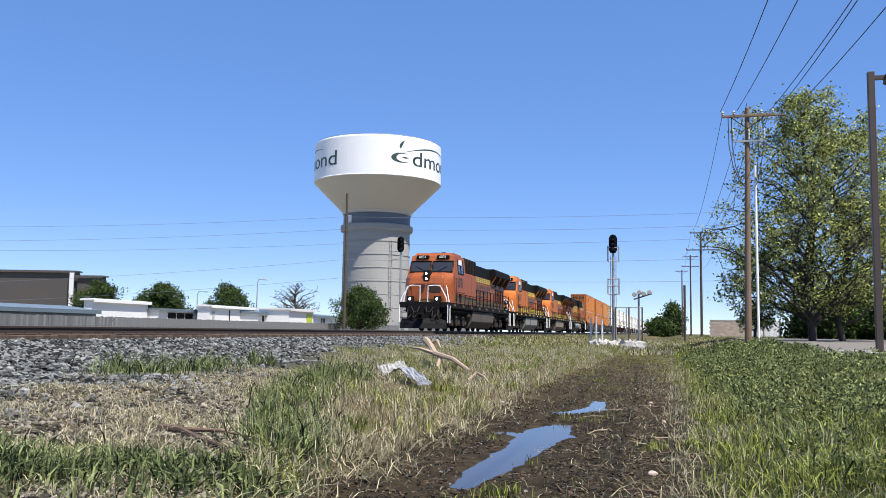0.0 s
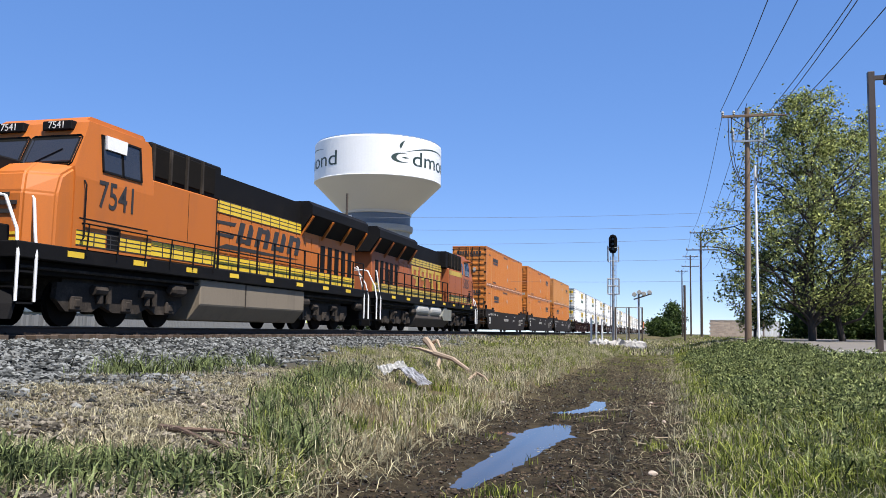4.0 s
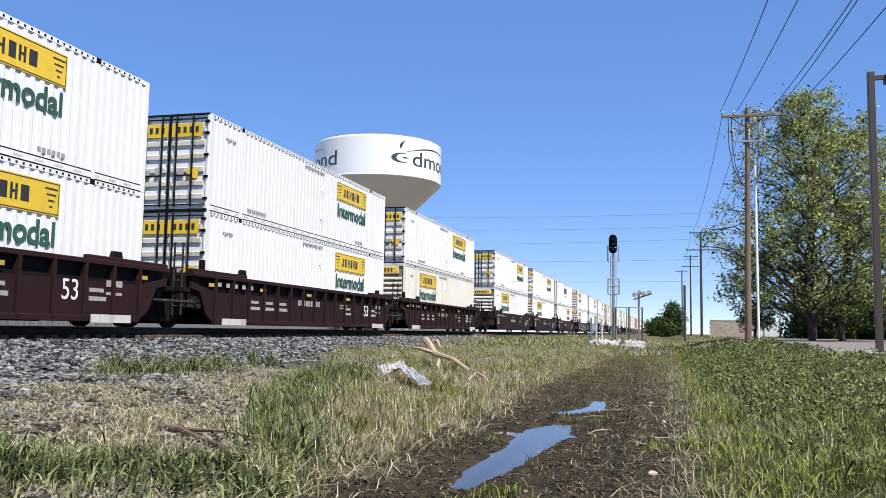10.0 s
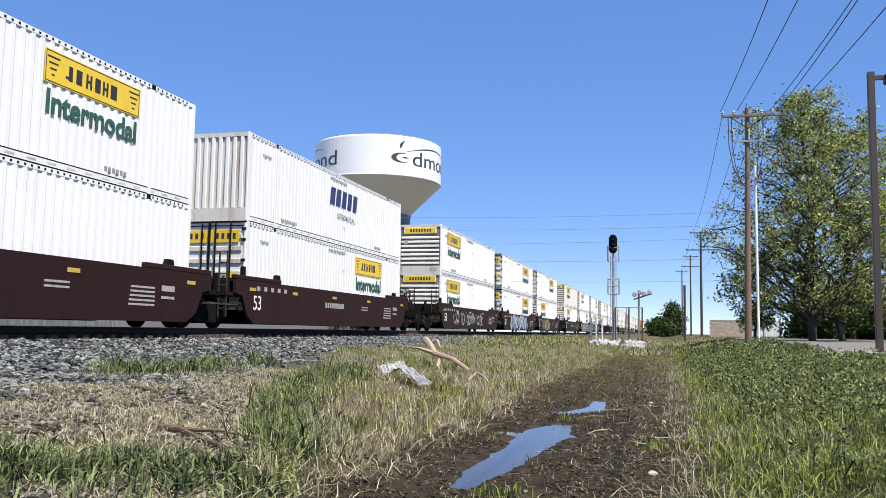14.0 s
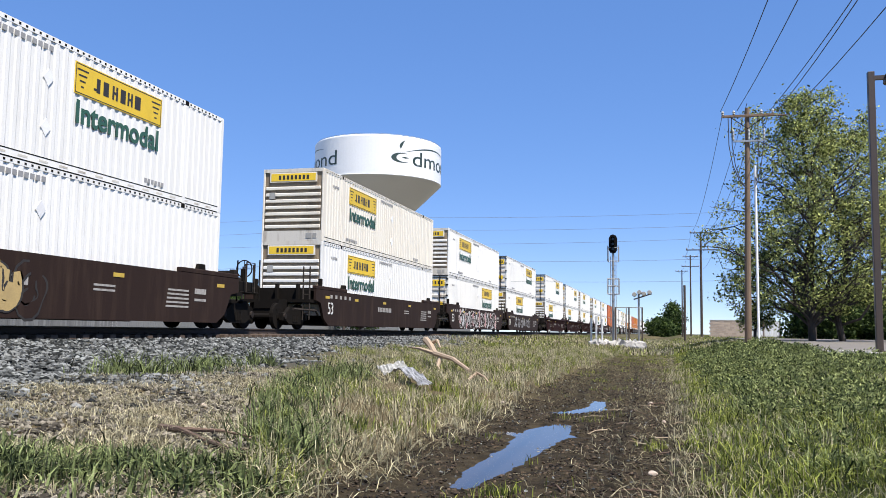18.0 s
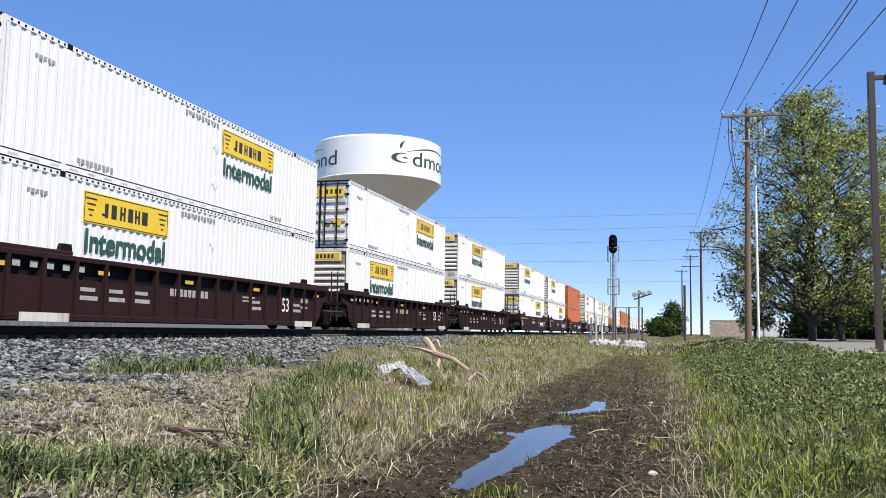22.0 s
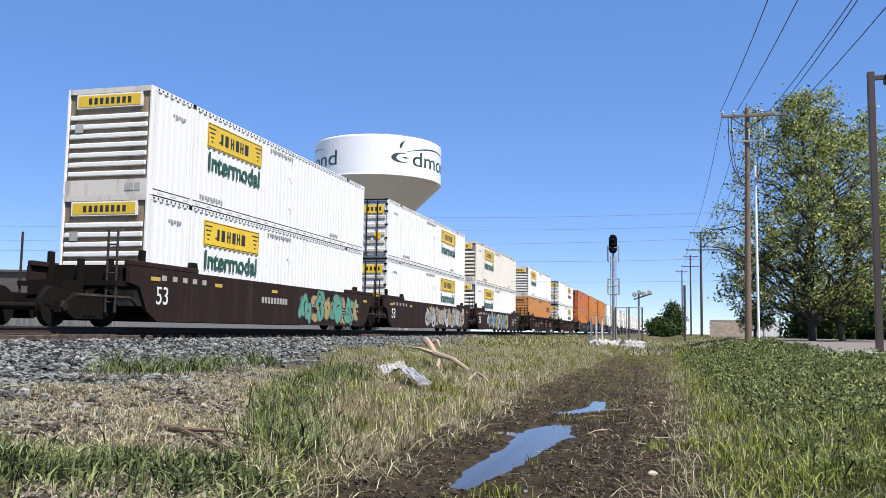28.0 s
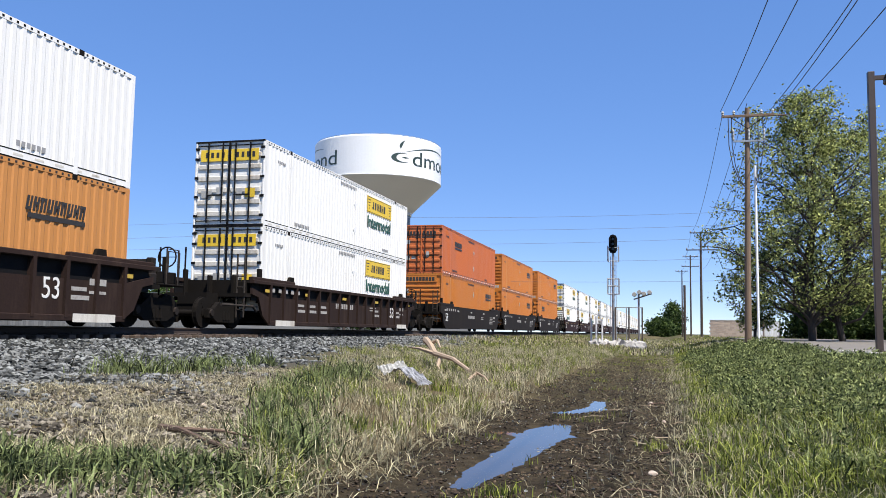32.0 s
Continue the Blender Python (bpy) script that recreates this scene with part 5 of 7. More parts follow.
    for s in (-1, 1):
        for k in range(4):
            y0 = 5.40 + 0.80 * k
            part("brake_screen", side_boxes(s, 1.40, 1.44, (y0, y0 + 0.68, 3.90, 4.68), bevel=0.02), M["iron"], c)
            part("screen_post", side_boxes(s, 1.40, 1.47, (y0 - 0.07, y0, 3.80, 4.74)), M["truck"], c)
        part("cabinet_seam", side_boxes(s, 1.5, 1.506, (7.0, 7.012, 2.3, 3.7), (8.5, 8.56, 1.75, 3.75)), M["black"], c)
    part("hood", boxes((-1.05, 1.05, 8.6, 17.2, 1.74, 3.95), bevel=0.04), m, c, "orange engine hood")
    part("hood_roof", prism(bmesh.new(), [(8.5, 3.95), (17.2, 3.95), (17.2, 4.70 + up), (8.5, 4.70 + up)], -1.03, 1.03), M["black"], c, "black hood roof")
    part("exhaust", boxes((-0.5, 0.5, 11.4, 12.6, 4.70 + up, 4.86 + up), (-0.8, 0.8, 9.0, 10.6, 4.70 + up, 4.77 + up), bevel=0.04), M["black"], c)
    part("radiator_body", boxes((-1.05, 1.05, 17.2, 21.2, 1.74, 3.85), bevel=0.04), m, c)
    wing = bmesh.new()
    w0, w1 = 15.4, 21.5
    for s in (-1, 1):
        a = [(s * 1.02, 3.62), (s * 1.52, 4.28), (s * 1.52, 4.62 + up), (s * 1.36, 4.78 + up), (0, 4.78 + up), (0, 3.62)]
        va = [wing.verts.new((q[0], w0, q[1])) for q in a]
        vb = [wing.verts.new((q[0], w1, q[1])) for q in a]
        for k in range(len(a)):
            wing.faces.new((va[k], va[(k + 1) % 6], vb[(k + 1) % 6], vb[k]))
        wing.faces.new(va)
        wing.faces.new(vb)
    bmesh.ops.recalc_face_normals(wing, faces=wing.faces)
    part("radiator_wing", wing, M["black"], c, "black overhanging radiator")
    for s in (-1, 1):
        for k in range(4):  # braces under the overhang
            y0 = w0 + 0.05 + 1.95 * k
            part("wing_bracket", tube(bmesh.new(), ((s * 1.04, y0 + 0.06, 3.50), (s * 1.52, y0 + 0.06, 4.22)), 0.06, 4), m, c)
        for k in range(5):
            y0 = 17.35 + 0.74 * k
            part("grille", side_boxes(s, 1.05, 1.07, (y0, y0 + 0.42, 2.15, 3.30)), M["black"], c)
        for k in range(12):
            y0 = 8.75 + 0.70 * k
            part("hood_door", side_boxes(s, 1.05, 1.075, (y0, y0 + 0.65, 2.30, 3.48), bevel=0.012), m, c)
        part("stripe", side_boxes(s, 1.055, 1.082, (8.65, 15.4, 3.52, 3.92)), top_yellow, c, "yellow stripe")
        part("pinstripe", ruled(s, 1.082, 8.65, 15.4, 3.52, 3.92, 0.70), M["black_ink"], c)
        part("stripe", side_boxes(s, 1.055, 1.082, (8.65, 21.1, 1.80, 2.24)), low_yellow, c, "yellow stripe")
        part("pinstripe", ruled(s, 1.082, 8.65, 21.1, 1.80, 2.24, 0.70), M["black_ink"], c)
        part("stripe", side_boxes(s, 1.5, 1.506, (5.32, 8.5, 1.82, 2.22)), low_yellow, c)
        part("pinstripe", ruled(s, 1.506, 5.32, 8.5, 1.82, 2.22, 0.5), M["black_ink"], c)
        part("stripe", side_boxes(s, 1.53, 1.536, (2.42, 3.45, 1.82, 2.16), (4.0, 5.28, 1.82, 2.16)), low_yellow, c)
        part("pinstripe", ruled(s, 1.536, 2.42, 5.28, 1.82, 2.16, 0.6), M["black_ink"], c)
        bm = bmesh.new()
        if old:
            part("stripe", side_boxes(s, 1.5, 1.506, (5.32, 8.5, 3.42, 3.70)), top_yellow, c)
            for k in range(4):
                y0 = 9.0 + 1.55 * k
                for j, q in enumerate(((y0, y0 + 0.55, 2.36, 2.54), (y0 + 0.12, y0 + 0.44, 2.36, 3.44), (y0, y0 + 1.2, 3.28, 3.46), (y0 + 0.98, y0 + 1.22, 3.0, 3.44), (y0 + 0.40, y0 + 0.95, 2.80, 3.0))):
                    box(bm, *sorted((s * 1.076, s * (1.084 + 0.002 * j))), *q)
            part("owner_mark", bm, M["yellow_old"], c, "large yellow owner's mark")
        else:
            for k in range(4):  # slanting blocks with a wedge cut out
                y0 = 10.5 + 1.24 * k
                prism(bm, [(y0, 2.70), (y0 + 0.34, 2.70), (y0 + 0.60, 3.38), (y0 + 0.26, 3.38)], *sorted((s * 1.074, s * 1.084)))
                prism(bm, [(y0 + 0.62, 2.70), (y0 + 0.96, 2.70), (y0 + 1.16, 3.22), (y0 + 1.05, 3.38), (y0 + 0.88, 3.38)], *sorted((s * 1.074, s * 1.084)))
                top_bar = [(y0 + 0.52, 3.20), (y0 + 0.9, 3.20), (y0 + 0.95, 3.34), (y0 + 0.56, 3.34)] if k % 2 else [(y0 + 0.3, 2.73), (y0 + 0.68, 2.73), (y0 + 0.73, 2.86), (y0 + 0.34, 2.86)]
                prism(bm, top_bar, *sorted((s * 1.074, s * 1.086)))
            prism(bm, [(9.3, 2.44), (14.6, 2.52), (15.2, 2.57), (9.9, 2.60)], *sorted((s * 1.074, s * 1.084)))
            prism(bm, [(9.0, 3.18), (10.4, 3.20), (10.5, 3.32), (8.9, 3.26)], *sorted((s * 1.074, s * 1.084)))
            prism(bm, [(9.2, 2.82), (10.3, 2.80), (10.4, 2.92), (9.1, 2.90)], *sorted((s * 1.074, s * 1.084)))
            part("owner_mark", bm, M["black_ink"], c, "black owner's mark")
        for k in range(11):
            y0 = 8.75 + 1.24 * k
            part("rail_post", shared("rail_post%d" % s, lambda: tube(bmesh.new(), ((s * 1.47, 0, 1.72), (s * 1.47, 0, 2.86)), 0.036, 5), M["black"]), None, c).location = (0, y0, 0)
        for z in (2.32, 2.86):
            part("hand_rail", tube(bmesh.new(), ((s * 1.47, 8.7, z), (s * 1.47, 21.2, z)), 0.026, 5), M["black"], c)
        part("hand_rail", tube(bmesh.new(), [(s * 1.50, 8.6, 2.32), (s * 1.58, 8.5, 2.32), (s * 1.58, 2.7, 2.32), (s * 1.52, 2.6, 2.32)], 0.02, 5), M["black"], c)
        for k in range(6):
            part("rail_post", shared("low_post%d" % s, lambda: tube(bmesh.new(), ((s * 1.54, 0, 1.6), (s * 1.58, 0, 2.32)), 0.02, 5), M["black"]), None, c).location = (0, 2.8 + 1.12 * k, 0)
        for k in range(8):
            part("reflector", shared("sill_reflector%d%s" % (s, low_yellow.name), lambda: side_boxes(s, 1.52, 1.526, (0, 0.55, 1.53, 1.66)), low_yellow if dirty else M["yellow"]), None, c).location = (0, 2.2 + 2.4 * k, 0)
    # below the frame
    top = 0.86 if old else 1.38
    tank = [(-1.42, 0.66), (-1.05, 0.22), (1.05, 0.22), (1.42, 0.66), (1.42, top), (-1.42, top)]
    bm = bmesh.new()
    va = [bm.verts.new((q[0], 7.95, q[1])) for q in tank]
    vb = [bm.verts.new((q[0], 15.10, q[1])) for q in tank]
    for k in range(6):
        bm.faces.new((va[k], va[(k + 1) % 6], vb[(k + 1) % 6], vb[k]))
    bm.faces.new(va)
    bm.faces.new(vb)
    bmesh.ops.recalc_face_normals(bm, faces=bm.faces)
    bmesh.ops.bevel(bm, geom=list(bm.edges), offset=0.03, segments=1, affect="EDGES")
    tank_ob = part("fuel_tank", bm, M[tank_mat], c, "sooty fuel tank" if dirty else "dusty grey fuel tank")
    for s in (-1, 1):
        for y0 in (8.2, 12.9):
            part("filler_cap", tube(bmesh.new(), ((s * 1.25, y0, top), (s * 1.25, y0, top + 0.14), (s * 1.3, y0, top + 0.2)), 0.08, 8), M["truck"], tank_ob)
        part("tank_seam", side_boxes(s, 1.42, 1.432, (10.6, 10.66, 0.66, top - 0.02)), M["truck"], tank_ob)
        if old:
            for y0 in (10.15, 12.75):
                part("air_reservoir", tube(bmesh.new(), [(s * 1.24, y0, 1.12), (s * 1.24, y0 + 0.04, 1.12), (s * 1.24, y0 + 0.16, 1.12), (s * 1.24, y0 + 2.1, 1.12), (s * 1.24, y0 + 2.22, 1.12), (s * 1.24, y0 + 2.26, 1.12)], [0.12, 0.22, 0.29, 0.29, 0.22, 0.12], 20), M["tank_grey"], c, "pale grey air reservoir")
            part("equipment_box", prism(bmesh.new(), [(7.7, 0.62), (9.6, 0.62), (9.95, 0.86), (9.8, 0.95), (9.45, 1.38), (8.9, 1.38), (8.85, 1.28), (7.7, 1.28)], *sorted((s * 0.9, s * 1.47))), M["tank_green"], c, "grey equipment box")
    part("piping", boxes((-1.35, -1.28, 1.0, 21.4, 1.2, 1.27), (1.28, 1.35, 1.0, 21.4, 1.2, 1.27), bevel=0.02), M["truck"], c)
    for s in (-1, 1):
        for y0 in (6.6, 15.0, 20.6):
            part("brake_cylinder", tube(bmesh.new(), ((s * 1.28, y0, 1.0), (s * 1.28, y0 + 0.12, 1.0), (s * 1.28, y0 + 0.6, 1.0), (s * 1.28, y0 + 0.75, 1.0)), [0.10, 0.17, 0.17, 0.07], 10), M["truck"], c)
    loco_truck(c, 4.9)
    loco_truck(c, 17.6)
    return c


def build_locomotives():
    for y, number, tank, old in ((48.8, "6831", "tank_soot", False), (71.4, "6313", "tank_green", False), (93.9, "7541", "tank_tan", False), (116.2, "5105", "tank_soot", True)):
        word = "weathered orange diesel locomotive facing backwards" if old else "orange, black and yellow diesel locomotive"
        c = build_locomotive(word + " coupled in the train", number, tank, old)
        if old:
            c.matrix_world = pose(TRACK_X, y + 22.3, RAIL_Z, 0, 0, 180)
            MOVING.append((c, y + 22.3, TRACK_X, RAIL_Z, 180))
        else:
            c.matrix_world = pose(TRACK_X, y, RAIL_Z)
            MOVING.append((c, y, TRACK_X, RAIL_Z))


build_locomotives()


# ---- water tower ----
def build_tower():
    cx, cy = -56.6, 161.4
    t = thing("water_tower", "white water tower on a grey concrete shaft with painted town name", "water tower", at=pose(cx, cy, 0))
    R, zt, zc, zn = 12.75, 38.7, 30.1, 24.2
    part("shaft", lathe(bmesh.new(), [(6.75, 0), (6.70, 10), (6.65, 21.0), (6.65, 24.2)], 72), M["tower_conc"], t, "grey concrete shaft")
    for k in range(7):
        part("joint_ring", lathe(bmesh.new(), [(6.70, 2.6 + 2.6 * k), (6.78, 2.62 + 2.6 * k), (6.78, 2.72 + 2.6 * k), (6.70, 2.74 + 2.6 * k)], 72), M["tower_conc"], t)
    part("neck", lathe(bmesh.new(), [(6.62, 21.7), (6.72, 21.7), (6.72, 23.8), (6.60, 23.8)], 72), M["slate"], t, "slate blue neck band")
    part("ledge", lathe(bmesh.new(), [(6.6, 20.35), (7.15, 20.5), (7.25, 20.9), (7.25, 21.6), (6.9, 21.75), (6.6, 21.75)], 72), M["tower_conc"], t, "pale ring ledge")
    part("bowl", lathe(bmesh.new(), [(6.6, 23.8), (6.9, 23.9), (7.0, 24.4), (12.60, 29.95), (12.75, 30.1)], 96), M["tower_tan"], t, "conical bowl with its underside shade painted tan")
    part("tank", lathe(bmesh.new(), [(12.75, 30.1), (12.82, 30.2), (12.75, 30.3), (12.75, 37.5), (12.70, 37.7), (12.5, 37.85), (8, 38.4), (0.01, 38.8)], 128), M["tower_white"], t, "white cylindrical tank")
    bm = bmesh.new()
    for k in range(48):
        a, b = k * math.tau / 48, (k + 1) * math.tau / 48
        tube(bm, ((12.4 * math.cos(a), 12.4 * math.sin(a), 38.0), (12.4 * math.cos(b), 12.4 * math.sin(b), 38.0)), 0.04, 4)
    part("roof_rail", bm, M["grey_steel"], t)
    # the name, wrapped round the tank: u metres along the wall from the middle azimuth, z up
    view = math.atan2(-cy, -cx)

    def wrap(me, start):
        for v in me.vertices:
            a = start + v.co.x / 12.75
            r = 12.77 - v.co.y
            v.co = (r * math.cos(a), r * math.sin(a), v.co.z)

    def mark(start, z):
        words = lettering("dmond", 2.95, M["town_ink"], 0.01, 1.35).copy()
        left = min(v.co.x for v in words.vertices)
        words.transform(Matrix.Translation((-left, 0, z - 0.9)))
        wrap(words, start + 0.30)
        part("town_name", words, None, t, "dark green painted town name")
        bm = bmesh.new()
        for i in range(40):  # flat open hook of the initial
            a0, a1 = radians(55 + i * 6.4), radians(55 + (i + 1) * 6.4)
            q = []
            for a, k in ((a0, 1), (a1, 1), (a1, 0), (a0, 0)):
                thick = 0.62 * math.sin(min(1, max(0, (math.degrees(a) - 55) / 256)) * math.pi) ** 1.5 + 0.05
                q.append(((2.05 - thick * 1.5 * (1 - k)) * math.cos(a) - 4.7, 0, (0.95 - thick * 0.8 * (1 - k)) * math.sin(a) + z - 0.85))
            bm.faces.new([bm.verts.new(p) for p in q])
        for x0, x1, h0, h1 in ((-4.6, -3.9, 0.05, 0.16), (-3.9, -3.2, 0.16, 0.02)):  # its middle tongue
            bm.faces.new([bm.verts.new(p) for p in ((x0, 0, z - 0.8 - h0), (x1, 0, z - 0.8 - h1), (x1, 0, z - 0.8 + h1), (x0, 0, z - 0.8 + h0))])
        for i in range(40):  # long swoosh over the letters
            x0, x1 = -4.6 + i * 0.34, -4.6 + (i + 1) * 0.34
            def top(x): return z + 0.1 + 1.45 * math.sin(max(0.0, min(1.0, (x + 4.8) / 13.8)) * 2.3)
            q = [(x0, 0, top(x0)), (x1, 0, top(x1)), (x1, 0, top(x1) + 0.26 * math.sin((i + 1) / 41 * math.pi)), (x0, 0, top(x0) + 0.26 * math.sin(i / 41 * math.pi) + 0.01)]
            bm.faces.new([bm.verts.new(p) for p in q])
        for i in range(10):  # leaf above
            a0, a1 = i / 10, (i + 1) / 10
            w0, w1 = 0.42 * math.sin(a0 * math.pi), 0.42 * math.sin(a1 * math.pi)
            bm.faces.new([bm.verts.new(p) for p in ((-4.9 + 0.9 * a0 ** 2 - w0, 0, z + 0.8 + 1.8 * a0), (-4.9 + 0.9 * a0 ** 2 + w0 * 0.5, 0, z + 0.8 + 1.8 * a0), (-4.9 + 0.9 * a1 ** 2 + w1 * 0.5, 0, z + 0.8 + 1.8 * a1), (-4.9 + 0.9 * a1 ** 2 - w1, 0, z + 0.8 + 1.8 * a1 + 0.01))])
        me = mesh_of("town_mark", bm, M["town_ink"])
        wrap(me, start + 0.48)
        part("town_mark", me, None, t, "dark green leaf and swoosh")

    mark(view + 0.24, 34.4)
    mark(view - 2.15, 34.4)
    # cable ladder and hatch on the shaft
    a = view + 0.42
    bm = bmesh.new()
    for da in (-0.035, 0.035):
        tube(bm, ((6.85 * math.cos(a + da), 6.85 * math.sin(a + da), 4), (6.85 * math.cos(a + da), 6.85 * math.sin(a + da), 18.5)), 0.05, 5)
    for k in range(14):
        tube(bm, ((6.85 * math.cos(a - 0.035), 6.85 * math.sin(a - 0.035), 4.5 + k), (6.85 * math.cos(a + 0.035), 6.85 * math.sin(a + 0.035), 4.5 + k)), 0.035, 4)
    part("ladder", bm, M["grey_steel"], t)
    bm = boxes((6.72, 6.8, -0.5, 0.5, 21.9, 23.4))
    bm.transform(Matrix.Rotation(view - 0.9, 4, "Z"))
    part("hatch", bm, M["white_paint"], t, "pale hatch cover")


build_tower()


# ---- poles, wires, signals ----
def sag_points(p0, p1, sag, n=16):
    p0, p1 = Vector(p0), Vector(p1)
    return [p0.lerp(p1, i / n) - Vector((0, 0, 4 * sag * (i / n) * (1 - i / n))) for i in range(n + 1)]


def wire(p0, p1, sag, r=0.016, mat="wire", label="dark overhead power wire"):
    solid("overhead_wire", tube(bmesh.new(), sag_points(p0, p1, sag), r, 4), M[mat], label, "wire", "overhead wires")


def insulator(parent, x, y, z):
    part("insulator", shared("insulator", lambda: lathe(bmesh.new(), [(0.03, 0), (0.07, 0.04), (0.05, 0.10), (0.08, 0.13), (0.04, 0.2), (0.01, 0.24)], 10), M["tank_grey"]), None, parent).location = (x, y, z)


def build_pole(x, y, z0, z1, mat, arms, r0=0.17, r1=0.11, lean=0.0, label="weathered wooden utility pole with crossarms"):
    p = thing("utility_pole", label, "utility pole", "utility poles", at=pose(x, y, z0))
    h = z1 - z0
    part("pole", tube(bmesh.new(), [(0, 0, -0.3), (lean * 0.5, 0, h * 0.5), (lean, 0, h)], [r0, (r0 + r1) / 2, r1], 12), M[mat], p)
    for z, half, braced in arms:
        a = part("crossarm", boxes((lean - half, lean + half, -0.14 - 0.05, -0.14 + 0.05, h - z - 0.06, h - z + 0.06), bevel=0.01), M[mat], p)
        if braced:
            for s in (-1, 1):
                part("brace", tube(bmesh.new(), ((lean + s * half * 0.65, -0.2, h - z - 0.06), (lean, -0.15, h - z - 0.65)), 0.02, 5), M["iron"], p)
        for s in (-1, -0.55, 0.55, 1):
            insulator(p, lean + s * half * 0.95, -0.14, h - z + 0.06)
    return p


P1 = build_pole(3.7, 43.4, 0.72, 12.2, "wood_pole", [(0.42, 1.22, True)], lean=0.16, label="weathered wooden utility pole with crossarm and conduit riser")
part("side_bracket", tube(bmesh.new(), ((0.16, -0.14, 11.05), (2.0, -0.14, 11.02)), 0.035, 6), M["wood_pole"], P1)
part("lower_arm", boxes((-0.52, 0.95, -0.20, -0.12, 9.76, 9.84)), M["grey_steel"], P1, "pale galvanised arm")
part("conduit", tube(bmesh.new(), ((0.48, -0.08, -0.1), (0.46, -0.08, 8.6)), 0.06, 8), M["white_paint"], P1, "white conduit riser")
for x0, x1, z1 in ((-0.75, 0.02, 6.9), (-0.6, 0.02, 6.9), (0.85, 0.42, 6.9), (0.62, 0.46, 7.4)):
    pts = [(x0, -0.16, 11.0), (x0 + 0.02, -0.16, 9.6), (x0 + (x1 - x0) * 0.25, -0.16, 8.6), (x0 + (x1 - x0) * 0.65, -0.16, 7.8), (x1, -0.16, z1 + 0.6)]
    part("drop_cable", tube(bmesh.new(), pts, 0.022, 5), M["wire"], P1)
for x0 in (-0.52, 0.2, 0.9):
    part("cutout", lathe(bmesh.new(), [(0.03, 9.84), (0.06, 9.9), (0.04, 10.0), (0.06, 10.1), (0.04, 10.2), (0.06, 10.3), (0.02, 10.4)], 8), M["tank_grey"], P1).location = (x0, -0.16, 0)
build_pole(3.85, 105.5, 0.4, 13.3, "dark_pole", [(0.15, 1.25, True), (2.2, 1.7, False)], label="dark wooden utility pole with two crossarms")
build_pole(3.9, 156.0, 0.3, 15.0, "dark_pole", [(0.3, 1.3, True), (2.0, 1.5, False)], label="dark distant utility pole with crossarms")
build_pole(2.9, 185.0, 0.3, 14.5, "dark_pole", [(0.3, 1.3, True)], label="dark distant utility pole with crossarms")
build_pole(1.62, 88.4, 0.5, 5.95, "dark_pole", [], 0.13, 0.12, label="short dark wooden pole stub without arms")
build_pole(4.4, -11.6, 0.6, 12.0, "wood_pole", [(0.42, 1.22, True)], label="weathered wooden utility pole behind the viewpoint")
Y0 = 43.26
for x, z, x2 in ((-1.12, 12.05, -0.62), (-0.35, 12.05, 0.46), (1.22, 12.05, 2.01), (1.45, 11.9, 1.69), (2.0, 11.75, 3.23)):
    wire((3.72 + x, Y0, z), (4.4 + x2, -11.7, z - 0.2), 1.1)
for x, z in ((-1.0, 12.05), (0.12, 12.4), (0.75, 12.05), (1.22, 12.05)):
    wire((3.72 + x, Y0, z), (3.85 + x, 105.4, 13.3 if x else 13.4), 1.1)
for x, z in ((-1.1, 13.3), (0.6, 13.3), (1.1, 13.3), (-1.5, 11.2), (1.5, 11.2)):
    wire((3.85 + x, 105.4, z), (3.9 + x, 156.0, z + 1.5), 1.0)

# the crossing line that runs behind the train
build_pole(-27.5, 70.3, 0.0, 13.1, "dark_pole", [], 0.14, 0.10, label="slim wooden utility pole carrying wires across the track")
build_pole(11.5, 75.0, 0.8, 12.0, "dark_pole", [(0.2, 1.0, False)], label="dark utility pole behind the broad tree")
for zl, zr, zo in ((11.0, 11.6, 10.7), (9.9, 10.5, 9.2), (8.6, 9.5, 8.5), (7.2, 7.7, 4.6), (5.6, 5.8, 2.6)):
    wire((-27.5, 70.2, zl), (11.5, 75.0, zr), 0.35, 0.014, "pale_wire", "thin grey wire crossing over the track")
    wire((-27.5, 70.2, zl), (-82.0, 66.0, zo), 0.5, 0.014, "pale_wire", "thin grey wire crossing beyond the track")
build_pole(-82.0, 66.0, 0.0, 12.0, "wood_pole", [(0.3, 1.0, False)], label="wooden utility pole at the end of the crossing wires")


def signal_head(parent, x, z, s=1.0):
    bm = bmesh.new()
    prof = [(-0.30, -0.42), (-0.30, 0.42), (-0.2, 0.62), (0.0, 0.70), (0.2, 0.62), (0.30, 0.42), (0.30, -0.42), (0.2, -0.62), (0, -0.70), (-0.2, -0.62)]
    a = [bm.verts.new((x + q[0] * s, -0.05, z + q[1] * s)) for q in prof]
    b = [bm.verts.new((x + q[0] * s, 0.02, z + q[1] * s)) for q in prof]
    n = len(a)
    for k in range(n):
        bm.faces.new((a[k], b[k], b[(k + 1) % n], a[(k + 1) % n]))
    bm.faces.new(a)
    bm.faces.new(b[::-1])
    head = part("signal_head", bm, M["black"], parent, "black oval signal head")
    for dz in (-0.36, 0.0, 0.36):
        part("visor", tube(bmesh.new(), ((x, -0.42, z + dz * s), (x, -0.05, z + dz * s)), [0.15 * s, 0.13 * s], 12, caps=False), M["black"], head)
        part("lens", tube(bmesh.new(), ((x, -0.09, z + dz * s), (x, -0.07, z + dz * s)), 0.10 * s, 12), M["glass"], head)


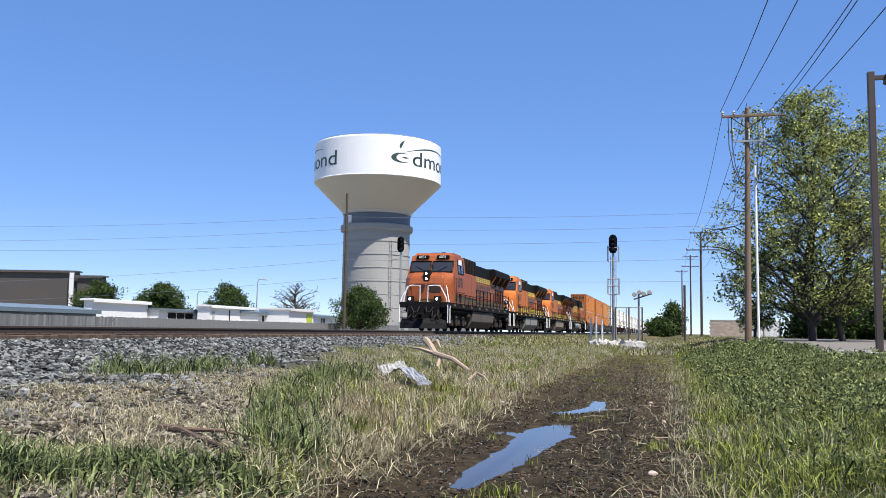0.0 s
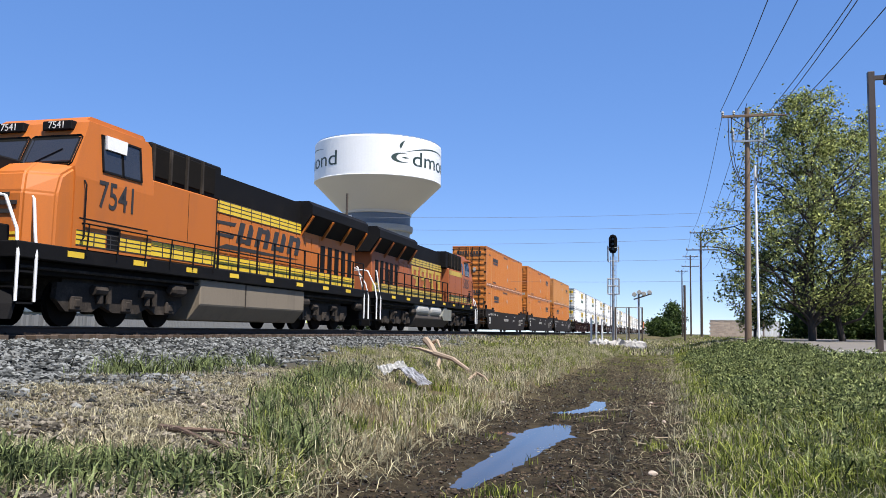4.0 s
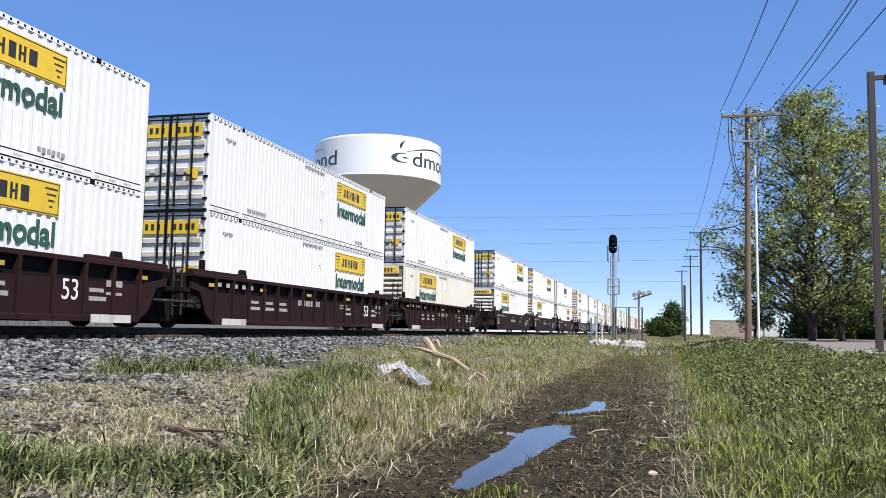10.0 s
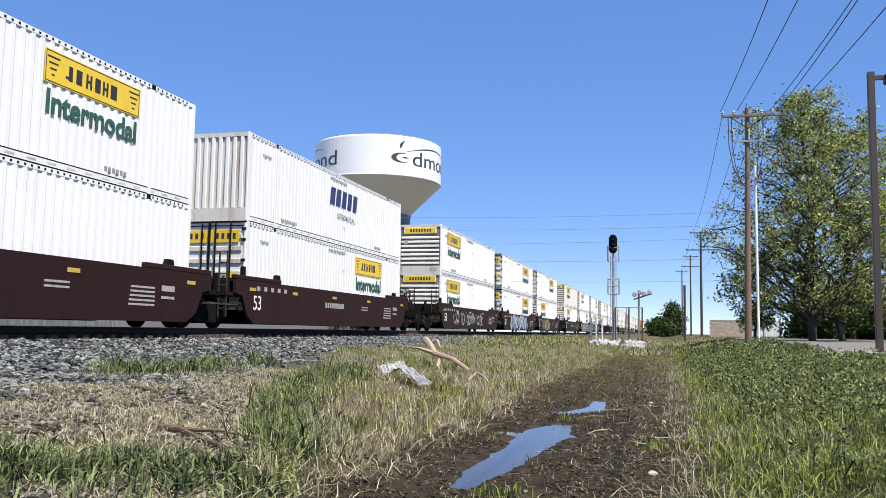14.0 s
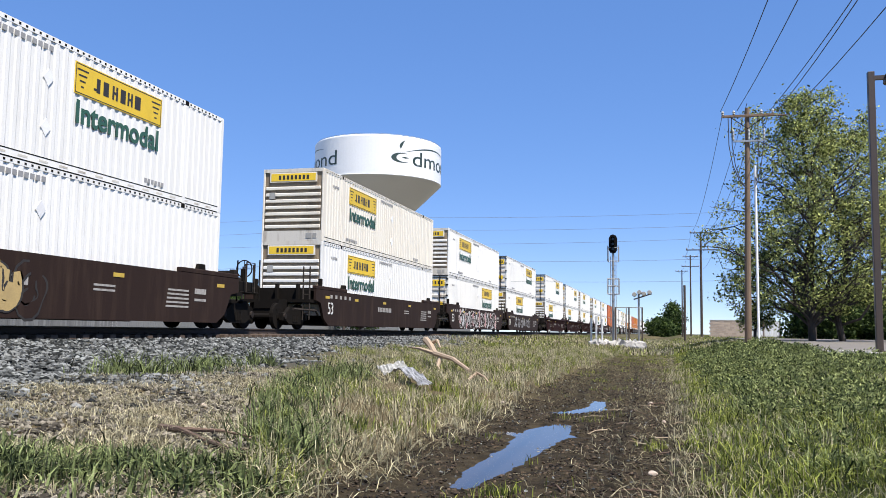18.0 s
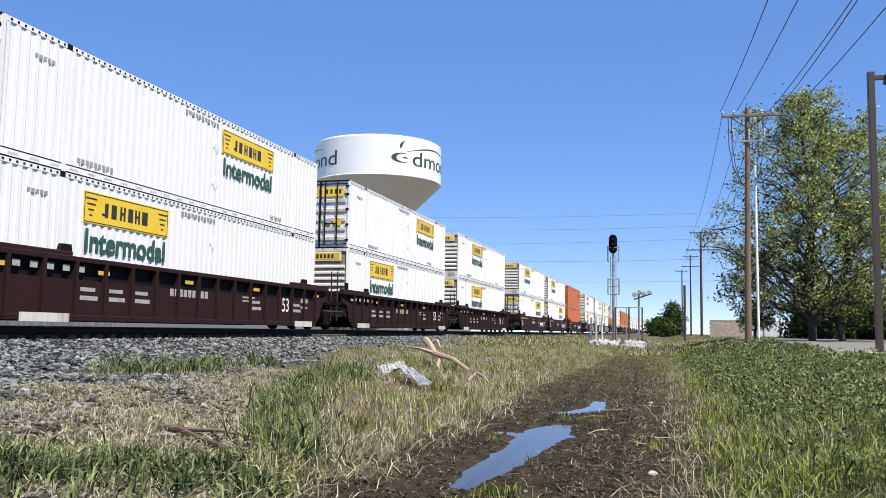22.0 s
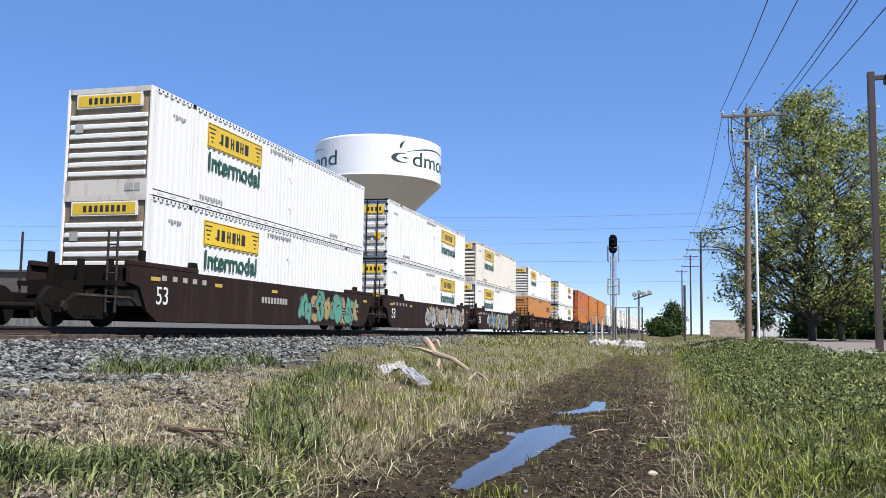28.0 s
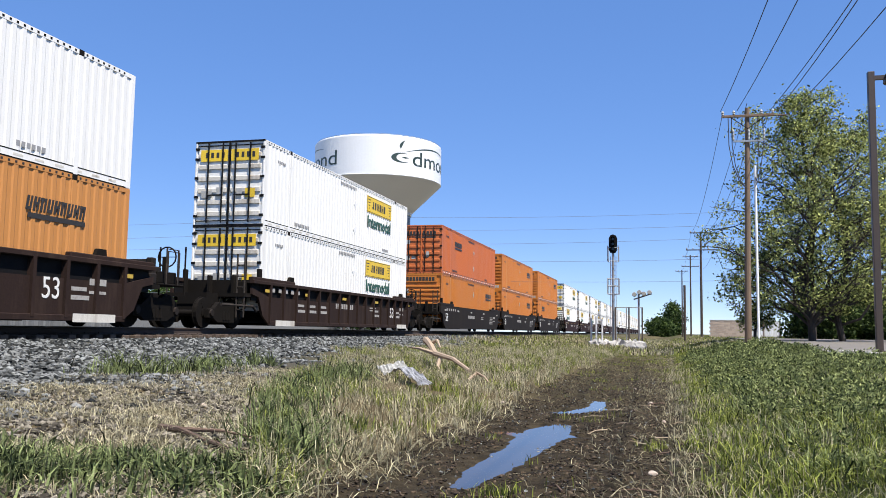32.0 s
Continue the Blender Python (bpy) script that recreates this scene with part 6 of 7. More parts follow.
def build_signal(x, y, z0, ztop, cage=True):
    g = thing("railway_signal", "black signal head on a silver mast" + (" with ladder cage" if cage else " beyond the track"), "railway signal", "signals", at=pose(x, y, z0))
    h = ztop - z0
    part("mast", tube(bmesh.new(), ((0, 0.1, 0), (0, 0.1, h - 0.3)), 0.085, 10), M["grey_steel"], g, "silver mast")
    signal_head(g, 0, h - 0.68, 0.95)
    part("base", boxes((-0.35, 0.35, -0.25, 0.45, -0.3, 0.15), bevel=0.03), M["concrete"], g)
    if cage:
        for zc, hw in ((h - 1.85, 0.36), (h - 4.1, 0.38)):
            for dz in (0, 0.55, 1.05) if zc < h - 3 else (0, 0.9):
                part("platform_rail", tube(bmesh.new(), [(-hw, -0.15, zc + dz), (hw, -0.15, zc + dz), (hw, 0.75, zc + dz), (-hw, 0.75, zc + dz), (-hw, -0.15, zc + dz)], 0.025, 5), M["grey_steel"], g)
            for xx in (-hw, hw):
                for yy in (-0.15, 0.75):
                    part("platform_post", tube(bmesh.new(), ((xx, yy, zc), (xx, yy, zc + 1.05)), 0.025, 5), M["grey_steel"], g)
        for s in (-0.18, 0.18):
            part("ladder_rail", tube(bmesh.new(), ((s, 0.35, 0.3), (s, 0.35, h - 1.5)), 0.025, 5), M["grey_steel"], g)
        for k in range(16):
            part("rung", shared("sig_rung", lambda: tube(bmesh.new(), ((-0.18, 0, 0), (0.18, 0, 0)), 0.014, 4), M["grey_steel"]), None, g).location = (0, 0.35, 0.5 + 0.34 * k)
    else:
        for zz in (h - 1.85, h - 1.2):
            part("bracket", tube(bmesh.new(), ((0, 0.1, zz), (-0.75, 0.1, zz - 0.1)), 0.03, 5), M["grey_steel"], g)
    return g


build_signal(-3.6, 59.1, 0.12, 7.85)
build_signal(-21.3, 66.8, 0.3, 8.8, False)


M["boulder"] = surface("pale_limestone", (0.40, 0.385, 0.36), 0.9, dirt=0.6, dirt_rgb=(0.15, 0.13, 0.11), scale=3, relief=0.5)


def build_signal_yard():
    r = thing("pipe_railing", "dark pipe railing round the signal base", "railing", at=pose(-3.5, 59.3, 0.15))
    for x in (0.05, 0.95, 1.82):
        part("post", tube(bmesh.new(), ((x, -0.3, -0.3), (x, -0.3, 2.7)), 0.05, 8), M["dark_pole"], r)
        part("post", tube(bmesh.new(), ((x - 0.25, 1.6, -0.3), (x - 0.25, 1.6, 2.7)), 0.04, 8), M["grey_steel"], r)
    part("rail", tube(bmesh.new(), ((0.05, -0.3, 2.68), (1.82, -0.3, 2.68)), 0.03, 6), M["grey_steel"], r)
    part("rail", tube(bmesh.new(), ((-0.2, 1.6, 1.6), (1.57, 1.6, 1.2)), 0.03, 6), M["grey_steel"], r)
    rng = random.Random(2)
    for k in range(16):
        bm = bmesh.new()
        bmesh.ops.create_icosphere(bm, subdivisions=2, radius=0.5)
        for v in bm.verts:
            v.co *= 1 + 0.7 * noise.noise(v.co * 2.6 + Vector((k, 0, 0)))
        bm.transform(Matrix.Diagonal((rng.uniform(0.5, 0.95), 0.7, rng.uniform(0.6, 0.95), 1)))
        solid("boulder", bm, M["boulder"], "pale limestone boulder at the signal base", "boulder", "boulders", at=pose(-4.7 + 0.2 * k + rng.uniform(-0.1, 0.1), 58.6 + rng.uniform(-0.4, 0.9), 0.22, 0, 0, rng.uniform(0, 90)))
    for x, h in ((-5.2, 2.0), (-4.85, 2.1), (-4.45, 1.9)):
        solid("marker_post", tube(bmesh.new(), ((0, 0, -0.2), (0, 0, h)), 0.07, 8), M["white_paint"], "pale upright marker post beside the signal", "post", "marker posts", at=pose(x, 60.5, 0.15))
    g = thing("crossing_signal", "grey crossing signal mast with paired lamps", "crossing signal", at=pose(-2.0, 62.0, 0.15))
    part("mast", tube(bmesh.new(), ((0, 0, -0.2), (0, 0, 3.9)), 0.07, 8), M["grey_steel"], g)
    part("arm", tube(bmesh.new(), ((-0.35, 0, 3.35), (0.9, 0, 3.75)), 0.05, 6), M["grey_steel"], g)
    for x, z in ((-0.3, 3.7), (0.05, 3.85), (0.35, 3.75), (0.75, 3.85)):
        part("lamp_hood", tube(bmesh.new(), ((x, -0.35, z), (x, 0.1, z)), [0.14, 0.17], 10), M["tank_grey"], g)


build_signal_yard()


# ---- car park side ----
def build_lamp():
    p = thing("parking_lamp", "dark bronze square parking lot lamp post on a concrete plinth", "lamp post", at=pose(5.73, 26.35, 0.38))
    part("plinth", boxes((-0.35, 0.35, -0.35, 0.35, -0.2, 0.3), bevel=0.02), M["concrete"], p)
    part("base_plate", boxes((-0.16, 0.16, -0.16, 0.16, 0.3, 0.34)), M["bronze"], p)
    part("post", boxes((-0.09, 0.09, -0.09, 0.09, 0.33, 8.34), bevel=0.01), M["bronze"], p)
    part("arm", boxes((0.08, 0.40, -0.05, 0.05, 8.10, 8.22)), M["bronze"], p)
    fx = part("fixture", boxes((0.38, 1.05, -0.32, 0.32, 8.00, 8.30), bevel=0.05), M["bronze"], p)
    part("diffuser", boxes((0.46, 0.97, -0.24, 0.24, 7.985, 8.005)), M["lens"], fx)


build_lamp()


def build_enclosure():
    g = thing("block_wall", "tan concrete block enclosure wall", "wall", at=pose(4.2, 90.2, 0.7))
    rng = random.Random(9)
    blk = mesh_of("block", boxes((0.006, 0.394, 0.0, 0.2, 0.006, 0.194), bevel=0.006), M["tan_block"])
    for row in range(9):
        for k in range(9):
            b = part("block", blk, None, g)
            b.location = (0.4 * k - (0.2 if row % 2 else 0), rng.uniform(-0.006, 0.006), 0.2 * row)
    part("mortar_core", boxes((-0.1, 3.5, 0.02, 0.17, -0.3, 1.79)), M["concrete"], g)
    part("coping", boxes((-0.15, 3.55, -0.03, 0.23, 1.8, 1.88), bevel=0.01), M["concrete"], g)
    w = thing("enclosure_gate", "cream wooden double gate of the refuse enclosure", "gate", at=pose(7.75, 90.9, 0.7))
    for k in range(14):
        part("board", shared("gate_board", lambda: boxes((0.0, 0.2, 0, 0.03, 0.08, 1.85), bevel=0.006), M["white_wall"]), None, w).location = (0.215 * k, 0, 0)
    for x in (-0.06, 1.45, 2.98):
        part("post", boxes((x, x + 0.1, -0.04, 0.1, -0.3, 2.0)), M["wood_pole"], w)
    for z in (0.3, 1.6):
        part("ledge", boxes((0, 3.0, 0.03, 0.08, z, z + 0.1)), M["wood_pole"], w)
    part("hasp", boxes((1.2, 1.6, -0.03, 0.0, 1.2, 1.55)), M["iron"], w)


build_enclosure()
solid("parking_lot", prism(bmesh.new(), [(30.0, 0.2), (30.0, 0.58), (52.0, 0.80), (76.0, 0.86), (76.0, 0.2)], 4.9, 60), M["lot_paving"], "worn grey parking lot", "pavement", kind="structure")
solid("kerb", boxes((4.8, 60, 29.80, 29.99, 0.2, 0.66), bevel=0.02), M["concrete"], "pale concrete kerb of the parking lot", "kerb", kind="structure")


# ---- trees ----
def leaf_cloud(name, centres, count, spread, size, material, seed, bulge=None):
    r = np.random.RandomState(seed)
    c = np.array([tuple(q) for q in centres])
    base = c[r.randint(0, len(c), count)] + r.normal(0, spread, (count, 3))
    if bulge is not None:
        base = base[bulge(base)]
    n = len(base)
    a = r.normal(size=(n, 3))
    a /= np.linalg.norm(a, axis=1)[:, None]
    b = np.cross(a, r.normal(size=(n, 3)))
    b /= np.linalg.norm(b, axis=1)[:, None]
    nn = np.cross(a, b)
    s = size * r.uniform(0.6, 1.4, n)[:, None]
    v = np.stack([base - a * s, base + b * s * 0.55 + nn * s * 0.15, base + a * s, base - b * s * 0.55 + nn * s * 0.15], 1).reshape(-1, 3)
    f = np.arange(4 * n).reshape(-1, 4)
    return raw_mesh(name, v, f, material)


def broad_tree(x, y, z, h, profile, seed, label, branches, leaves, size, material, trunk=0.26, low=0.12, leaf_spread=0.28, rise=0.45):
    """A tree whose limbs reach to an outline: profile gives (height share, reach in metres)."""
    rng = random.Random(seed)
    t = thing("tree", label, "tree", "trees", at=pose(x, y, z))
    hs, rs = [q[0] for q in profile], [q[1] for q in profile]
    lead = [Vector((0.35 * math.sin(k * 1.3 + seed), 0.3 * math.cos(k * 1.7 + seed), h * k / 8)) for k in range(9)]
    lead[0] = Vector((0, 0, -0.3))
    bm = tube(bmesh.new(), lead, [trunk * (1.25 - 0.14 * k) for k in range(9)], 9)
    part("trunk", bm, M["bark"], t)
    tips = []
    for k in range(branches):
        f = low + (0.97 - low) * ((k + rng.uniform(0, 0.8)) / branches) ** 1.35
        a = k * 2.39996 + rng.uniform(-0.4, 0.4)
        reach = float(np.interp(min(1, f + 0.1), hs, rs)) * rng.uniform(0.72, 1.12)
        base = lead[0].lerp(lead[-1], f)
        j = min(7, int(f * 8))
        base = lead[j].lerp(lead[j + 1], f * 8 - j)
        pts = [base]
        for i in range(1, 6):
            u = i / 5
            pts.append(base + Vector((math.cos(a) * reach * u, math.sin(a) * reach * u, rise * reach * u * (1.25 - 0.5 * u))) + Vector((rng.uniform(-1, 1), rng.uniform(-1, 1), rng.uniform(-1, 1))) * 0.07 * reach)
        r0 = trunk * (0.56 - 0.36 * f)
        bm = tube(bmesh.new(), pts, [max(0.012, r0 * (1 - 0.85 * i / 5)) for i in range(6)], 6, caps=False)
        for i in range(8):
            u = rng.uniform(0.25, 1.0)
            q = pts[int(u * 4.99)].lerp(pts[int(u * 4.99) + 1], u * 5 % 1)
            way = Vector((rng.uniform(-1, 1), rng.uniform(-1, 1), rng.uniform(-0.4, 0.9))).normalized() * reach * rng.uniform(0.18, 0.42)
            mid = q + way * 0.5 + Vector((0, 0, rng.uniform(-0.1, 0.2)))
            tube(bm, (q, mid, q + way), [max(0.02, r0 * 0.3), max(0.014, r0 * 0.2), 0.008], 4, caps=False)
            tips += [q + way, q + way * 0.75, mid, q + way * 1.05]
        part("limb", bm, M["bark"], t)
    if leaves:
        part("crown", leaf_cloud("crown", tips, leaves, leaf_spread, size, M[material], seed), None, t)
    return t


WIDE = [(0, 4.4), (0.15, 5.7), (0.35, 5.9), (0.55, 5.4), (0.8, 4.3), (1.0, 1.8)]
broad_tree(8.15, 53.8, 0.78, 14.5, WIDE, 21, "tall broad tree in thin spring leaf beside the parking lot", 62, 25000, 0.088, "leaf_spring", 0.18, 0.06, 0.22, 0.66)
broad_tree(10.15, 55.6, 0.78, 12.6, WIDE, 22, "tall dense tree in yellow-green spring leaf", 44, 18000, 0.088, "leaf_spring", 0.17, 0.08, 0.22, 0.66)
broad_tree(15.2, 58.5, 0.80, 11.4, WIDE, 23, "tall tree in yellow-green leaf further into the lot", 40, 16000, 0.09, "leaf_spring", 0.24, 0.10, 0.22, 0.85)
broad_tree(5.35, 58.0, 0.72, 5.7, [(0, 0.8), (0.3, 1.6), (0.7, 2.0), (1.0, 0.9)], 24, "small low-branched tree in thin spring leaf beside the pole", 26, 5500, 0.088, "leaf_spring", 0.09, 0.10, 0.2, 0.6)
BUSH = [(0, 1.6), (0.4, 1.9), (0.8, 1.2), (1.0, 0.4)]
for k, (x, y) in enumerate(((11.8, 80.0), (13.6, 77.5), (15.6, 79.5), (17.5, 77.0), (19.5, 79.0), (21.6, 78.0), (24.0, 80.0), (26.5, 79.0), (29.5, 81.0))):
    broad_tree(x, y, 0.75, 3.6 + 0.6 * (k % 3), BUSH, 60 + k, "dark evergreen shrub at the edge of the lot", 12, 7000, 0.17, "leaf_dark", 0.08, 0.02, 0.4)
for k, (x, y) in enumerate(((62.0, 190.0), (72.0, 200.0), (84.0, 195.0), (40.0, 205.0), (50.0, 198.0), (98.0, 205.0))):
    broad_tree(x, y, 0.6, 9.0 + 2 * (k % 2), [(0, 4.5), (0.3, 6.0), (0.7, 5.0), (1.0, 1.5)], 80 + k, "dark tree in the distance beyond the lot", 14, 6000, 0.42, "leaf_dark", 0.3, 0.03, 1.0)


# ---- beyond the track ----
ROUND = [(0, 2.6), (0.25, 4.0), (0.5, 4.2), (0.8, 2.8), (1.0, 1.2)]
for x, y, h, s in ((-90.0, 121.0, 9.0, 31), (-80.0, 123.5, 8.8, 32), (-84.5, 126.0, 6.6, 38), (-69.8, 126.5, 8.8, 33), (-45.0, 122.5, 8.2, 34)):
    broad_tree(x, y, 0.0, h - 1.2, ROUND, s, "round dark green tree behind the low buildings", 34, 15000, 0.16, "leaf_dark", 0.2, 0.12, 0.36)
broad_tree(-59.0, 129.0, 0.0, 8.2, ROUND, 35, "bare grey winter tree behind the low buildings", 46, 150, 0.12, "leaf_dark", 0.3, 0.2, 0.3, 0.8)
for x, y, h, s in ((-2.6, 300.0, 6.0, 36), (1.6, 320.0, 12.5, 37)):
    broad_tree(x, y, 0.2, h - 1.5, ROUND, s, "dark distant tree beside the line", 26, 7000, 0.4, "leaf_dark", 0.3, 0.05, 0.9)


def build_hall(name, x0, y0, x1, y1, h, wall, roof, label, depth=18.0, openings=(), pitch=0.5):
    """A long low building whose front runs from (x0, y0) to (x1, y1)."""
    a = math.atan2(y1 - y0, x1 - x0)
    L = math.hypot(x1 - x0, y1 - y0)
    b = thing(name, label, "building", at=pose(x0, y0, 0, 0, 0, math.degrees(a)))
    part("wall", boxes((0, L, 0, depth, -0.2, h)), M[wall], b)
    part("roof", prism(bmesh.new(), [(-0.4, h), (depth + 0.4, h), (depth + 0.4, h + 0.18), (depth / 2, h + 0.18 + pitch), (-0.4, h + 0.18)], -0.3, L + 0.3), M[roof], b)
    part("fascia", boxes((-0.3, L + 0.3, -0.45, -0.38, h - 0.2, h + 0.2)), M[roof], b)
    for u0, u1, z0, z1, mt in openings:
        w = part("window", boxes((u0, u1, -0.06, -0.02, z0, z1)), M[mt], b)
        if u1 - u0 > 1.5 and mt == "black":
            part("mullion", boxes(*[(u0 + (u1 - u0) * k / 3 - 0.04, u0 + (u1 - u0) * k / 3 + 0.04, -0.09, -0.05, z0, z1) for k in range(4)]), M["white_paint"], w)
    return b


build_hall("warehouse", -140, 118.0, -101.2, 128.4, 10.4, "brown_wall", "brown_wall", "tall dark brown metal-clad warehouse", 2.5, pitch=0.1)
build_hall("warehouse", -100.6, 128.6, -96.5, 129.6, 9.6, "brown_wall", "brown_wall", "dark brown metal-clad warehouse extension", 2, pitch=0.1)
solid("downpipe", boxes((-0.35, 0.35, -0.3, 0.0, 0, 10.2)), M["white_wall"], "white corner column of the warehouse", "column", at=pose(-101.2, 127.9, 0, 0, 0, 15))
build_hall("shed", -67.5, 89.2, -67.5, 100.6, 4.1, "white_wall", "white_wall", "plain white metal shed", 1.2, pitch=0.1)
build_hall("low_building", -66.0, 100.9, -66.0, 118.0, 3.3, "white_wall", "blue_roof", "low white building with dark windows", 10, [(2.0, 8.5, 2.1, 2.95, "black"), (10.5, 12.0, 2.1, 2.95, "black")], 0.2)
build_hall("low_building", -60.0, 118.0, -60.0, 152.0, 3.2, "white_wall", "blue_roof", "long low white building with dark windows", 14,
           [(1.2, 1.8, 2.0, 2.9, "black"), (2.6, 7.0, 2.0, 2.9, "black"), (9.5, 12.0, 2.0, 2.9, "black"), (13.5, 15.5, 0.7, 2.2, "black"), (16.5, 19.5, 2.0, 2.9, "black"), (24.0, 26.0, 2.0, 2.9, "black")], 0.6)
build_hall("kiosk", -63.0, 109.0, -63.0, 122.5, 4.0, "white_wall", "white_wall", "small white building with flat roof", 2, [(0.6, 1.2, 1.8, 3.3, "tank_grey"), (5.4, 5.7, 1.5, 3.6, "black"), (10.2, 10.5, 1.5, 3.6, "black")], pitch=0.1)
build_hall("kiosk", -56.0, 120.2, -56.0, 129.5, 3.9, "white_wall", "white_wall", "small white building with a yellow-green sign", 5, [(6.5, 8.6, 1.8, 3.4, "sign_green")], pitch=0.1)
build_hall("canopy_shed", -60.0, 50.0, -60.0, 80.0, 2.5, "blue_roof", "blue_roof", "long blue-grey metal canopy shed", 8, [(8, 12, 0.8, 2.2, "slate"), (15, 19, 0.8, 2.2, "slate"), (22, 28, 0.8, 2.2, "slate")], 0.5)


def build_board_fence():
    f = thing("board_fence", "weathered grey board fence beyond the railway", "fence", kind="structure", at=pose(-50, 0, 0))
    rng = random.Random(6)
    board = mesh_of("board", boxes((0, 0.02, 0, 0.27, 0.02, 1.9)), M["fence_wood"])
    for k in range(70):
        b = part("board", board, None, f)
        b.location = (rng.uniform(-0.02, 0.02), 50 + 0.285 * k, rng.uniform(-0.06, 0.03))
    bm = bmesh.new()
    for k in range(520):
        box(bm, 0, 0.02, 69.95 + 0.285 * k, 70.22 + 0.285 * k, 0.0, 1.9 + rng.uniform(-0.05, 0.03))
    for k in range(60):
        box(bm, 0, 0.02, 49.7 - 0.285 * k, 49.97 - 0.285 * k, 0.0, 1.9)
    tagged(part("far_boards", bm, M["fence_wood"], f), kind="stuff")
    for z in (0.4, 1.5):
        part("fence_rail", boxes((-0.07, -0.025, 32, 218, z, z + 0.09)), M["fence_wood"], f)


build_board_fence()
for x, y, h in ((-66.5, 130.0, 9.2), (-70.5, 118.0, 6.6)):
    p = thing("street_light", "thin grey street light behind the buildings", "street light", "street lights", at=pose(x, y, 0))
    part("post", tube(bmesh.new(), ((0, 0, 0), (0, 0, h - 0.6)), [0.12, 0.08], 8), M["grey_steel"], p)
    part("lamp_arm", tube(bmesh.new(), [(0, 0, h - 0.6), (0.2, 0, h - 0.1), (0.8, 0, h), (1.4, 0, h - 0.1)], 0.06, 6), M["grey_steel"], p)
    part("lamp_head", boxes((1.1, 1.9, -0.18, 0.18, h - 0.2, h - 0.05), bevel=0.04), M["grey_steel"], p)


# ---- ballast, grass and litter ----
def scatter(n, x0, x1, y0, y1, seed, power=1.0):
    """Places denser near y0."""
    r = np.random.RandomState(seed)
    return r.uniform(x0, x1, n), y0 + (y1 - y0) * r.uniform(0, 1, n) ** power, r


ICO = bmesh.new()
bmesh.ops.create_icosphere(ICO, subdivisions=1, radius=1.0)
ICO_V = np.array([tuple(v.co) for v in ICO.verts])
ICO_F = np.array([[v.index for v in f.verts] for f in ICO.faces])
ICO.free()


def stones(name, n, area, size, seed, label, power=1.0, keep=None, mat="stone"):
    x, y, r = scatter(n, *area, seed, power)
    if keep is not None:
        k = keep(x, y, r)
        x, y = x[k], y[k]
    n = len(x)
    z = ground_z(x, y)
    s = size * r.uniform(0.5, 1.3, n)
    rot = r.uniform(0, math.tau, n)
    jig = 1 + r.uniform(-0.5, 0.5, (n, 12))
    v = ICO_V[None] * jig[..., None] * s[:, None, None] * np.stack([r.uniform(0.7, 1.3, n), r.uniform(0.7, 1.3, n), r.uniform(0.5, 0.9, n)], -1)[:, None]
    cx, sx = np.cos(rot)[:, None], np.sin(rot)[:, None]
    w = np.stack([v[..., 0] * cx - v[..., 1] * sx, v[..., 0] * sx + v[..., 1] * cx, v[..., 2]], -1) + np.stack([x, y, z + s * 0.25], -1)[:, None]
    f = (ICO_F[None] + (12 * np.arange(n))[:, None, None]).reshape(-1, 3)
    ob = new(name, raw_mesh(name, w.reshape(-1, 3), f, M[mat]))
    return tagged(ob, label, "gravel", kind="stuff")


def patch(x, y, s, seed):
    return wobble(x, y, s, seed) * 0.5 + 0.5


def strip_edge(y):
    """How far from the dirt track the tall grass reaches."""
    return np.interp(y, [4, 5.6, 6.5, 9, 13, 18, 25, 60], [-2.2, -2.7, -3.6, -4.4, -6.0, -7.6, -10.0, -11.6])


def on_shoulder(x, y, r):
    edge = -7.7 - np.clip((y - 12) / 12, 0, 1) * 2.3 + 0.7 * wobble(x, y, 1.2, 0.9)
    return r.uniform(0, 1, len(x)) < np.clip((edge - x) / 0.8 + 0.5, 0.05, 1)


stones("ballast", 62000, (-12.95, -5.5, 6.0, 60.0), 0.047, 1, "grey crushed stone ballast on the track shoulder", 1.5, on_shoulder)
stones("ballast_crown", 16000, (-16.4, -12.9, 6.0, 70.0), 0.045, 2, "grey crushed stone ballast between the ties", 1.4)
stones("slope_stones", 24000, (-8.2, -2.6, 4.0, 15.0), 0.026, 4, "small broken stones over the straw slope", 1.2, lambda x, y, r: (x < strip_edge(y) + 0.5) & (patch(x, y, 0.9, 2.2) < 0.75), mat="slope_stone")
stones("mud_clods", 22000, (-2.4, 0.45, 4.3, 38.0), 0.013, 6, "crumbs and clods of mud on the dirt track", 1.7, lambda x, y, r: (patch(x, y, 0.5, 1.2) > 0.3) & (ground_z(x, y) > WATER_Z + 0.012), mat="clod")
stones("track_pebbles", 900, (-2.3, 0.4, 4.5, 22.0), 0.012, 3, "small pale stones on the muddy dirt track", 1.6, mat="stone")


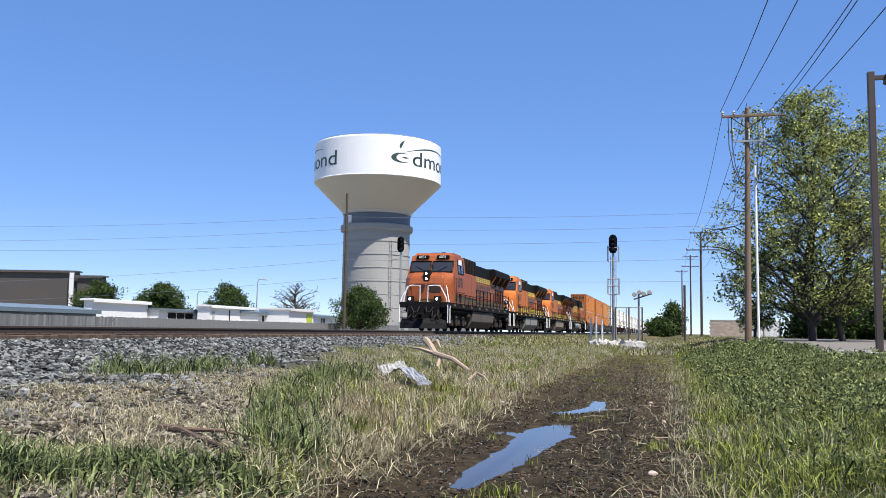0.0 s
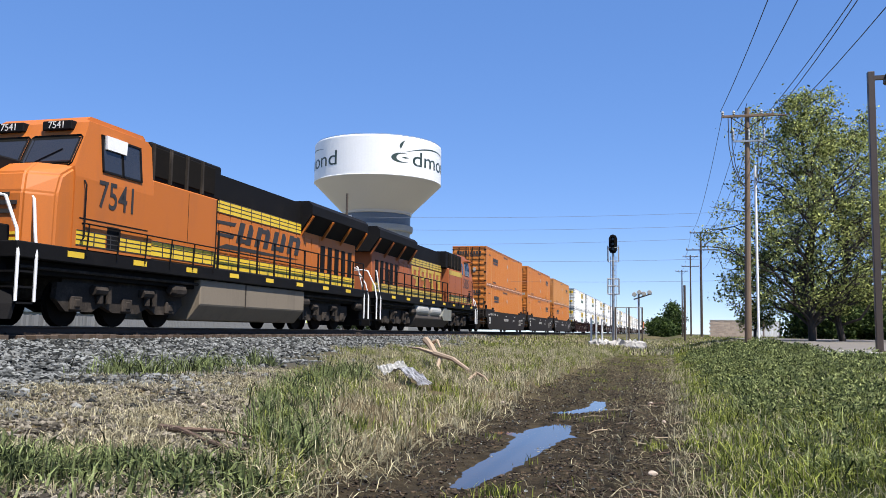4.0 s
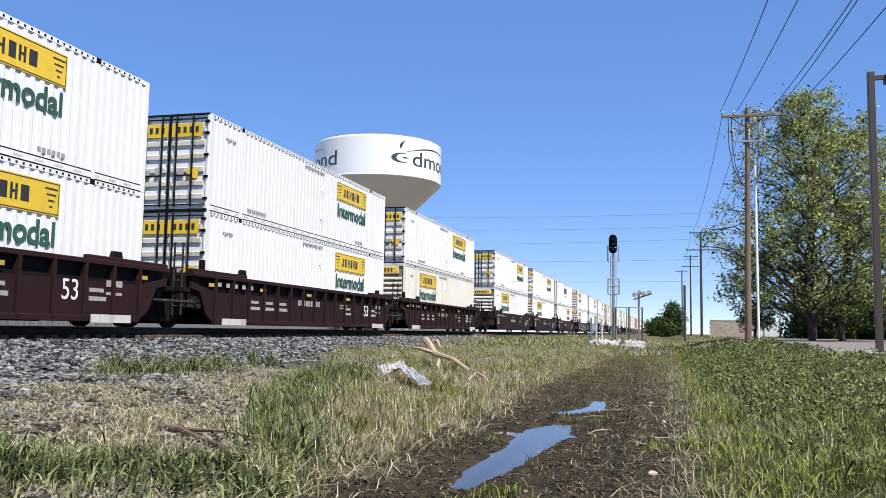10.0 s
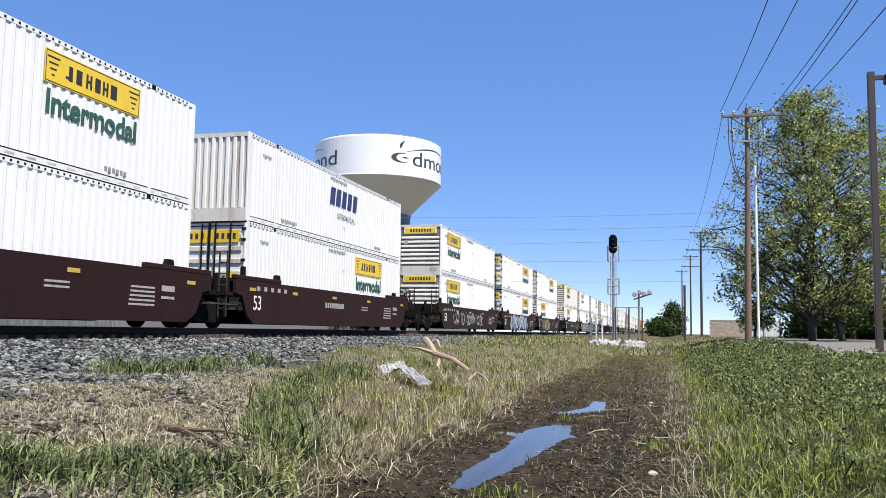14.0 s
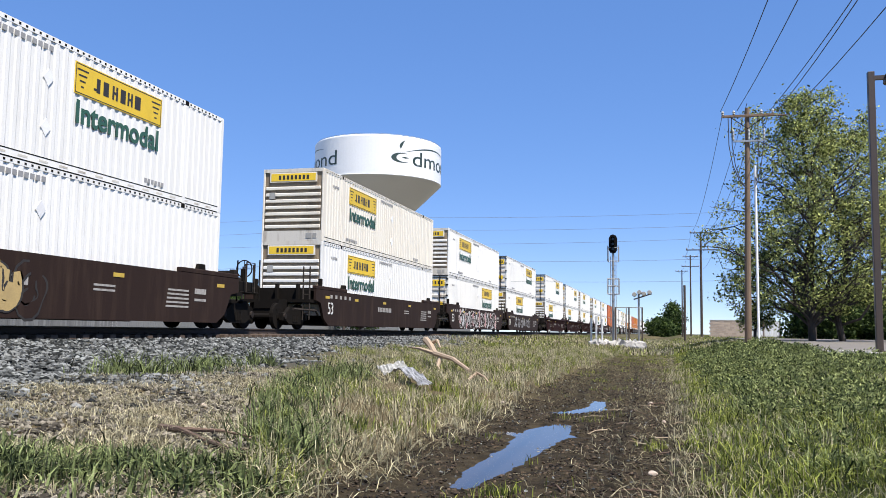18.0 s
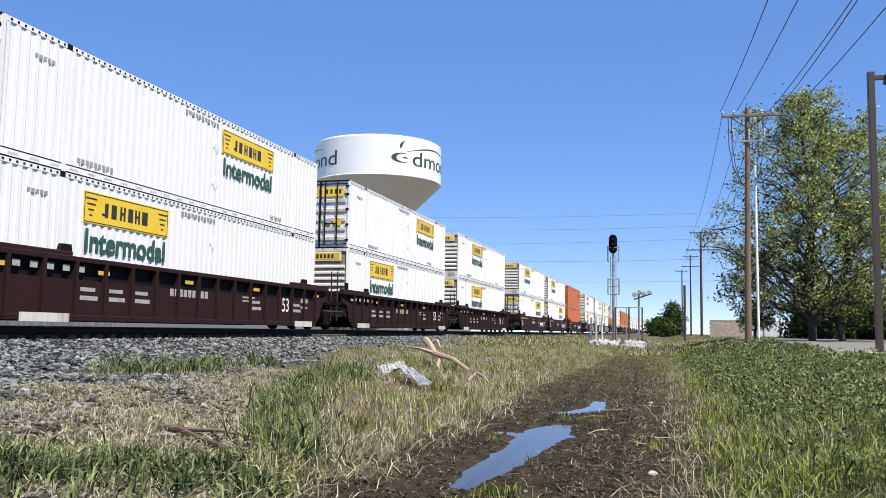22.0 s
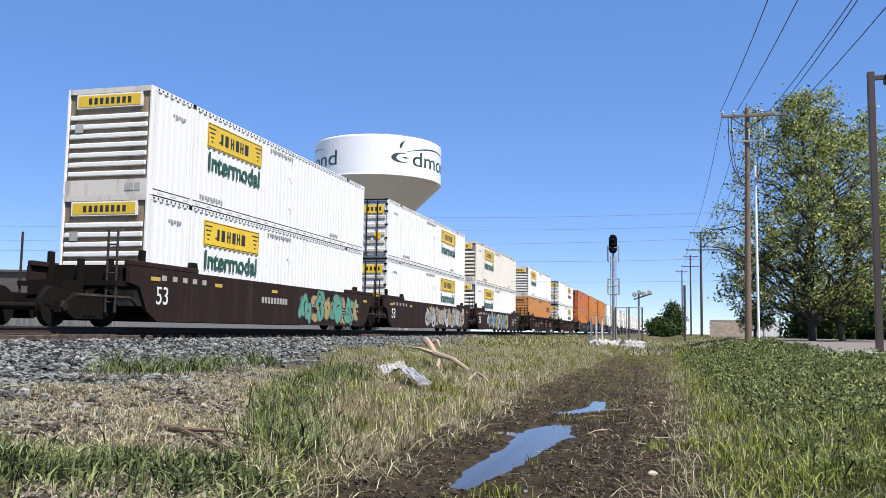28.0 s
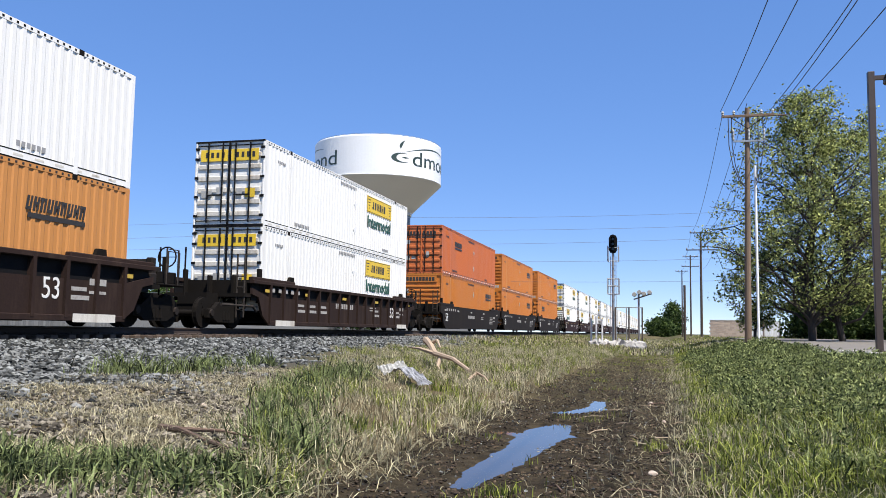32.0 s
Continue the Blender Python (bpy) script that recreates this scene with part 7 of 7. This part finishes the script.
def blades(name, n, area, length, width, mat, seed, label, keep=None, power=1.0, lean=0.45, clump=0.0):
    x, y, r = scatter(n, *area, seed, power)
    if clump:
        k = max(1, n // 26)
        ci = r.randint(0, k, n)
        cx, cy, _ = scatter(k, *area, seed + 50, power)
        x, y = cx[ci] + r.normal(0, clump, n), cy[ci] + r.normal(0, clump, n)
    if keep is not None:
        k = keep(x, y, r)
        x, y = x[k], y[k]
    n = len(x)
    z = ground_z(x, y) - 0.01
    h = length * r.uniform(0.35, 1.25, n) * (0.55 + 0.5 * patch(x, y, 0.45, seed) + 0.45 * patch(x, y, 1.6, seed + 1))
    a = r.uniform(0, math.tau, n)
    b = r.uniform(0, math.tau, n)
    ln_ = np.abs(r.normal(0, lean, n)) * h
    wx, wy = np.cos(b) * width * 0.5, np.sin(b) * width * 0.5
    dx, dy = np.cos(a) * ln_, np.sin(a) * ln_
    base = np.stack([x, y, z], -1)
    mid = base + np.stack([dx * 0.35, dy * 0.35, h * 0.6], -1)
    tip = base + np.stack([dx, dy, h * (1 - 0.25 * np.minimum(1, ln_ / h))], -1)
    w = np.stack([wx, wy, np.zeros(n)], -1)
    v = np.stack([base - w, base + w, mid + w * 0.8, mid - w * 0.8, tip], 1).reshape(-1, 3)
    i = 5 * np.arange(n)[:, None]
    f = np.concatenate([i + np.array([[0, 1, 2]]), i + np.array([[0, 2, 3]]), i + np.array([[3, 2, 4]])], 0)
    ob = new(name, raw_mesh(name, v, f, M[mat]))
    return tagged(ob, label, "grass", kind="stuff")


def in_spots(spots):
    def keep(x, y, r):
        d = np.full(len(x), 9.0)
        for cx, cy, rx, ry in spots:
            d = np.minimum(d, ((x - cx) / rx) ** 2 + ((y - cy) / ry) ** 2)
        return r.uniform(0, 1, len(x)) < np.exp(-d * 1.2)
    return keep


def tall_strip(share, seed, cut):
    return lambda x, y, r: (x > strip_edge(y) + 0.5 * wobble(x, y, 0.9, 1.4)) & (r.uniform(0, 1, len(x)) < share) & (patch(x, y, 1.1, seed) > cut)


blades("dry_grass", 72000, (-11.5, -2.3, 5.0, 50.0), 0.20, 0.009, "grass_dry", 11, "dry straw-coloured grass on the embankment", tall_strip(0.95, 0.3, 0.18), 1.5, 1.0, 0.09)
blades("green_grass", 60000, (-11.5, -2.4, 5.0, 50.0), 0.20, 0.010, "grass_green", 12, "green grass among the dry grass on the embankment", tall_strip(0.95, 1.3, 0.44), 1.5, 0.7, 0.08)
blades("green_tufts", 30000, (-9.9, -2.5, 4.0, 18.0), 0.27, 0.017, "grass_deep", 17, "green grass tufts between the stones",
       in_spots(((-8.6, 12.4, 0.5, 0.7), (-8.1, 12.9, 0.4, 0.5), (-8.7, 15.2, 0.4, 0.7), (-8.9, 17.6, 0.35, 0.5), (-3.0, 6.6, 0.26, 0.5), (-3.3, 7.3, 0.25, 0.5), (-2.72, 6.0, 0.2, 0.35), (-4.6, 10.6, 0.35, 0.6), (-5.6, 13.4, 0.45, 0.7), (-4.0, 9.0, 0.25, 0.4), (-6.2, 16.3, 0.5, 0.9),)), 1.0, 1.2, 0.06)
blades("ballast_tufts", 14000, (-9.9, -4.0, 9.5, 19.0), 0.42, 0.020, "grass_deep", 37, "coarse grass tufts standing in the ballast",
       in_spots(((-8.75, 12.3, 0.38, 0.5), (-8.2, 12.6, 0.3, 0.45), (-8.5, 14.2, 0.42, 0.6), (-8.0, 14.9, 0.25, 0.4), (-8.6, 17.2, 0.25, 0.4), (-5.5, 13.2, 0.3, 0.5), (-4.7, 10.4, 0.22, 0.4))), 1.0, 1.0, 0.05)
blades("slope_tufts", 30000, (-6.4, -2.3, 5.4, 14.5), 0.27, 0.015, "grass_deep", 41, "long dark green grass tufts low on the slope",
       in_spots(((-3.2, 6.9, 0.34, 0.45), (-2.85, 6.35, 0.26, 0.35), (-3.75, 8.0, 0.28, 0.45), (-4.3, 9.3, 0.25, 0.5), (-5.2, 11.9, 0.4, 0.6), (-5.3, 13.2, 0.35, 0.7), (-2.6, 5.9, 0.18, 0.2))), 1.0, 0.9, 0.04)
blades("near_tufts", 18000, (-6.4, -2.3, 3.7, 6.0), 0.15, 0.017, "grass_deep", 27, "dense low grass at the foot of the slope",
       in_spots(((-4.0, 4.6, 0.8, 0.5), (-3.1, 4.7, 0.6, 0.45), (-5.2, 5.0, 0.7, 0.4), (-2.75, 5.0, 0.3, 0.5), (-4.6, 4.3, 0.8, 0.4), (-2.45, 4.9, 0.35, 0.4))), 1.0, 1.2, 0.05)
blades("straw_litter", 62000, (-8.6, -2.3, 4.0, 16.0), 0.10, 0.008, "grass_dry", 18, "flattened straw over the stony slope", lambda x, y, r: (r.uniform(0, 1, len(x)) < np.clip((patch(x, y, 0.9, 2.2) - 0.25) * 2.2, 0.08, 1)) & (x < strip_edge(y) + 0.6), 1.2, 1.8)
blades("edge_litter", 9000, (-3.3, -1.2, 4.3, 13.0), 0.11, 0.009, "grass_dry", 43, "bleached straw swept along the edge of the dirt track", lambda x, y, r: np.abs(x + 2.3 + 0.15 * wobble(x, y, 0.7, 0.5)) < 0.34 * r.uniform(0, 1, len(x)) ** 0.8, 1.3, 2.2)
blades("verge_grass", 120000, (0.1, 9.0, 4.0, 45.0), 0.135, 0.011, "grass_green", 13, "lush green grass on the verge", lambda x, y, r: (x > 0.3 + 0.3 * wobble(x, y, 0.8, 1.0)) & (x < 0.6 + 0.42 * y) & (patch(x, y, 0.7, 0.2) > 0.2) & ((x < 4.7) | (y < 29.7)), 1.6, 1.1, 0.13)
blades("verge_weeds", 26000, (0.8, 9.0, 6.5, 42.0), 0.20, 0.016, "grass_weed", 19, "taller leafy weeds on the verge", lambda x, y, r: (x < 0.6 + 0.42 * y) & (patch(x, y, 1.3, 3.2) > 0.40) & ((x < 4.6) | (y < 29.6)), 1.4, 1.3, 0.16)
blades("verge_straw", 20000, (0.0, 6.0, 4.0, 30.0), 0.15, 0.007, "grass_dry", 14, "dry stalks among the verge grass", lambda x, y, r: x < 0.6 + 0.42 * y, 1.7, 1.0)
blades("track_litter", 14000, (-2.3, 0.6, 4.2, 40.0), 0.075, 0.007, "grass_dry", 20, "straw and twigs trodden into the dirt track", lambda x, y, r: (r.uniform(0, 1, len(x)) < np.clip(0.35 + (x + 0.7) * 0.8, 0.10, 1)) & (ground_z(x, y) > WATER_Z + 0.01), 1.4, 2.5)
blades("track_tufts", 8000, (-2.3, 0.5, 5.0, 60.0), 0.10, 0.008, "grass_green", 21, "low grass tufts growing on the dirt track", lambda x, y, r: (patch(x, y, 0.9, 4.1) > 0.78 - 0.012 * y) & (ground_z(x, y) > WATER_Z + 0.01), 1.0, 0.6, 0.09)
blades("spot_tufts", 12000, (-2.3, 0.4, 4.6, 10.0), 0.10, 0.008, "grass_green", 22, "small green tufts beside the puddle", in_spots(((-0.14, 8.7, 0.14, 0.25), (-1.12, 5.95, 0.14, 0.16), (-0.82, 5.95, 0.12, 0.14), (-1.3, 5.2, 0.3, 0.2), (-0.9, 5.3, 0.15, 0.15), (-1.2, 7.5, 0.12, 0.1))), 1.0, 0.5, 0.05)
blades("far_grass", 44000, (-11.5, 12.0, 45.0, 140.0), 0.22, 0.05, "grass_green", 16, "green grass further along the line", lambda x, y, r: r.uniform(0, 1, len(x)) < np.where((x > 0.3) | (x < -2.6), 0.7, 0.25), 1.3, 0.5, 0.4)
blades("far_straw", 22000, (-11.5, 4.0, 45.0, 140.0), 0.22, 0.05, "grass_dry", 23, "dry grass further along the line", None, 1.3, 0.5, 0.4)


def leafy_weeds(name, mounds, leaves, size, mat, seed, label):
    """Low rounded cushions of small leaves, crowded near the viewpoint, with gaps between them."""
    cx, cy, r = scatter(mounds, 0.9, 9.0, 6.0, 40.0, seed, 1.5)
    k = ((cx < 4.3) | (cy < 29.2)) & (cx < 0.6 + 0.42 * cy) & (patch(cx, cy, 1.5, 3.2) > 0.30 + np.clip(10.5 - cy, 0, 9) * 0.11) & (cx > 0.75 + 0.25 * wobble(cx, cy, 1.0, 0.3))
    cx, cy = cx[k], cy[k]
    wide, tall = r.uniform(0.16, 0.62, len(cx)), r.uniform(0.08, 0.40, len(cx))
    i = r.randint(0, len(cx), leaves)
    a, rad, up = r.uniform(0, math.tau, leaves), np.sqrt(r.uniform(0, 1, leaves)), r.uniform(0.55, 1.0, leaves)
    x, y = cx[i] + np.cos(a) * rad * wide[i], cy[i] + np.sin(a) * rad * wide[i]
    base = np.stack([x, y, ground_z(x, y) + tall[i] * np.sqrt(1.02 - rad ** 2) * up], -1)
    d = np.stack([np.cos(a), np.sin(a), r.normal(0.8, 0.5, leaves)], -1) + r.normal(0, 0.45, (leaves, 3))
    d /= np.linalg.norm(d, axis=1)[:, None]
    b = np.cross(d, r.normal(size=(leaves, 3)))
    b /= np.linalg.norm(b, axis=1)[:, None]
    s = size * r.uniform(0.6, 1.5, leaves)[:, None] * (0.7 + 0.035 * y[:, None])
    v = np.stack([base - d * s * 0.6, base + b * s * 0.30, base + d * s, base - b * s * 0.30], 1).reshape(-1, 3)
    return tagged(new(name, raw_mesh(name, v, np.arange(4 * leaves).reshape(-1, 4), M[mat])), label, "weeds", kind="stuff")


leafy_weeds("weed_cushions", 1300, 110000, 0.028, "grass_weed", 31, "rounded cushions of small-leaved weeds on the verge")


# ---- litter ----
def crumpled(w, h, seed, amp):
    bm = bmesh.new()
    bmesh.ops.create_grid(bm, x_segments=22, y_segments=16, size=0.5)
    for v in bm.verts:
        p = Vector((v.co.x * 3, v.co.y * 3, seed))
        v.co = Vector((v.co.x * w * (1 - 0.25 * abs(v.co.y)), v.co.y * h, amp * (noise.noise(p * 1.1) + 0.6 * noise.noise(p * 2.7) + 0.3 * noise.noise(p * 6)) + amp))
    bmesh.ops.solidify(bm, geom=bm.faces[:], thickness=0.006)
    return bm


def at_ground(x, y, lift=0.0, rz=0.0, rx=0.0, ry=0.0):
    return pose(x, y, float(ground_z(x, y)) + lift, rx, ry, rz)


M["sheet"] = surface("grimy_white_plastic", (0.33, 0.33, 0.33), 0.45, dirt=0.7, dirt_rgb=(0.14, 0.14, 0.15), scale=3, relief=0.2)
solid("plastic_sheet", crumpled(1.6, 0.22, 3.1, 0.06), M["sheet"], "torn white plastic sheet caught in the grass", "litter", at=at_ground(-3.98, 13.4, 0.12, -59.5, 6, 8))
solid("plastic_sheet", crumpled(0.4, 0.45, 7.7, 0.10), M["tank_grey"], "crumpled grey plastic scrap in the grass", "litter", at=at_ground(-4.75, 14.6, 0.12, -50, 15, 10))
M["driftwood"] = surface("bleached_wood", (0.38, 0.29, 0.20), 0.85, dirt=0.4, dirt_rgb=(0.2, 0.13, 0.08), scale=4, relief=0.4)
M["dead_wood"] = surface("rotten_wood", (0.10, 0.06, 0.042), 0.9, dirt=0.4, scale=5, relief=0.5)


def branch(points, r, mat, label, fork=()):
    zs = [(x, y, float(ground_z(x, y)) + dz) for x, y, dz in points]
    b = thing("branch", label, "branch", "fallen branches", at=pose(*zs[0]))
    o = Vector(zs[0])
    part("stem", tube(bmesh.new(), [Vector(q) - o for q in zs], [r * (1 - 0.6 * i / (len(zs) - 1)) for i in range(len(zs))], 7), M[mat], b)
    for f in fork:
        q = [(x, y, float(ground_z(x, y)) + dz) for x, y, dz in f]
        part("side_shoot", tube(bmesh.new(), [Vector(p) - o for p in q], [r * 0.6, r * 0.4, r * 0.15][:len(q)], 6), M[mat], b)


branch([(-5.80, 20.4, 0.64), (-5.5, 19.7, 0.52), (-5.18, 19.0, 0.36), (-4.5, 18.0, 0.25), (-3.9, 17.0, 0.12)], 0.092, "driftwood", "bleached fallen branch lying on the embankment",
       ([(-5.5, 19.7, 0.52), (-5.3, 19.6, 0.62), (-5.05, 19.0, 0.50)], [(-5.18, 19.0, 0.36), (-5.6, 19.2, 0.45), (-6.0, 19.6, 0.46)], [(-5.0, 18.8, 0.30), (-4.85, 18.0, 0.10), (-4.6, 17.4, 0.02)]))
branch([(-3.50, 15.1, 0.02), (-3.37, 15.3, 0.16), (-3.17, 15.0, 0.12), (-3.05, 14.8, 0.05)], 0.035, "driftwood", "pale bent stick beside the fallen branch")
branch([(-4.25, 6.6, 0.03), (-3.9, 6.35, 0.05), (-3.5, 6.05, 0.04)], 0.035, "dead_wood", "dark rotten stick on the stony slope", ([(-3.9, 6.35, 0.05), (-3.55, 6.4, 0.06), (-3.2, 6.45, 0.04)],))
branch([(-3.45, 6.05, 0.03), (-3.1, 5.75, 0.05), (-2.7, 5.35, 0.02)], 0.02, "dead_wood", "thin brown twig on the stony slope", ([(-3.1, 5.75, 0.05), (-2.8, 5.8, 0.08), (-2.6, 5.75, 0.06)],))
branch([(-4.1, 6.8, 0.02), (-3.6, 6.6, 0.04), (-3.1, 6.3, 0.03)], 0.015, "driftwood", "pale thin twig on the stony slope")
rng = random.Random(12)
for k in range(16):
    x, y = rng.choice(((rng.uniform(-2.6, -2.1), rng.uniform(5, 14)), (rng.uniform(-5.5, -2.6), rng.uniform(4.6, 9)), (rng.uniform(-1.0, 0.4), rng.uniform(5, 18))))
    bm = bmesh.new()
    bmesh.ops.create_icosphere(bm, subdivisions=2, radius=rng.uniform(0.018, 0.042))
    for v in bm.verts:
        v.co *= 1 + 0.3 * noise.noise(v.co * 30 + Vector((k, 0, 0)))
        v.co.z *= 0.7
    solid("stone", bm, M["tan_block"], "pale loose stone lying on the ground", "stone", "loose stones", at=at_ground(x, y, 0.01))
for k in range(30):
    x, y = rng.uniform(-0.9, 0.4), rng.uniform(5, 16)
    a, l = rng.uniform(0, math.tau), rng.uniform(0.12, 0.35)
    branch([(x, y, 0.012), (x + math.cos(a) * l * 0.5, y + math.sin(a) * l * 0.5, 0.02), (x + math.cos(a + 0.2) * l, y + math.sin(a + 0.2) * l, 0.012)], 0.008, rng.choice(("driftwood", "dead_wood")), "small broken twig on the dirt track")


def spin(wheels, radius, sense):
    """Wheels of one size turn alike; they share the turning of the first."""
    if not wheels:
        return
    first = wheels[0]
    walk(first, [(k / FPS, Matrix.Rotation(sense * SPEED * k / FPS / radius, 4, "X")) for k in range(32 * FPS + 1)])
    for w in wheels[1:]:
        w.rotation_mode = "QUATERNION"
        w.animation_data_create()
        w.animation_data.action = first.animation_data.action
        w.animation_data.action_slot = first.animation_data.action_slot


# seconds, and the metres by which the train is ahead of its steady run
SURGE = ((0, 0.0), (1, 0.13), (2, 0.25), (3, 0.30), (6, -0.15), (7, -0.25), (8, -0.41), (9, 0.15), (10, 0.76), (11, 0.5), (12, 0.61), (13, 0.21), (14, -0.03),
         (17, 0.81), (18, 0.44), (19, 0.6), (20, 0.4), (21, 0.12), (22, -0.19), (23, -0.29), (24, -0.3), (25, -0.46), (28, 0.25), (29, -0.21), (30, -0.58), (31, -0.02), (32, -0.39))


def motions():
    """The whole train runs towards -Y, a little faster or slower from second to second, and its wheels turn."""
    for ob, y, x, z, *turn in MOVING:
        walk(ob, [(t, pose(x, y - SPEED * t - ahead, z, 0, 0, turn[0] if turn else 0)) for t, ahead in SURGE])
    sets = [o for o in scene.objects if o.name.startswith("wheelset")]
    small = [o for o in sets if o.data.name.startswith("wheelset")]
    large = [o for o in sets if o not in small]
    turned = [o for o in large if o.parent.parent in [m[0] for m in MOVING if len(m) > 4]]
    spin(small, 0.457, 1)
    spin([o for o in large if o not in turned], 0.53, 1)
    spin(turned, 0.53, -1)


motions()
